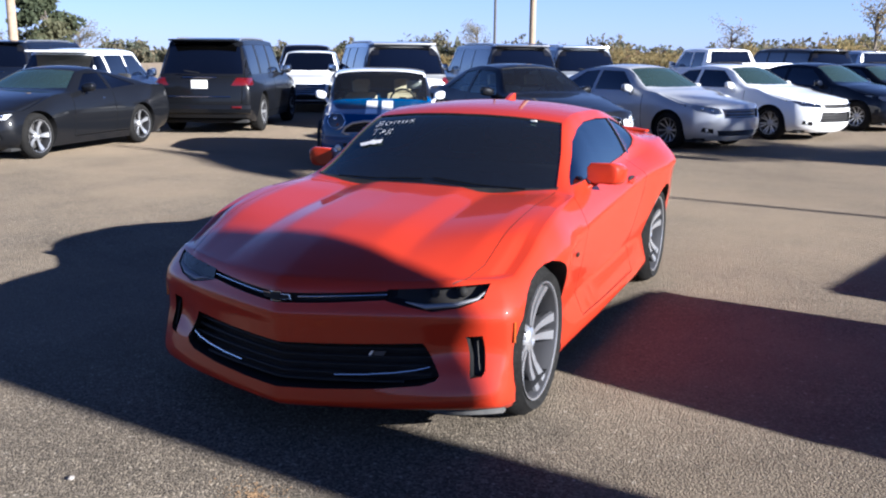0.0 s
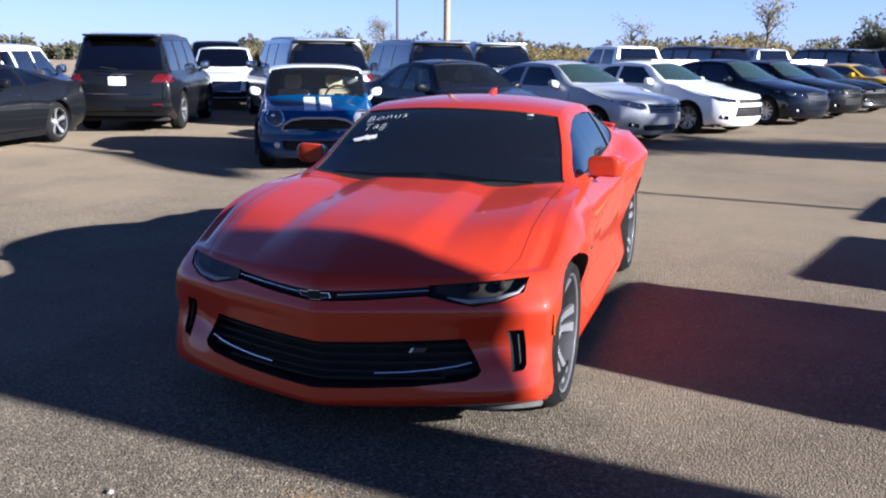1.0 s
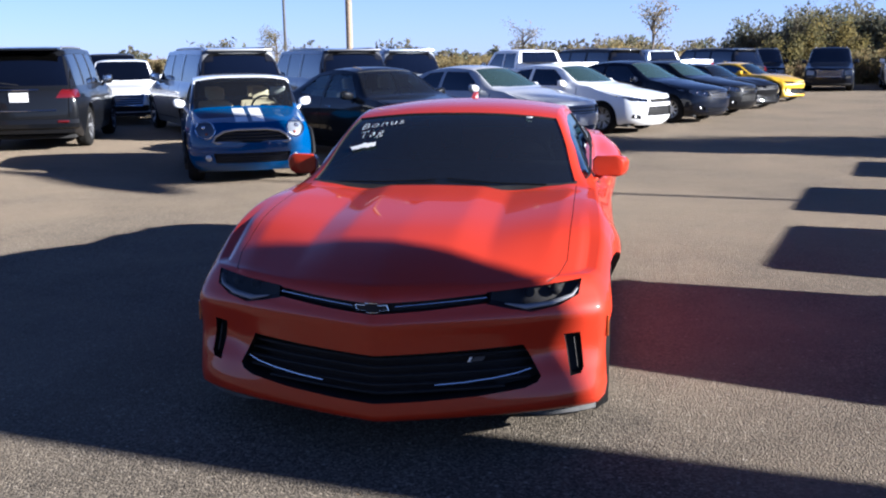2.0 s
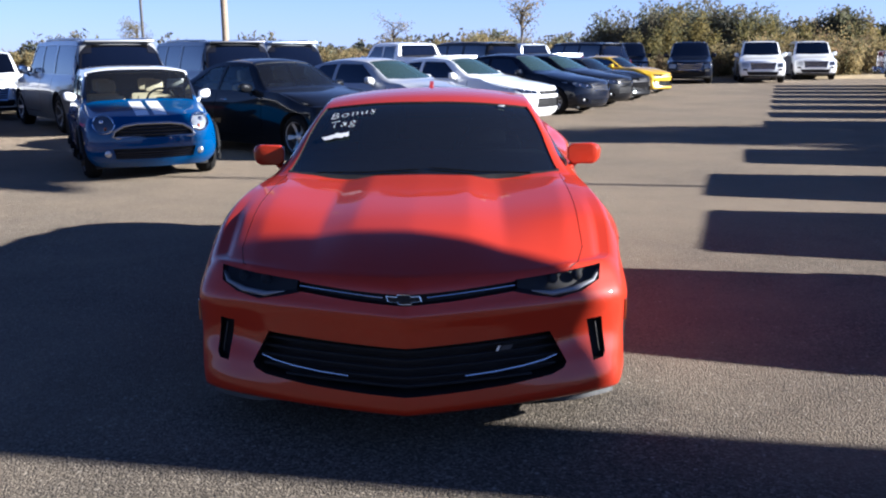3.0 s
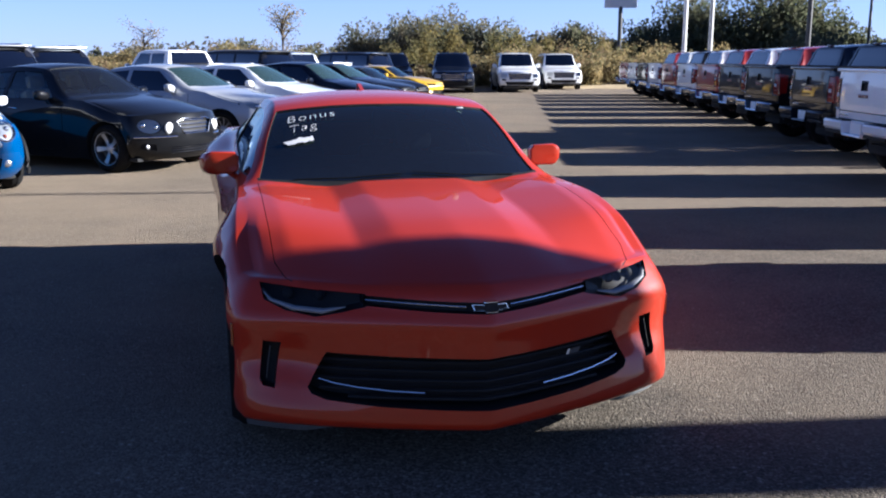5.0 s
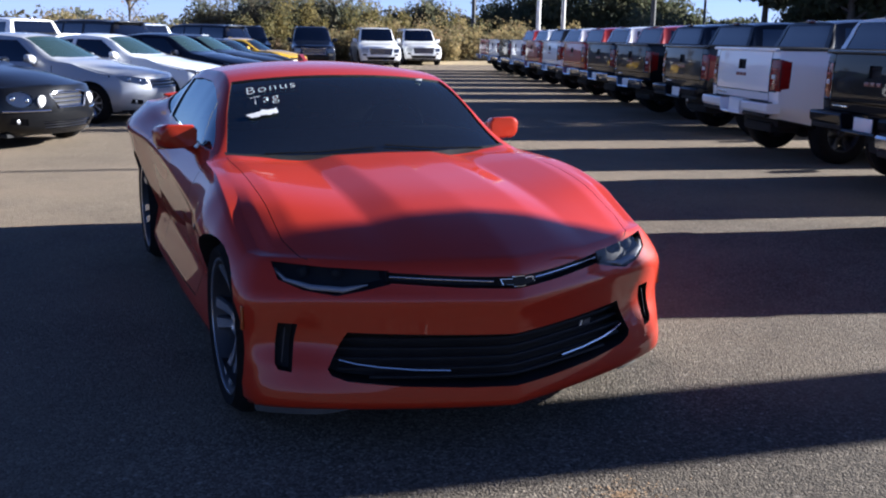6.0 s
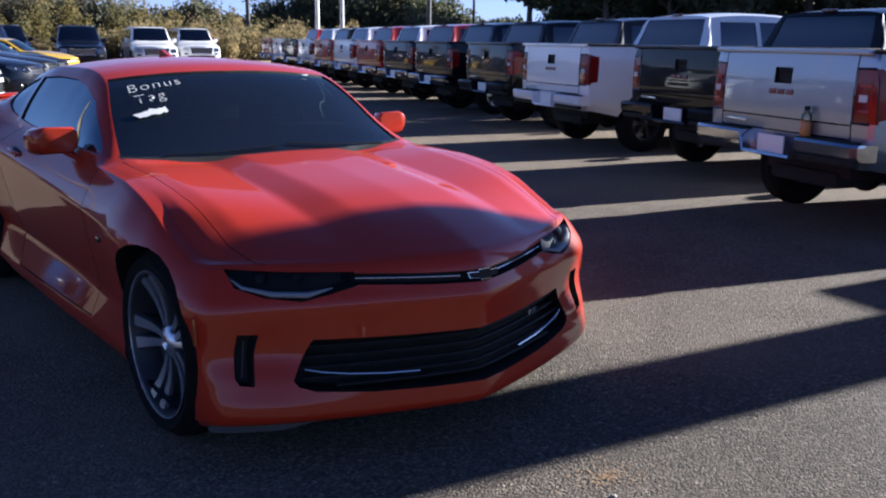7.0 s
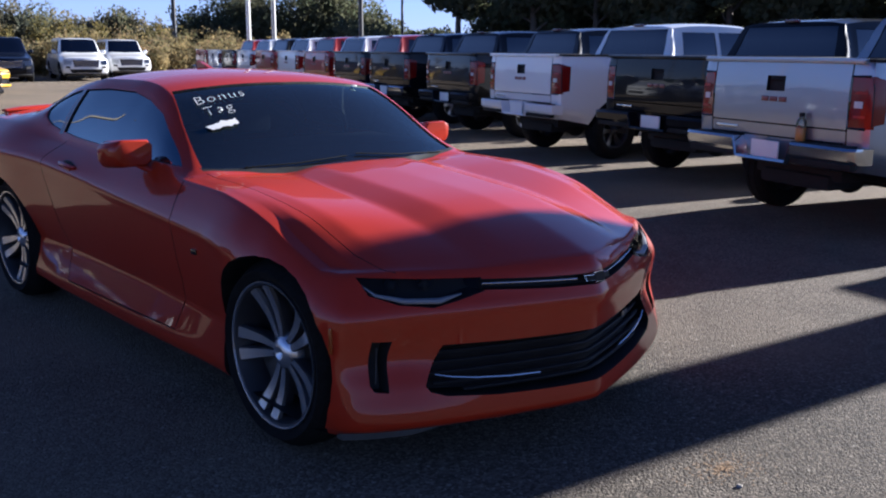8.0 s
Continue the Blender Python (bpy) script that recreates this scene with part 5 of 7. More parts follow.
def big_suv(color, label, sp=None, rack=True, plate_z=0.95, lights=None, wheel=("six", 0.25, "alloy", "alloy_dark"), grille_bright=True, glass_mat="glass_dark", two_tone=None):
    sp = sp or suv_spec()
    root = vehicle("suv", label, "car")
    h, H, L, bz = sp["W"] / 2, sp["H"], sp["L"], sp["belt"]
    bm = body_mesh(sp)
    arches(bm, sp, sp["R"] + 0.05, 0.3)
    front = lambda p, n: p.y > -0.8 and n.y > 0.1
    rearf = lambda p, n: p.y < -L + 0.7 and n.y < -0.05
    g0 = sp["zl"](0)
    poly = [(-0.56, g0 - 0.07), (0.56, g0 - 0.07), (0.5, g0 - 0.36), (-0.5, g0 - 0.36)]
    fs = carve(bm, poly, "y", front)
    g = part("grille", recess(bm, fs, (0, -0.06, 0), 0.9, 1), M["plastic"], root, "broad barred grille")
    for i in range(5):
        z = g0 - 0.11 - 0.055 * i
        part("slat", bar(sp, -0.54 + 0.01 * i, 0.54 - 0.01 * i, z, z, 0.014, -0.02, steps=6), M["chrome" if grille_bright else "gloss_black"], g)
    b = bmesh.new()
    tube(b, [front_point(sp, x, z, 0.006) for x, z in poly + poly[:1]], 0.018, 6)
    part("surround", b, M["chrome" if grille_bright else "gloss_black"], g)
    fs = carve(bm, [(-0.7, 0.52), (0.7, 0.52), (0.62, 0.36), (-0.62, 0.36)], "y", front)
    if fs:
        part("lower_grille", recess(bm, fs, (0, -0.05, 0), 0.9, 1), M["plastic"], root)
    part("front_valance", bar(sp, -h * 0.86, h * 0.86, 0.31, 0.31, 0.06, -0.02, False, 12, 0.8), M["plastic"], root)
    for side in (1, -1):
        b = bmesh.new()
        plate(b, [(0.66, 0.56), (0.86, 0.57), (0.84, 0.66), (0.68, 0.65)], lambda u, v: front_point(sp, side * u, v, 0.0), (0, 0.012, 0))
        part("fog_lamp", b, M["lamp_grey"], root, smooth=False)
    lamp(root, "headlight", bm, sp, [(0.6, g0 - 0.1), (0.9, g0 - 0.06), (0.92, g0 - 0.27), (0.62, g0 - 0.28)], "y", front, 0.06)
    tl = lights or [(0.74, 0.86), (0.95, 0.88), (0.95, 1.14), (0.78, 1.12)]
    lamp(root, "tail_lamp", bm, sp, tl, "y", lambda p, n: p.y < -L + 0.5, 0.03, "red_lens", None, True)
    c, hd, re = sp["cowl"], sp["header"], sp["rend"]
    k = sp["tumble"]
    screen(root, bm, [(0, c), (h * 0.5, c + 0.02), (h * 0.8, c + 0.1), (h * k * 0.94, hd - 0.02), (h * 0.4, hd - 0.06), (0, hd - 0.07)], "windscreen", glass_mat, sp["zl"](c) - 0.02)
    fs = carve(bm, [(-h * 0.80, bz + 0.04), (h * 0.80, bz + 0.04), (h * k * 0.93, H - 0.14), (-h * k * 0.93, H - 0.14)], "y", lambda q, n: q.y < -re and n.y < -0.1)
    pane(root, "rear_window", bm, fs, (0, 0.014, 0), glass_mat)
    zt, base = H - 0.14, bz + 0.03
    d1, d2 = hd + 0.75, hd + 1.75
    side_windows(root, bm, [[(c + (hd - c) * 0.45, base), (d1 - 0.04, base), (d1 - 0.04, zt), (hd + 0.08, zt)],
                            [(d1 + 0.04, base), (d2 - 0.05, base), (d2 - 0.05, zt), (d1 + 0.04, zt)],
                            [(d2 + 0.06, base), (L - 0.5, base), (L - 0.55, zt - 0.02), (d2 + 0.06, zt)]], glass_mat)
    side_seams(bm, [[(c + 0.1, bz), (c + 0.06, 0.4)], [(d1, bz), (d1, 0.4)], [(d2, bz), (d2 - 0.05, 0.75), (d2 - 0.25, 0.5)], [(c + 0.06, 0.38), (d2 - 0.25, 0.38)]], 0.014)
    for side in (1, -1):
        seams(bm, [[(side * h * 0.80, H - 0.2), (side * h * 0.83, bz), (side * h * 0.8, 0.62)]], "y", rearf, (0, 0.02, 0), 0.014)
    for fc in carve(bm, [(-L - 0.2, bz + 0.03), (-L + 0.40, bz + 0.03), (-L + 0.46, H - 0.135), (-L - 0.2, H - 0.135)], "x", lambda p, n: True):
        fc.material_index = 2
    part("body", bm, [M[color], M["plastic"], M["gloss_black"]], root, crease=38)
    part("bumper", bar(sp, -h * 0.94, h * 0.94, 0.52, 0.52, 0.085, -0.03, True, 16, 1.25), M[color], root)
    b = bmesh.new()
    box(b, (-h * 0.85, -L + 0.3, 0.23), (h * 0.85, -0.3, 0.3), 0.02)
    part("underbody", b, M["under"], root)
    b = bmesh.new()
    box(b, (-0.16, -0.006, -0.08), (0.16, 0.006, 0.08), 0.003)
    o = part("number_plate", b, M["plate"], root, "blank white plate")
    o.location = rear_point(sp, 0, plate_z, 0.014)
    part("lower_strip", bar(sp, -0.62, 0.62, plate_z - 0.24, plate_z - 0.24, 0.011, 0.01, True, 8), M["chrome"], root)
    for side in (1, -1):
        b = bmesh.new()
        box(b, (-0.1, -0.012, -0.02), (0.1, 0.012, 0.02), 0.008)
        o = part("reflector", b, M["red_lens"], root, "small red bumper reflector")
        o.location = rear_point(sp, side * h * 0.72, 0.56, 0.06)
    b = bmesh.new()
    box(b, (-h * k * 0.9, -L + 0.32, H - 0.085), (h * k * 0.9, -re + 0.1, H - 0.045), 0.018)
    part("roof_spoiler", b, M[color], root)
    b = bmesh.new()
    tube(b, [rear_point(sp, 0.0, bz + 0.06, 0.03), rear_point(sp, -0.3, bz + 0.1, 0.03)], 0.011, 6)
    part("rear_wiper", b, M["plastic"], root, "black rear wiper")
    o = part("chrome_strip", bar(sp, -0.34, 0.34, plate_z + 0.13, plate_z + 0.13, 0.016, 0.012, True, 6), M["chrome"], root)
    if rack:
        for side in (1, -1):
            b = bmesh.new()
            x = side * h * k * 0.86
            tube(b, [(x, -hd - 0.25, H - 0.08), (x, -hd - 0.4, H - 0.018), (x, -hd - 1.2, H - 0.006), (x, -re + 0.35, H - 0.022), (x, -re + 0.12, H - 0.09)], 0.018, 8)
            part("roof_rail", b, M["alloy"], root)
    for side in (1, -1):
        for s in (d1 - 0.2, d2 - 0.2):
            b = bmesh.new()
            box(b, (-0.014, -0.1, -0.016), (0.014, 0.1, 0.016), 0.006)
            o = part("door_handle", b, M["chrome"], root)
            o.location = (side * (sp["wl"](s) + 0.035), -s, bz - 0.13)
    mirrors(root, sp, c + 0.42, bz + 0.1, color, (0.11, 0.07, 0.1), 0.12)
    cabin(root, sp, "seat", 2, 0.55)
    wheels(root, sp, wheel[0], wheel[1], 0.26, wheel[2], wheel[3])
    return root


def pickup(color, label, bumper="bumper_chrome", wheel=("six", 0.23, "alloy", "alloy_dark"), badge=True):
    """A crew-cab pickup seen mostly from behind."""
    L, W, H = 5.83, 2.03, 1.88
    sp = spec(L, W, H, 0.97, 3.82, 0.39, 0.28, 1.02, 1.2, 1.2, 1.42, 2.05, 3.62, 3.78, 1.4, 0.76, fa=0.12, fb=0.12, ra=0.01, rb=0.07, tilt=0.04, deckdrop=0.0, flare=0.02, shoulder=3.5, crown=5.0)
    sp["rprof"] = curve((0.28, 0.12), (0.5, 0.09), (0.62, 0.045), (0.66, 0.024), (0.8, 0.009), (0.96, 0.0), (1.18, 0.003), (1.3, 0.012), (1.38, 0.02), (1.45, 0.03))
    sp["zb"] = curve((0, 0.3), (0.5, 0.28), (4.4, 0.3), (5.3, 0.48), (L, 0.56))
    sp["wl"] = curve((0, 0.92), (1.4, 0.93), (3.6, 0.92), (3.8, 0.945), (L, 0.95))
    sp["wt"] = curve((0, 0.87), (1.3, 0.88), (1.45, 0.86), (2.05, 0.76), (2.8, 0.75), (3.6, 0.755), (3.79, 0.91), (L, 0.915))
    root = vehicle("pickup_truck", label, "pickup truck", "row of parked pickups")
    bm = body_mesh(sp)
    arches(bm, sp, 0.47, 0.32, flat=0.04)
    h = W / 2
    rearf = lambda p, n: p.y < -L + 0.4 and n.y < -0.1
    # bed
    fs = carve(bm, [(-0.83, -L + 0.09), (0.83, -L + 0.09), (0.83, -3.9), (-0.83, -3.9)], "z", lambda p, n: p.z > 1.2 and n.z > 0.5)
    bed = recess(bm, fs, (0, 0, -0.5), 1.0, 1)
    part("bed_floor", bed, M["plastic"], root, "black bed liner")
    screen(root, bm, [(0, 1.42), (0.5, 1.44), (0.8, 1.52), (0.71, 2.03), (0.4, 1.99), (0, 1.98)], "windscreen", "glass_dark", 1.15)
    fs = carve(bm, [(-0.77, 1.42), (0.77, 1.42), (0.685, H - 0.1), (-0.685, H - 0.1)], "y", lambda q, n: q.y < -3.45 and q.y > -3.9 and n.y < -0.1)
    pane(root, "rear_window", bm, fs, (0, 0.014, 0), "glass_dark")
    side_windows(root, bm, [[(1.75, 1.24), (2.72, 1.24), (2.72, 1.74), (2.15, 1.74)], [(2.8, 1.24), (3.5, 1.24), (3.45, 1.74), (2.8, 1.74)]], "glass_dark")
    side_seams(bm, [[(1.5, 1.18), (1.46, 0.5)], [(2.76, 1.2), (2.76, 0.5)], [(3.66, 1.3), (3.66, 0.45)], [(3.78, 1.36), (3.78, 0.4)], [(1.46, 0.48), (3.66, 0.48)]], 0.016)
    for side in (1, -1):
        seams(bm, [[(side * 0.775, 1.41), (side * 0.775, 0.77)]], "y", rearf, (0, 0.02, 0), 0.012)
    seams(bm, [[(-0.775, 0.775), (0.775, 0.775)], [(-0.775, 0.88), (0.775, 0.88)]], "y", rearf, (0, 0.02, 0), 0.012)
    wraps = []
    for side in (1, -1):
        fs = carve(bm, [(-L + 0.055, 0.92), (-L + 0.19, 0.94), (-L + 0.21, 1.26), (-L + 0.055, 1.29)], "x", lambda p, n: p.x * side > 0.7 and n.x * side > 0.4)
        wraps.append(recess(bm, fs, (-side * 0.012, 0, 0), 0.3, 1))
    tl = lamp(root, "tail_lamp", bm, sp, [(0.775, 0.90), (0.99, 0.90), (0.99, 1.29), (0.775, 1.29)], "y", lambda p, n: p.y < -L + 0.10, 0.02, "truck_lens", None, True, "red tail lamp")
    for o, wrap, side in zip(tl, wraps, (1, -1)):
        bmesh.ops.recalc_face_normals(wrap, faces=wrap.faces)
        part("side_lens", wrap, M["truck_lens"], o)
        b = bmesh.new()
        tube(b, [rear_point(sp, side * u, v, 0.0) for u, v in ((0.935, 0.9), (0.778, 0.9), (0.778, 1.1), (0.778, 1.29), (0.935, 1.29))], 0.012, 6)
        part("bezel", b, M["gloss_black"], o, "black lamp surround")
        for z0, z1 in ((0.98, 1.0), (1.055, 1.105), (1.16, 1.18)):
            b = bmesh.new()
            w = 0.93 if z1 - z0 < 0.03 else 0.9
            plate(b, [(0.83, z0), (w, z0), (w, z1), (0.83, z1)], lambda u, v: rear_point(sp, side * u, v, 0.004), (0, -0.006, 0))
            part("reversing_lens" if z1 - z0 > 0.03 else "lens_rib", b, M["marker" if z1 - z0 > 0.03 else "cherry"], o, smooth=False)
    fs = carve(bm, [(-0.105, 1.15), (0.105, 1.15), (0.105, 1.275), (-0.105, 1.275)], "y", rearf)
    hd = part("handle_recess", recess(bm, fs, (0, 0.04, 0), 0.9, 1), M["plastic"], root, "black tailgate handle recess")
    part("body", bm, [M[color], M["plastic"]], root, crease=38)
    part("tailgate_handle", bar(sp, -0.08, 0.08, 1.245, 1.245, 0.012, -0.022, True, 4), M["plastic"], hd)
    if badge:
        b = bmesh.new()
        for x in (-0.15, -0.05, 0.055):
            box(b, (x, -L - 0.008, 1.064), (x + 0.08, -L + 0.012, 1.106), 0.004)
        part("badge", b, M["badge_red"], root, "plain red bars in place of a maker's badge")
        b = bmesh.new()
        box(b, (-0.70, -L - 0.002, 0.82), (-0.42, -L + 0.016, 0.838), 0.002)
        part("script", b, M["chrome"], root)
    # top trim of the tailgate and bed
    b = bmesh.new()
    box(b, (-0.9, -L - 0.008, 1.383), (0.9, -L + 0.07, 1.422), 0.012)
    part("tailgate_cap", b, M[color], root)
    for side in (1, -1):
        b = bmesh.new()
        box(b, (side * 0.92 - 0.06, -L + 0.05, 1.395), (side * 0.92 + 0.05, -3.82, 1.42), 0.01)
        part("bed_rail", b, M["plastic"], root, "black bed rail cap")
    # bumper with corner steps
    b = bmesh.new()
    prof = [(0.0, 0.755), (0.15, 0.76), (0.165, 0.738), (0.158, 0.665), (0.13, 0.635), (0.0, 0.635)]
    xs = [-1.0, -0.985, -0.93, -0.6, -0.34, -0.29, 0.29, 0.34, 0.6, 0.93, 0.985, 1.0]
    rows = []
    for x in xs:
        drop = 0.15 if abs(x) < 0.3 else 0.0
        back = 0.10 if abs(x) > 0.99 else 0.03 if abs(x) > 0.96 else 0.0
        rows.append([b.verts.new((x, -L + 0.03 - max(d - back, -0.05), z - (drop if z > 0.7 else drop * 0.4))) for d, z in prof])
    for p, q in zip(rows, rows[1:]):
        for i in range(len(prof)):
            b.faces.new((p[i], p[(i + 1) % 6], q[(i + 1) % 6], q[i]))
    b.faces.new(rows[0]), b.faces.new(rows[-1][::-1])
    bmesh.ops.recalc_face_normals(b, faces=b.faces)
    bp = part("bumper", b, M[bumper], root, "stepped rear bumper", crease=25)
    for side in (1, -1):
        b = bmesh.new()
        box(b, (min(side * 0.34, side * 0.9), -L - 0.12, 0.755), (max(side * 0.34, side * 0.9), -L + 0.02, 0.769), 0.005)
        box(b, (min(side * 0.3, side * 0.94), -L - 0.1, 0.585), (max(side * 0.3, side * 0.94), -L - 0.02, 0.645), 0.012)
        part("step_pad", b, M["plastic"], bp)
    b = bmesh.new()
    box(b, (-0.16, -L - 0.075, 0.6), (0.16, -L - 0.06, 0.745), 0.004)
    part("number_plate", b, M["plate"], root, "blank white plate")
    b = bmesh.new()
    box(b, (-0.09, -3.66, H - 0.055), (0.09, -3.58, H - 0.02), 0.01)
    part("brake_light", b, M["red_lens"], root)
    b = bmesh.new()
    box(b, (-0.5, -L + 0.35, 0.42), (0.5, -0.4, 0.54), 0.03)
    box(b, (-0.4, -L + 0.3, 0.34), (0.4, -L + 0.75, 0.47), 0.05)
    part("chassis", b, M["under"], root)
    b = bmesh.new()
    tube(b, [(-0.8, -4.79, 0.39), (0.8, -4.79, 0.39)], 0.05, 10)
    bmesh.ops.create_uvsphere(b, u_segments=14, v_segments=10, radius=0.15, matrix=Matrix.Translation((0, -4.79, 0.39)))
    part("rear_axle", b, M["under"], root)
    for side in (1, -1):
        for s in (2.6, 3.45):
            b = bmesh.new()
            box(b, (-0.014, -0.1, -0.018), (0.014, 0.1, 0.018), 0.006)
            o = part("door_handle", b, M[color], root)
            o.location = (side * (sp["wl"](s) + 0.04), -s, 1.08)
    mirrors(root, sp, 1.85, 1.3, color, (0.12, 0.07, 0.12), 0.14)
    b = bmesh.new()
    g0 = 1.0
    for i in range(5):
        tube(b, [front_point(sp, x, g0 - 0.07 * i, 0.01) for x in (-0.55, -0.3, 0, 0.3, 0.55)], 0.02, 6)
    part("grille", b, M["chrome"], root)
    for side in (1, -1):
        b = bmesh.new()
        plate(b, [(0.6, 0.78), (0.88, 0.78), (0.88, 0.98), (0.6, 0.98)], lambda u, v: front_point(sp, side * u, v, 0.0), (0, 0.015, 0))
        part("headlight", b, M["lens"], root, smooth=False)
    wheels(root, sp, wheel[0], wheel[1], 0.27, wheel[2], wheel[3])
    return root


def small_hatch():
    """The little blue hatchback with a white roof and bonnet stripes."""
    sp = spec(3.72, 1.68, 1.41, 0.72, 2.467, 0.31, 0.16, 0.79, 0.92, 0.93, 1.06, 1.47, 3.30, 3.66, 0.98, 0.80, fa=0.2, fb=0.22, ra=0.1, rb=0.16, tilt=0.1, flare=0.02, shoulder=2.6, crown=3.4)
    root = vehicle("hatchback", "bright blue small hatchback with white roof, white mirrors and bonnet stripes", "car")
    h, H = 0.84, 1.41
    bm = body_mesh(sp)
    arches(bm, sp, 0.35, 0.26)
    front = lambda p, n: p.y > -0.9 and n.y > 0.2
    poly = [(-0.5, 0.57), (-0.46, 0.64), (-0.36, 0.70), (-0.2, 0.725), (0.2, 0.725), (0.36, 0.70), (0.46, 0.64), (0.5, 0.57), (0.46, 0.555), (-0.46, 0.555)]
    fs = carve(bm, poly, "y", front)
    g = part("grille", recess(bm, fs, (0, -0.05, 0), 0.9, 1), M["plastic"], root, "oval black grille with chrome surround")
    for z in (0.59, 0.63, 0.67):
        part("slat", bar(sp, -0.42, 0.42, z, z, 0.008, -0.02, steps=8), M["gloss_black"], g)
    b = bmesh.new()
    tube(b, [front_point(sp, x, z, 0.006) for x, z in poly + poly[:1]], 0.017, 6)
    part("surround", b, M["alloy"], g)
    fs = carve(bm, [(-0.5, 0.42), (0.5, 0.42), (0.47, 0.29), (-0.47, 0.29)], "y", front)
    g = part("lower_grille", recess(bm, fs, (0, -0.05, 0), 0.9, 1), M["plastic"], root)
    for z in (0.31, 0.34, 0.37):
        part("slat", bar(sp, -0.46, 0.46, z, z, 0.007, -0.02, steps=6), M["gloss_black"], g)
    ring = [(0.585 + 0.118 * math.cos(a), 0.72 + 0.108 * math.sin(a)) for a in np.linspace(0, 2 * math.pi, 18, endpoint=False)]
    for ob in lamp(root, "headlight", bm, sp, ring, "y", front, 0.05, "lens", "lamp_bowl", label="round headlight"):
        side = 1 if sum(v.co.x for v in ob.data.vertices) > 0 else -1
        for x, z, r, mat in ((0.6, 0.745, 0.034, "chrome"), (0.57, 0.665, 0.026, "amber")):
            b = bmesh.new()
            bmesh.ops.create_uvsphere(b, u_segments=12, v_segments=8, radius=r, matrix=Matrix.Translation(front_point(sp, side * x, z, -0.03)))
            part("bulb", b, M[mat], ob)
    for side in (1, -1):
        b = bmesh.new()
        tube(b, [front_point(sp, side * x, z, 0.004) for x, z in ring + ring[:1]], 0.011, 6)
        part("lamp_ring", b, M["chrome"], root)
        b = bmesh.new()
        c = front_point(sp, side * 0.56, 0.36, 0.0)
        bmesh.ops.create_uvsphere(b, u_segments=14, v_segments=8, radius=0.045, matrix=Matrix.Translation(c) @ Matrix.Diagonal((1, 0.4, 1, 1)))
        part("fog_lamp", b, M["alloy"], root)
    screen(root, bm, [(0, 1.06), (0.4, 1.07), (0.7, 1.12), (0.645, 1.465), (0.4, 1.445), (0, 1.435)], "windscreen", "glass_mid", 0.9)
    side_windows(root, bm, [[(1.34, 1.0), (2.25, 1.0), (2.25, 1.28), (1.56, 1.28)], [(2.3, 1.0), (3.2, 1.0), (3.15, 1.27), (2.3, 1.28)]], "glass_mid")
    fs = carve(bm, [(-0.58, 1.02), (0.58, 1.02), (0.52, 1.27), (-0.52, 1.27)], "y", lambda q, n: q.y < -3.2 and n.y < -0.1)
    pane(root, "rear_window", bm, fs, (0, 0.014, 0), "glass_dark")
    # white roof
    roof = carve(bm, [(-0.9, -3.45), (0.9, -3.45), (0.9, -1.30), (-0.9, -1.30)], "z", lambda p, n: p.z > 1.29)
    top = recess(bm, roof, (0, 0, -0.01), 0.0, 1)
    bmesh.ops.recalc_face_normals(top, faces=top.faces)
    part("roof", top, M["white"], root, "white roof panel")
    # bonnet stripes
    for side in (1, -1):
        for y0, y1 in ((-0.17, -0.405), (-0.435, -1.0)):
            fs = carve(bm, [(side * 0.03, y0), (side * 0.03, y1), (side * 0.19, y1), (side * 0.19, y0)], "z", lambda p, n: p.z > 0.7 and n.z > 0.3 and p.y > -1.1)
            s = recess(bm, fs, (0, 0, -0.004), 0.0, 0)
            bmesh.ops.recalc_face_normals(s, faces=s.faces)
            part("stripe", s, M["stripe"], root, "white bonnet stripe")
    for f in bm.faces:
        c = f.calc_center_median()
        if c.z > 0.99 and c.y < -1.1 and f.material_index == 0 and not (c.y < -3.2 and abs(c.x) < 0.5):
            f.material_index = 2
    side_seams(bm, [[(1.25, 0.95), (1.2, 0.3)], [(2.3, 0.97), (2.28, 0.3)]], 0.012)
    part("body", bm, [M["blue"], M["plastic"], M["gloss_black"]], root, crease=38)
    for s in (0.72, 0.72 + 2.467):
        for side in (1, -1):
            b = bmesh.new()
            pts = [(side * 0.852, -s + 0.365 * math.cos(a), 0.31 + 0.365 * math.sin(a)) for a in np.linspace(-0.3, math.pi + 0.3, 18)]
            tube(b, pts, 0.022, 6)
            part("arch_trim", b, M["plastic"], root, "black wheel arch trim")
    b = bmesh.new()
    box(b, (-0.7, -3.4, 0.15), (0.7, -0.35, 0.2), 0.02)
    part("underbody", b, M["under"], root)
    b = bmesh.new()
    box(b, (-0.11, -0.004, -0.09), (0.11, 0.004, 0.09), 0.002)
    o = part("window_paper", b, M["plate"], root, "white paper behind the glass")
    o.matrix_basis = pose(-0.5, -1.40, 1.17, -50, 0, 0)
    mirrors(root, sp, 1.38, 1.02, "white", (0.085, 0.055, 0.062), 0.1)
    cabin(root, sp, "beige", 2, 0.28, first=1.95)
    wheels(root, sp, "many", 0.215, 0.2, "alloy", "alloy_dark")
    return root


# ---------------------------------------------------------------- ground
bm = bmesh.new()
vs = [bm.verts.new(p) for p in ((-900, -900, 0), (900, -900, 0), (900, 900, 0), (-900, 900, 0))]
bm.faces.new(vs)
ground = new("ground", finish(bm, "ground", chip_seal(), False))
tagged(ground, "worn tan-grey chip-seal asphalt of the car lot", "ground", kind="structure")

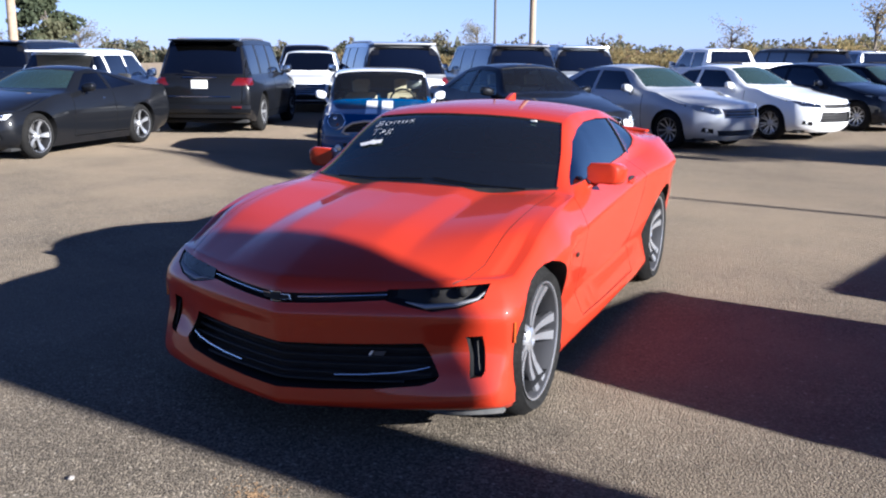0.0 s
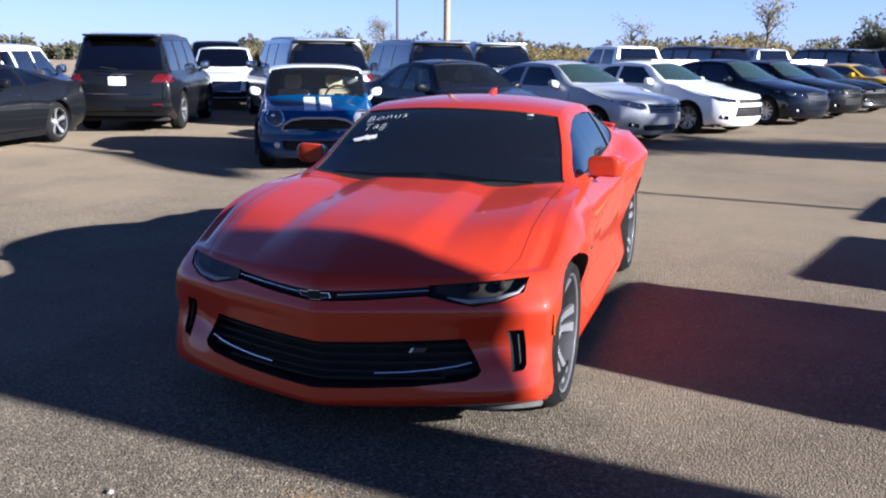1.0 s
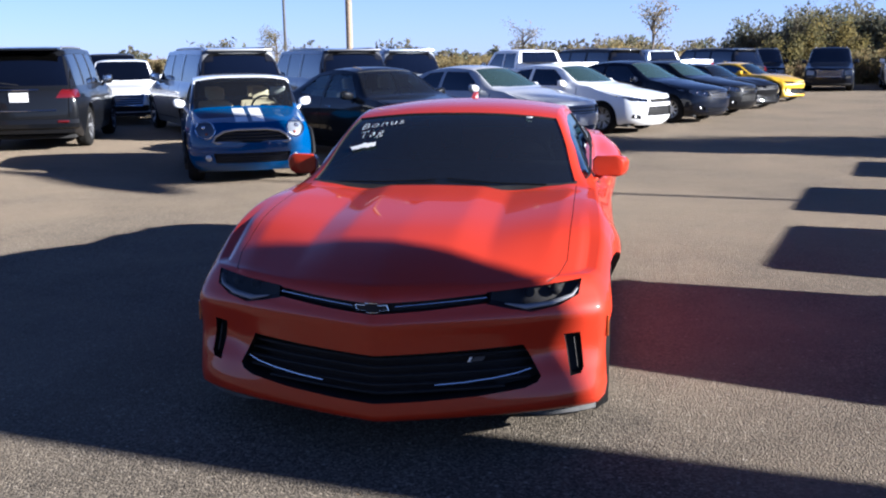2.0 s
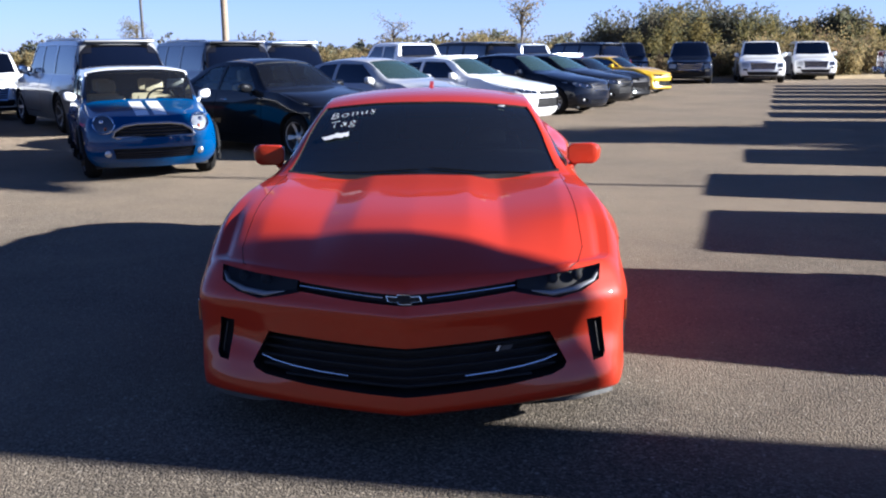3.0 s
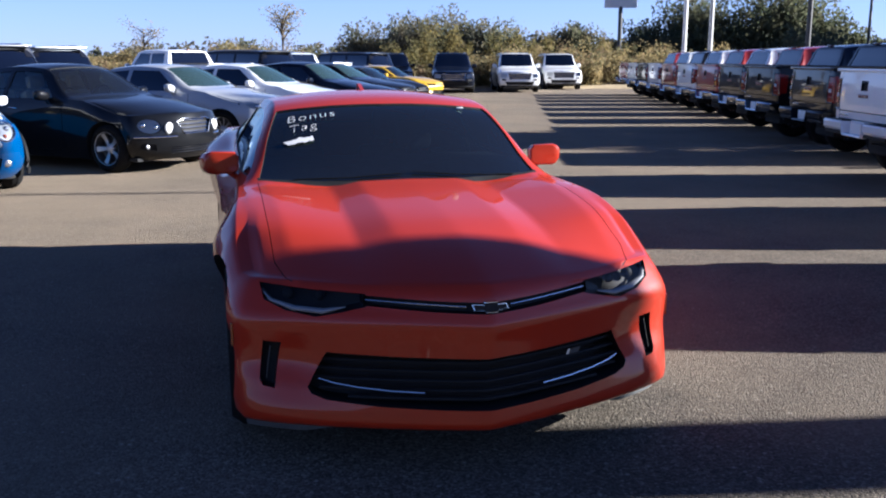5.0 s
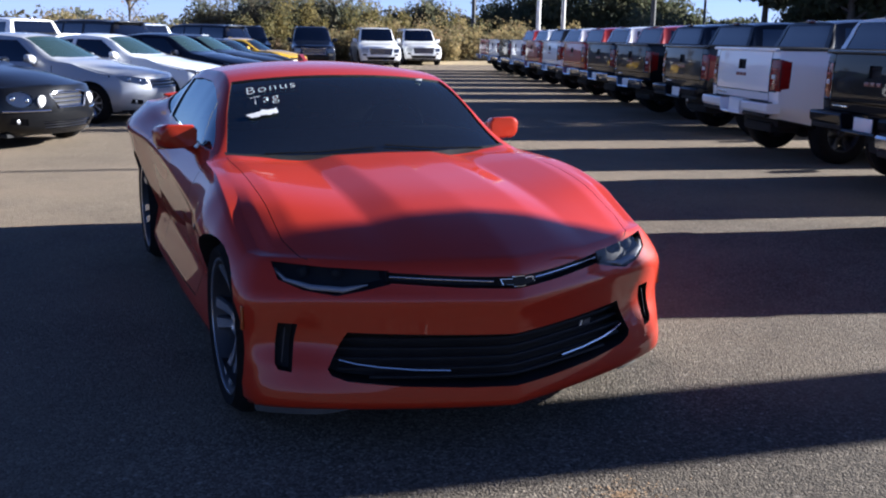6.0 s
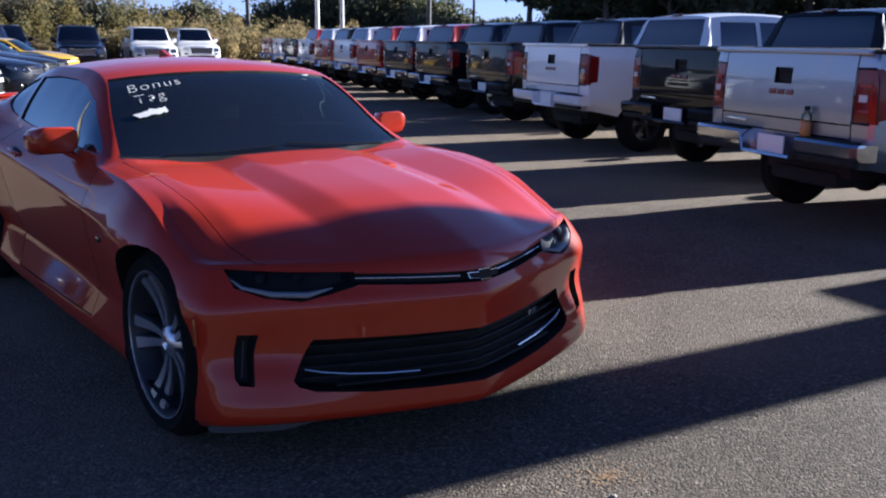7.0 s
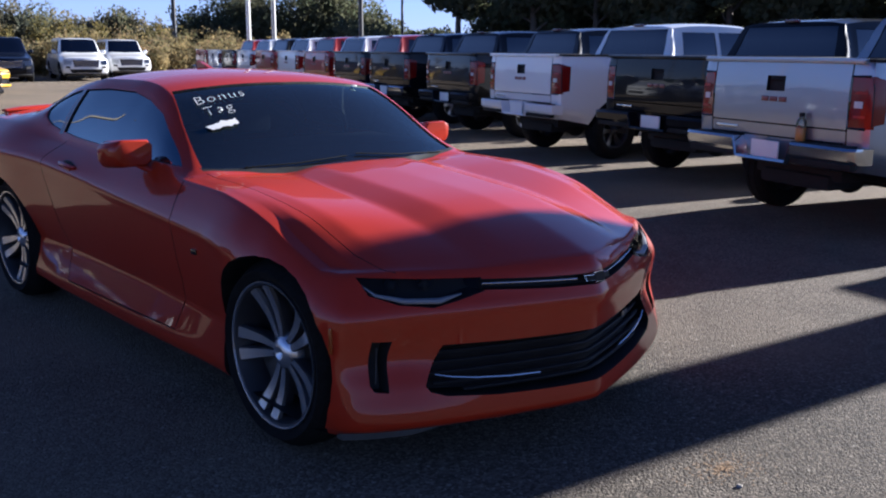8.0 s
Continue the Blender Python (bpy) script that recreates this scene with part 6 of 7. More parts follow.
# ---------------------------------------------------------------- the cars
hero, hero_sp = sport_coupe("red", "glossy red-orange sports coupe with tinted glass and twin-spoke alloys")
windscreen_ink(hero, hero_sp)
place(hero, -2.65, 2.53, -75.4)

place(small_hatch(), -8.22, 9.33, -49)

acc_lamps = [(0.48, 0.66), (0.53, 0.745), (0.74, 0.79), (0.86, 0.80), (0.82, 0.70), (0.6, 0.635)]
acc_grille = [("grille", [(-0.44, 0.58), (0.44, 0.58), (0.47, 0.735), (-0.47, 0.735)], "chrome", 3, "chrome"), ("lower_grille", [(-0.5, 0.27), (0.5, 0.27), (0.56, 0.37), (-0.56, 0.37)], "gloss_black", 3, None)]
accord = saloon("silver_light", "silver four-door sedan with barred chrome grille", sedan_spec(), acc_lamps, acc_grille, wheel=("ten", 0.215, "alloy", "alloy_dark"))
mal_grille = [("grille", [(-0.40, 0.65), (0.40, 0.65), (0.43, 0.73), (-0.43, 0.73)], "plastic", 2, "chrome"), ("lower_grille", [(-0.5, 0.38), (0.5, 0.38), (0.46, 0.58), (-0.46, 0.58)], "plastic", 4, None)]
malibu = saloon("white", "white four-door sedan with split black grille", sedan_spec(L=4.92, wb=2.83, rend=3.3, rdown=4.35), [(0.46, 0.66), (0.47, 0.73), (0.72, 0.77), (0.86, 0.80), (0.78, 0.69)], mal_grille, wheel=("mesh", 0.22, "alloy", "alloy_dark"))
mer_sp = sedan_spec(L=4.82, W=1.82, H=1.48, hood0=0.79, hood1=0.99, wb=2.854, fo=0.85, cowl=1.6)
mer_grille = [("grille", [(-0.24, 0.53), (0.24, 0.53), (0.33, 0.70), (0.2, 0.735), (-0.2, 0.735), (-0.33, 0.70)], "chrome", 4, "chrome"), ("lower_grille", [(-0.4, 0.26), (0.4, 0.26), (0.45, 0.36), (-0.45, 0.36)], "gloss_black", 3, None)]
oval = [(0.66 + 0.125 * math.cos(a), 0.645 + 0.098 * math.sin(a)) for a in np.linspace(0, 2 * math.pi, 14, endpoint=False)]
merc = saloon("black", "black four-door sedan with oval headlights and upright chrome grille", mer_sp, oval, mer_grille, "glass_mid", ("five", 0.225, "alloy", "alloy_dark"), "beige")
for side in (1, -1):
    b = bmesh.new()
    c = front_point(mer_sp, side * 0.44, 0.615, -0.01)
    bmesh.ops.create_uvsphere(b, u_segments=16, v_segments=10, radius=0.08, matrix=Matrix.Translation(c) @ Matrix.Diagonal((1.0, 0.35, 1, 1)))
    part("inner_headlight", b, M["reflector"], merc)
    part("bumper_strip", bar(mer_sp, side * 0.36, side * 0.83, 0.5, 0.5, 0.014, 0.006, steps=8), M["chrome"], merc)
imp = saloon("navy", "dark navy four-door sedan with chrome grille", sedan_spec(L=5.1, H=1.49, wb=2.84), acc_lamps, acc_grille)
cruze = saloon("black", "black four-door sedan with split grille", sedan_spec(L=4.95, H=1.46), acc_lamps, mal_grille)
must_sp = spec(4.78, 1.91, 1.38, 0.90, 2.72, 0.35, 0.16, 0.74, 0.97, 0.97, 1.7, 2.4, 3.1, 4.25, 1.05, 0.6, fa=0.3, fb=0.3, flare=0.03)
must = saloon("black", "black two-door fastback with split-spoke alloys", must_sp, [(0.52, 0.62), (0.55, 0.68), (0.85, 0.71), (0.82, 0.63)], [("grille", [(-0.5, 0.5), (0.5, 0.5), (0.45, 0.66), (-0.45, 0.66)], "gloss_black", 3, None)], wheel=("five", 0.245, "alloy", "alloy_black"), name="coupe")


def by_wheel(root, sp, x, y, heading):
    """Place a car by the ground point under its right front wheel's outer face."""
    a = radians(heading)
    f, r = Vector((math.cos(a), math.sin(a))), Vector((math.sin(a), -math.cos(a)))
    nose = Vector((x, y)) + f * sp["fo"] - r * (sp["W"] / 2 - 0.08)
    return place(root, nose.x, nose.y, heading)


A = -17
by_wheel(merc, mer_sp, -7.45, 11.85, -27)
by_wheel(accord, sedan_spec(), -6.75, 15.4, A)
by_wheel(malibu, sedan_spec(L=4.92, wb=2.83), -6.0, 18.5, A)
by_wheel(imp, sedan_spec(L=5.1, wb=2.84), -5.25, 22.0, A)
by_wheel(cruze, sedan_spec(), -4.9, 24.9, A)
dark_coupe = copy_thing(hero, Matrix())
dark_coupe["label"] = "black sports coupe in a row of parked cars"
repaint(dark_coupe, {"red_orange_paint": M["black"]})
yellow = copy_thing(hero, Matrix())
yellow["label"] = "yellow sports coupe in a row of parked cars"
repaint(yellow, {"red_orange_paint": M["yellow"]})
for o in (dark_coupe, yellow):
    for c in list(o.children):
        if c.name.startswith(("writing", "tape_patch", "sticker")):
            bpy.data.objects.remove(c)
by_wheel(dark_coupe, hero_sp, -4.4, 28.2, A)
by_wheel(yellow, hero_sp, -3.95, 33.0, A)
am = radians(-67)
place(must, -13.36 + 0.9 * math.cos(am) + 0.87 * math.sin(am), 7.22 + 0.9 * math.sin(am) - 0.87 * math.cos(am), -67)


def by_tail(root, L, x, y, heading):
    a = radians(heading)
    return place(root, x + L * math.cos(a), y + L * math.sin(a), heading)


# price sheets behind two windscreens
def price_sheet(root, x, s, z, tilt):
    b = bmesh.new()
    box(b, (-0.13, -0.09, -0.003), (0.13, 0.09, 0.003), 0.002)
    o = part("price_sheet", b, M["plate"], root, "white paper sheet behind the windscreen")
    o.matrix_basis = pose(x, -s, z, tilt, 0, 0)


price_sheet(accord, 0.42, 2.02, 1.16, 32)
price_sheet(imp, 0.42, 2.02, 1.17, 32)

# suvs that stand tail to the sedans
B = 143
qx_sp = suv_spec(L=5.29, W=2.03, H=1.92, wb=3.07, back=0.55)
qx = big_suv("black", "black full-size suv with red tail lamps, chrome strip and roof rails", qx_sp, lights=[(0.62, 0.98), (0.97, 0.98), (0.97, 1.12), (0.72, 1.13)], plate_z=1.0)
by_tail(qx, 5.29, -14.85, 11.4, 126.5)
sub_sp = suv_spec(L=5.69, wb=3.3)
sub = big_suv("pewter", "pewter grey long suv with tinted glass and roof rails", sub_sp)
by_tail(sub, 5.69, -12.5, 15.0, B)


def suv_copy(color, label):
    o = copy_thing(sub, Matrix())
    o["label"] = label
    return repaint(o, {"pewter_paint": M[color]})


by_tail(suv_copy("grey", "grey long suv with tinted windows and roof rails"), 5.69, -12.0, 18.85, B)
by_tail(suv_copy("silver", "silver long suv with tinted windows"), 5.69, -12.0, 21.9, B)
by_tail(suv_copy("black", "black long suv parked tail outward"), 5.69, -8.6, 32.7, B)
by_tail(suv_copy("navy", "dark navy long suv parked tail outward"), 5.69, -5.6, 42.5, B)
by_tail(suv_copy("navy", "dark blue suv parked behind a white crossover"), 5.69, -23.5, 11.5, 126)
place(suv_copy("bronze", "dark suv facing the lane between parked suvs"), -22.0, 21.0, -45)
cross_sp = suv_spec(L=4.8, W=1.92, H=1.68, wb=2.85, R=0.37, hood0=0.86, hood1=1.05, belt=1.06, deck=1.02, back=0.8, tumble=0.7)
cross = big_suv("white", "white crossover suv with tinted glass", cross_sp, rack=False, lights=[(0.62, 0.86), (0.9, 0.88), (0.9, 1.0), (0.65, 0.98)])
by_tail(cross, 4.8, -17.2, 9.6, 126)
other = copy_thing(cross, Matrix())
other["label"] = "white crossover suv with its bonnet towards the lane"
place(other, -18.2, 17.4, -48)

# row of pickups, tails towards the lane
base_truck = pickup("silver", "silver crew-cab pickup with chrome bumper and red tail lamps")
row = [(1.36, 5.42, "silver", "chrome"), (2.42, 8.1, "black", "black"), (2.42, 10.95, "white", "white"), (2.95, 14.1, "bronze", "black"), (3.2, 17.2, "black", "chrome"), (3.55, 20.2, "navy", "chrome"), (3.8, 23.1, "cherry", "chrome"),
       (4.0, 26.0, "white", "chrome"), (4.2, 28.9, "cherry", "chrome"), (4.4, 31.9, "white", "chrome"), (4.6, 34.8, "black", "chrome"), (4.8, 37.7, "white", "chrome"), (5.0, 40.7, "cherry", "chrome")]
NAMES = {"black": "glossy black", "navy": "dark navy", "bronze": "dark bronze", "white": "white", "cherry": "cherry red", "silver": "silver"}
for i, (x, y, color, bump) in enumerate(row):
    t = base_truck if i == 0 else copy_thing(base_truck, Matrix())
    if i:
        t["label"] = "%s crew-cab pickup, tail outward, parked in a row" % NAMES[color]
        repaint(t, {"silver_paint": M[color]})
        if i in (1, 2):
            repaint(t, {"machined_alloy": M["alloy_black"]})
        if bump != "chrome":
            for c in t.children:
                if c.name.startswith("bumper"):
                    c.material_slots[0].link = "OBJECT"
                    c.material_slots[0].material = M[bump]
    size = 0.92 if i < 3 else 1.0          # the first three are mid-size trucks
    by_tail(t, 5.83 * size, x, y, -3.6 if i == 0 else -1.8 if i < 4 else 0)
    t.scale = ((0.97, 1.03, 0.99)[i] if i < 3 else 1.0, size, 1.0)
for color, x, y, label in (("white", -9.65, 28.8, "white crew-cab pickup parked among suvs"), ("silver", -7.5, 39.2, "silver crew-cab pickup parked among suvs")):
    t = copy_thing(base_truck, Matrix())
    t["label"] = label
    repaint(t, {"silver_paint": M[color]})
    by_tail(t, 5.83, x, y, B)

# vehicles that close the far end
for color, x, y, a, label in (("navy", -2.5, 42.4, -88, "dark navy suv with chrome grille facing the lane"), ("white", 0.68, 43.6, -88, "white suv with chrome grille facing the lane"), ("white", 3.35, 48.0, -88, "white suv beside another, facing the lane"), ("black", -5.35, 44.2, -82, "black suv with chrome grille facing the lane")):
    place(suv_copy(color, label), x, y, a)


# ---------------------------------------------------------------- trees, poles, far bank
def leaves(clumps, size, seed):
    """Many small two-sided leaf sprays scattered through ellipsoids (centre, radii, count)."""
    rng = np.random.default_rng(seed)
    vs, fs = [], []
    for (cx, cy, cz), (rx, ry, rz), n in clumps:
        d = rng.normal(size=(n, 3))
        d /= np.linalg.norm(d, axis=1)[:, None]
        r = rng.uniform(0.25, 1.0, n) ** 0.6
        p = d * r[:, None] * (rx, ry, rz) + (cx, cy, cz)
        a, b = rng.normal(size=(n, 3)), rng.normal(size=(n, 3))
        a /= np.linalg.norm(a, axis=1)[:, None]
        b -= a * np.sum(a * b, axis=1)[:, None]
        b /= np.linalg.norm(b, axis=1)[:, None]
        s = size * rng.uniform(0.6, 1.5, n)[:, None]
        base = sum(len(x) for x in vs)
        q4 = np.stack([p - a * s, p + b * s * 0.55, p + a * s, p - b * s * 0.55], 1).reshape(-1, 3)
        vs.append(q4)
        idx = base + np.arange(n * 4).reshape(-1, 4)
        fs += idx.tolist()
    me = bpy.data.meshes.new("leaves")
    me.from_pydata(np.concatenate(vs).tolist(), [], fs)
    return me


def limb_tree(name, label, x, y, h, spread, mat, seed, leafy=1.0, size=0.16):
    """A tapered trunk with limbs and a crown of small leaf sprays."""
    rnd = random.Random(seed)
    root = tagged(new(name), label, "tree")
    root.location = (x, y, 0)
    bm = bmesh.new()
    lean = rnd.uniform(-0.06, 0.06)
    trunk = [(lean * h * f, 0.02 * h * math.sin(3 * f), h * 0.85 * f) for f in np.linspace(0, 1, 7)]
    tube(bm, trunk, [0.035 * h * (1 - 0.85 * f) for f in np.linspace(0, 1, 7)], 8)
    tips = []
    for i in range(12):
        f = rnd.uniform(0.3, 0.95)
        base = Vector((lean * h * f, 0, h * 0.85 * f))
        a, r = rnd.uniform(0, 6.28), spread * rnd.uniform(0.5, 1.0) * (1.25 - f * 0.7)
        tip = base + Vector((math.cos(a) * r, math.sin(a) * r, h * rnd.uniform(0.06, 0.2)))
        mid = base.lerp(tip, 0.5) + Vector((0, 0, 0.03 * h))
        tube(bm, [base, mid, tip], [0.012 * h, 0.007 * h, 0.003 * h], 5)
        tips += [tip, mid.lerp(tip, 0.5)]
        for k in range(3):
            t2 = mid.lerp(tip, rnd.uniform(0.2, 0.9)) + Vector((rnd.uniform(-1, 1), rnd.uniform(-1, 1), rnd.uniform(0.1, 1))) * 0.12 * h
            tube(bm, [mid.lerp(tip, 0.3), t2], [0.004 * h, 0.0015 * h], 4)
            tips.append(t2)
    part("trunk", bm, M["bark"], root)
    me = leaves([(t, (0.11 * h, 0.11 * h, 0.08 * h), int(46 * leafy)) for t in tips], size, seed)
    me.materials.append(M[mat])
    ob = new("crown", me)
    ob.parent = root
    return root


def thicket(name, label, path, depth, mat, seed, size, shrubs, stems, per, spread=0.3, kind="brush"):
    """A belt of scrub or woods along a path of (x, y, height): every bush a fan of stems with leaf sprays along them, kind stuff."""
    rnd, rng = random.Random(seed), np.random.default_rng(seed)
    pts = [Vector(p) for p in path]
    total = sum((b - a).length for a, b in zip(pts, pts[1:]))
    places = []
    for a, b in zip(pts, pts[1:]):
        side = Vector((b.y - a.y, a.x - b.x, 0)).normalized()
        for i in range(int(shrubs * (b - a).length / total)):
            c = a.lerp(b, rnd.random()) + side * rnd.uniform(-depth, depth)
            wave = 0.8 + 0.7 * noise.noise((c.x * 0.11, c.y * 0.11, seed)) + 0.25 * noise.noise((c.x * 0.4, c.y * 0.4, seed))
            places.append((c.x, c.y, max(0.6, c.z * wave * rnd.uniform(0.6, 1.12))))
    vs = []
    for x, y, top in places:
        n = stems * per
        az = np.repeat(rng.uniform(0, 6.283, stems), per)
        reach = np.repeat(rng.uniform(0.15, 1.0, stems), per) * spread * top
        tall = np.repeat(rng.uniform(0.5, 1.0, stems), per) * top
        f = rng.uniform(0.1, 1.0, n) ** 0.8
        wide = (0.06 + 0.2 * spread) * top * (1.15 - 0.85 * f) + 0.03
        p = np.stack([x + np.cos(az) * reach * f ** 0.8, y + np.sin(az) * reach * f ** 0.8, tall * f], 1)
        p += rng.normal(size=(n, 3)) * wide[:, None] * (1, 1, 0.6)
        p[:, 2] = np.abs(p[:, 2])
        a, b = rng.normal(size=(n, 3)) * (1, 1, 1.3), rng.normal(size=(n, 3))
        a /= np.linalg.norm(a, axis=1)[:, None]
        b -= a * np.sum(a * b, axis=1)[:, None]
        b /= np.linalg.norm(b, axis=1)[:, None]
        s = size * rng.uniform(0.5, 1.6, n)[:, None]
        vs.append(np.stack([p - a * s, p + b * s * 0.5, p + a * s, p - b * s * 0.5], 1).reshape(-1, 3))
    co = np.concatenate(vs)
    me = bpy.data.meshes.new("leaves")
    me.from_pydata(co.tolist(), [], np.arange(len(co)).reshape(-1, 4).tolist())
    me.materials.append(M[mat])
    return tagged(new(name, me), label, kind, kind="stuff")


thicket("scrub", "tall golden-brown autumn scrub behind the car lot", [(-32, 60, 1.7), (-12, 57, 2.1), (2, 54, 2.5), (14, 60, 2.3)], 3.5, "scrub", 3, 0.075, 560, 9, 46, 0.34)
thicket("golden_scrub", "golden autumn saplings in the scrub", [(-8, 62, 3.2), (0, 60, 4.6), (10, 64, 4.0)], 3, "gold", 8, 0.085, 26, 14, 130, 0.24)
thicket("far_scrub", "low olive scrub along the far edge of the fields", [(-78, 80, 1.8), (-55, 95, 2.4), (-22, 92, 3.0)], 6, "scrub", 5, 0.12, 360, 8, 55, 0.35)
# horizon trees and woods share the leaf colours paled for haze
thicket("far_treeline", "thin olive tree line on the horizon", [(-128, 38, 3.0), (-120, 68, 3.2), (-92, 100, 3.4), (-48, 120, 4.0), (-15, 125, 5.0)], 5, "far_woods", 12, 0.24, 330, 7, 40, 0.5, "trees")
thicket("woods", "green woods behind the scrub, leaf colour paled for haze", [(-13, 98, 4.6), (-6, 95, 7.4), (4, 93, 8.4), (11, 92, 5.6)], 4, "far_woods", 6, 0.15, 130, 24, 62, 0.34, "trees")
thicket("dark_woods", "dark green woods behind the pickups", [(10, 93, 5.4), (17, 92, 5.8), (21, 91, 8.4), (25, 91, 8.8), (31, 90, 8.0), (35, 89, 5.2), (39, 87, 5.2), (46, 82, 9.5)], 4, "woods", 16, 0.17, 140, 24, 62, 0.34, "trees")
thicket("tall_woods", "tall shaded woods behind the pickups", [(45, 80, 13), (54, 70, 15), (64, 56, 16), (76, 36, 15)], 5, "woods", 7, 0.26, 100, 24, 60, 0.28, "trees")
thicket("near_woods", "dark undergrowth below the tall woods", [(20, 64, 3.4), (34, 60, 3.8), (50, 46, 4.0), (62, 26, 4.0)], 3, "woods", 9, 0.14, 200, 9, 70, 0.4)
limb_tree("tree", "thin young tree with sparse autumn leaves", -12.1, 52.0, 4.6, 1.3, "scrub", 11, 0.3, 0.06)
limb_tree("tree", "thin bare tree in the far scrub", -21.3, 56.0, 4.0, 1.2, "scrub", 12, 0.2, 0.05)
limb_tree("tree", "bare pale tree at the field edge", -44.7, 26.5, 3.7, 1.3, "gold", 13, 0.7, 0.035)
limb_tree("tree", "green tree at the field edge", -38.4, 21.4, 3.9, 1.7, "woods", 14, 1.6, 0.12)
limb_tree("tree", "leafy green tree at the field edge", -43, 18.0, 5.0, 2.2, "woods", 15, 1.6, 0.18)
limb_tree("tree", "bare tree on the skyline", -34, 47, 3.6, 1.2, "gold", 16, 0.8, 0.035)
# added out of view to lay a soft-edged shadow across the lane
limb_tree("tree", "unseen broad tree added behind the pickups for its shadow", 24.0, 19.3, 11.0, 2.7, "woods", 61, 2.4, 0.2)
rnd = random.Random(21)
for i in range(9):
    f = i / 8
    limb_tree("tree", "tall dark tree of the wood edge", 37 + 25 * f + rnd.uniform(-2, 2), 72 - 32 * f + rnd.uniform(-2, 2), rnd.uniform(9, 12.5), 3.2, "woods", 30 + i, 2.2, 0.3)

# dry grass bank on the horizon
bm = bmesh.new()
ring = [Vector((math.cos(a) * 170, math.sin(a) * 170, 0)) for a in np.linspace(radians(95), radians(175), 40)]
rows = [[bm.verts.new((p.x * k, p.y * k, z + (0.5 * noise.noise((p.x * 0.03, p.y * 0.03, 2)) if z else 0))) for p in ring] for k, z in ((0.94, 0.0), (0.97, 1.2), (1.0, 1.8), (1.1, 1.7))]
for a, b in zip(rows, rows[1:]):
    for i in range(len(ring) - 1):
        bm.faces.new((a[i], a[i + 1], b[i + 1], b[i]))
tagged(new("grass_bank", finish(bm, "grass_bank", M["grass"])), "low bank of dry tan grass on the horizon", "grass", kind="structure")
# dry grass at the far edge of the lot
bm = bmesh.new()
pts = [(-14, 51), (-6, 49.6), (2, 50.5), (8, 49.5), (13, 47.5), (16, 44)]
near = [bm.verts.new((x, y, 0.004)) for x, y in pts]
mid = [bm.verts.new((x + 0.6, y + 1.6, 0.14)) for x, y in pts]
far = [bm.verts.new((x + 3, y + 9, 0.2)) for x, y in pts]
for a, b in ((near, mid), (mid, far)):
    for i in range(len(pts) - 1):
        bm.faces.new((a[i], a[i + 1], b[i + 1], b[i]))
tagged(new("verge", finish(bm, "verge", M["grass"])), "dry tan grass verge at the edge of the lot", "grass", kind="structure")


def pole(name, label, x, y, h, r0, r1, mat, lean=0.0):
    root = tagged(new(name), label, "pole")
    root.location = (x, y, 0)
    bm = bmesh.new()
    tube(bm, [(lean * f * h, 0, h * f) for f in (0, 0.25, 0.5, 0.75, 1)], [r0 + (r1 - r0) * f for f in (0, 0.25, 0.5, 0.75, 1)], 14)
    part("shaft", bm, M[mat], root)
    return root


def lamp_head(root, h, mat):
    bm = bmesh.new()
    tube(bm, [(0, 0, h - 0.1), (0.5, 0, h + 0.1), (0.9, 0, h + 0.1)], 0.03, 8)
    part("arm", bm, M[mat], root)
    bm = bmesh.new()
    box(bm, (0.8, -0.15, h + 0.04), (1.35, 0.15, h + 0.16), 0.04)
    part("lamp_housing", bm, M[mat], root)


pole("utility_pole", "weathered brown wooden pole behind parked suvs", -16.5, 26.0, 10.5, 0.11, 0.09, "pole_wood")
lamp_head(pole("light_pole", "slim dark metal light pole far behind the lot", -58.6, 84.0, 20.0, 0.16, 0.12, "pole_dark"), 20.0, "pole_dark")
pole("utility_pole", "brown wooden pole at the field edge", -38.0, 19.6, 9.0, 0.2, 0.15, "pole_wood")
lamp_head(pole("light_pole", "white painted light pole behind the pickups", 11.0, 53.7, 12.0, 0.14, 0.10, "pole_white"), 12.0, "pole_white")
lamp_head(pole("light_pole", "grey metal light pole behind the pickups", 12.4, 53.3, 12.0, 0.14, 0.10, "pole_metal"), 12.0, "pole_metal")
pole("utility_pole", "dark wooden utility pole before the woods", 18.8, 55.3, 11.0, 0.16, 0.12, "pole_dark")
up = pole("utility_pole", "far dark utility pole with a crossarm", 34.0, 81.0, 9.0, 0.15, 0.1, "pole_dark")
bm = bmesh.new()
box(bm, (-1.0, -0.06, 8.2), (1.0, 0.06, 8.35), 0.01)
part("crossarm", bm, M["pole_dark"], up)
# unseen pole, set where its long thin shadow on the lot points
mast = pole("flagpole", "unseen slim grey pole with a flag added for its shadow", 14.0, 11.85, 10.0, 0.075, 0.045, "pole_metal")
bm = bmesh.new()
# flag outline laid back from the shadow wanted on the ground
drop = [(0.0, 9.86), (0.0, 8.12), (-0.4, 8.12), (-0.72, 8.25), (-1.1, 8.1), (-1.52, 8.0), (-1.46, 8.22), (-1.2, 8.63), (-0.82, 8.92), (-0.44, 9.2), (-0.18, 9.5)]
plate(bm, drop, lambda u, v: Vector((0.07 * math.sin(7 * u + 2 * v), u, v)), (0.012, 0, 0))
part("flag", bm, vary(material("faded_flag_cloth", rough=0.9), 20, (0.2, 0.05, 0.05), (0.3, 0.08, 0.07), 0.1), mast, "unseen faded red cloth flag, outline drawn for its shadow", False)
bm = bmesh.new()
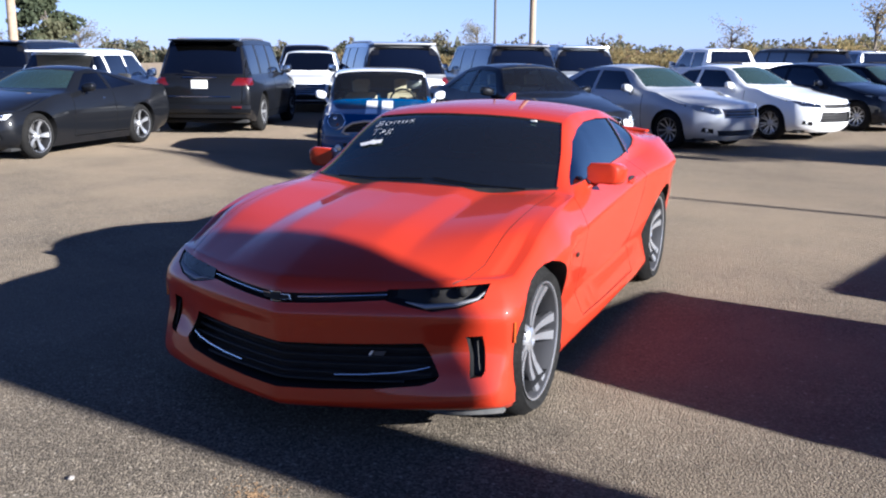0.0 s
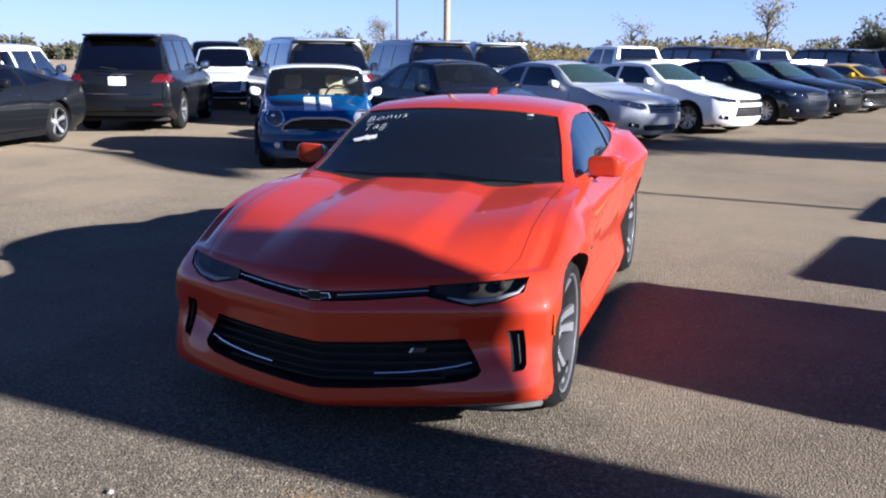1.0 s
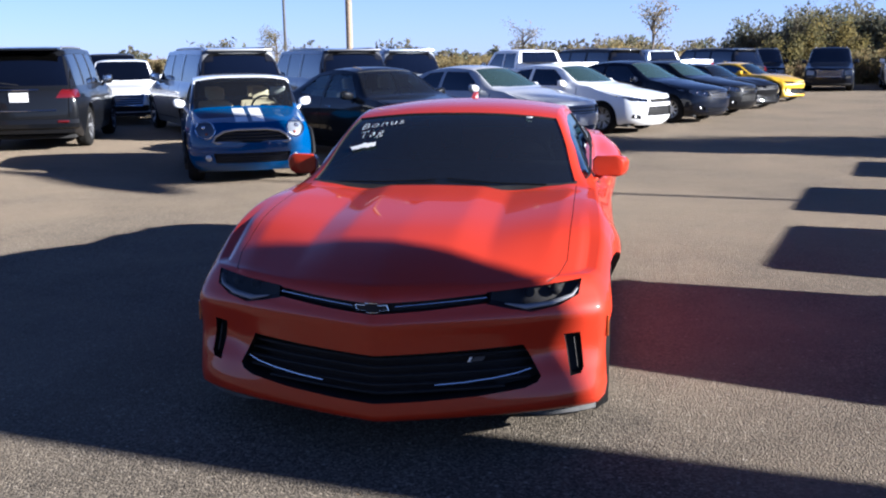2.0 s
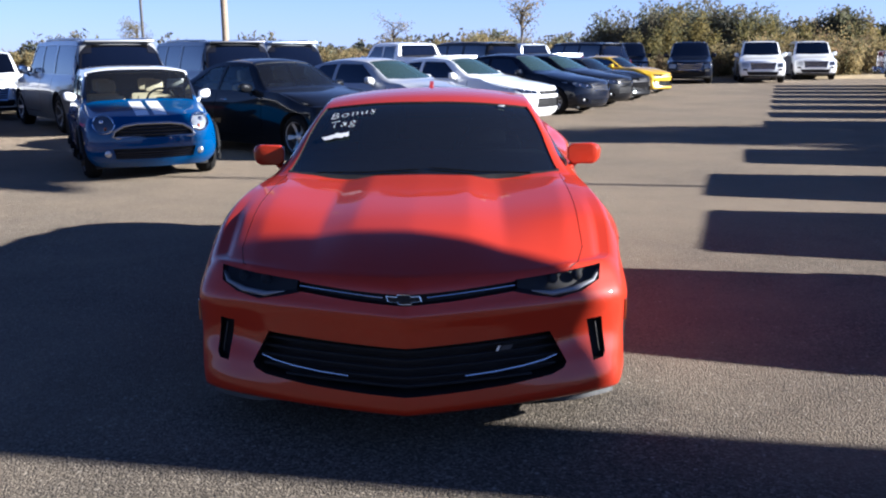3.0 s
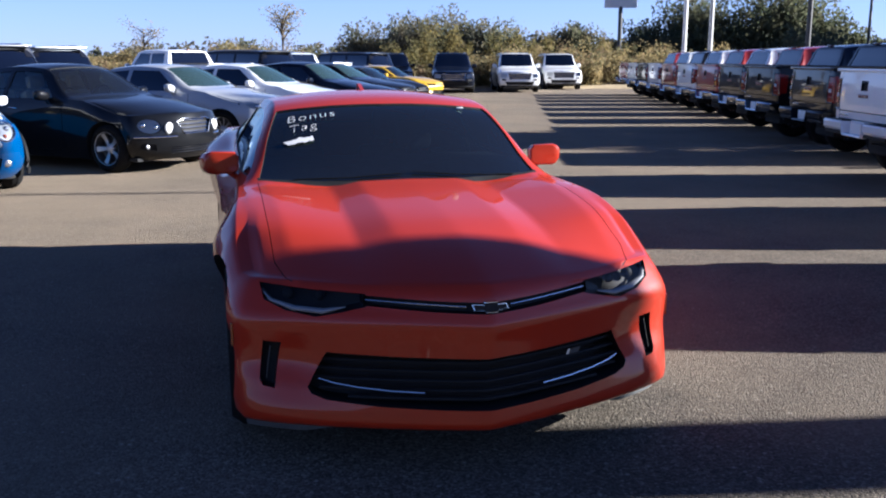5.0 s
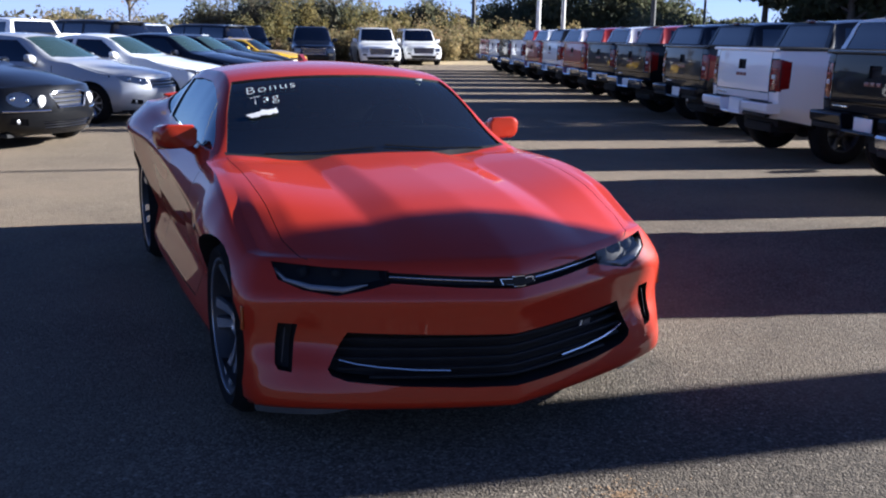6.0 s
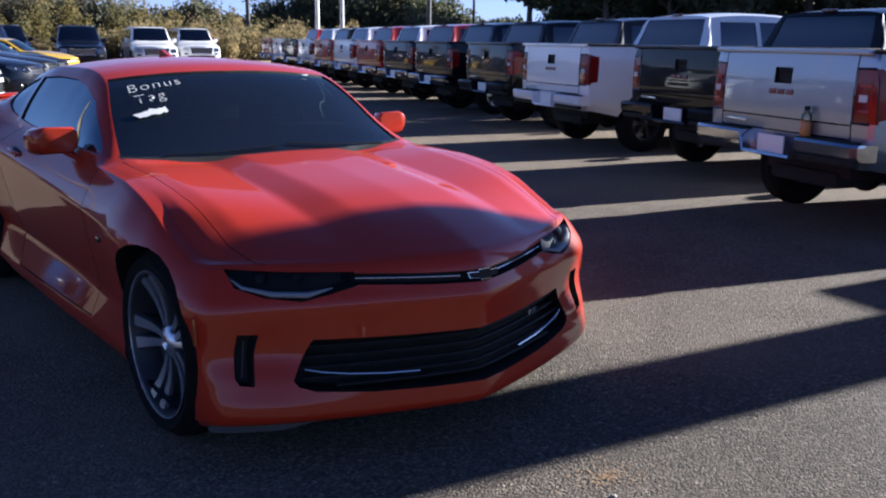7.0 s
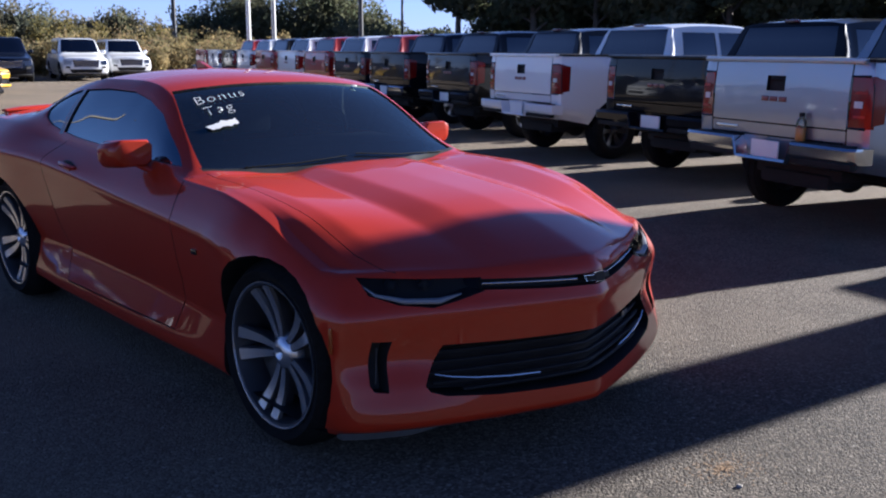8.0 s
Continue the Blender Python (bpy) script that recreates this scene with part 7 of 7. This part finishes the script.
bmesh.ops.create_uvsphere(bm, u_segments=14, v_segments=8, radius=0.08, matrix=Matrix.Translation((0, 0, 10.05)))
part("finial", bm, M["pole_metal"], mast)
sign = pole("road_sign", "white sign panel on a tall dark post", 10.6, 72.0, 5.6, 0.16, 0.16, "pole_dark")
bm = bmesh.new()
box(bm, (-1.25, -0.12, 5.5), (1.25, 0.12, 6.8), 0.04)
part("panel", bm, M["pole_white"], sign)
# unseen tall narrow column, added to throw a shadow over the red coupe's nose
py = tagged(new("sign_pylon"), "unseen tall grey column added for the shadow it casts", "sign")
py.location = (7.2, 3.538, 0)
bm = bmesh.new()
box(bm, (-0.12, -0.31, 0.12), (0.12, 0.355, 5.81), 0.03)
part("column", bm, M["pole_metal"], py)
# lower block added beside it to widen the near part of that shadow
bm = bmesh.new()
box(bm, (-0.09, 0.357, 0.12), (0.09, 0.86, 2.49), 0.02)
part("side_cabinet", bm, M["pole_metal"], py)
bm = bmesh.new()
box(bm, (-0.25, -0.36, 0), (0.25, 0.88, 0.14), 0.02)
part("base", bm, M["rubber_grey"], py)

# ---------------------------------------------------------------- litter on the asphalt
def stone(x, y, r, mat, label, name="stone", seed=0):
    bm = bmesh.new()
    bmesh.ops.create_icosphere(bm, subdivisions=2, radius=r)
    for v in bm.verts:
        v.co *= 1 + 0.35 * noise.noise(v.co / r * 1.3 + Vector((seed, 0, 0)))
        v.co.z *= 0.6
    lo = min(v.co.z for v in bm.verts)
    bmesh.ops.translate(bm, vec=(0, 0, -lo - 0.002), verts=bm.verts)
    ob = tagged(new(name, finish(bm, name, mat)), label, "stone")
    ob.location = (x, y, 0)
    return ob


pale = vary(material("pale_gravel", rough=0.9), 30, (0.2, 0.185, 0.165), (0.34, 0.31, 0.27), 0.4)
stone(-3.02, 1.78, 0.014, pale, "pale pebble on the asphalt", seed=1)
stone(-2.42, 2.01, 0.011, pale, "pale pebble on the asphalt", seed=2)
leaf = vary(material("dry_leaf_litter", rough=0.95), 40, (0.2, 0.115, 0.05), (0.33, 0.21, 0.1), 0.3)
rng = random.Random(9)
bm = bmesh.new()
for i in range(420):
    a, r = rng.uniform(0, 6.28), abs(rng.gauss(0, 0.075))
    c = Vector((-2.36 + math.cos(a) * r * 1.5, 2.14 + math.sin(a) * r, 0.004))
    s, t = rng.uniform(0.002, 0.006), rng.uniform(0, 6.28)
    u, w = Vector((math.cos(t), math.sin(t), rng.uniform(-0.3, 0.3))) * s, Vector((-math.sin(t), math.cos(t), rng.uniform(-0.2, 0.4))) * s * 0.6
    bm.faces.new([bm.verts.new(c + d) for d in (u, w, -u, -w)])
tagged(new("leaf_litter", finish(bm, "leaf_litter", leaf, False)), "small patch of crumbled brown leaves", "leaves", kind="stuff")


# an oil bottle left on the silver pickup's bumper
bottle = tagged(new("bottle"), "dark plastic bottle half full of amber oil on a chrome bumper", "bottle")
bottle.location = (1.3, 5.07, 0.77)
bottle.scale = (0.8, 0.8, 0.8)
bm = bmesh.new()
lathe(bm, [(0.0, 0.001), (0.0, 0.044), (0.012, 0.05), (0.13, 0.05), (0.132, 0.049), (0.132, 0.001)], 20, "Z")
part("oil", bm, material("amber_oil", (0.42, 0.2, 0.05), 0.35), bottle, "amber oil")
bm = bmesh.new()
lathe(bm, [(0.13, 0.05), (0.175, 0.05), (0.2, 0.046), (0.222, 0.03), (0.235, 0.022), (0.25, 0.022)], 20, "Z")
part("shoulder", bm, M["glass_mid"], bottle, "clear upper part")
bm = bmesh.new()
lathe(bm, [(0.24, 0.028), (0.275, 0.028), (0.28, 0.024), (0.28, 0.001)], 20, "Z")
part("cap", bm, M["plastic"], bottle, "black screw cap")
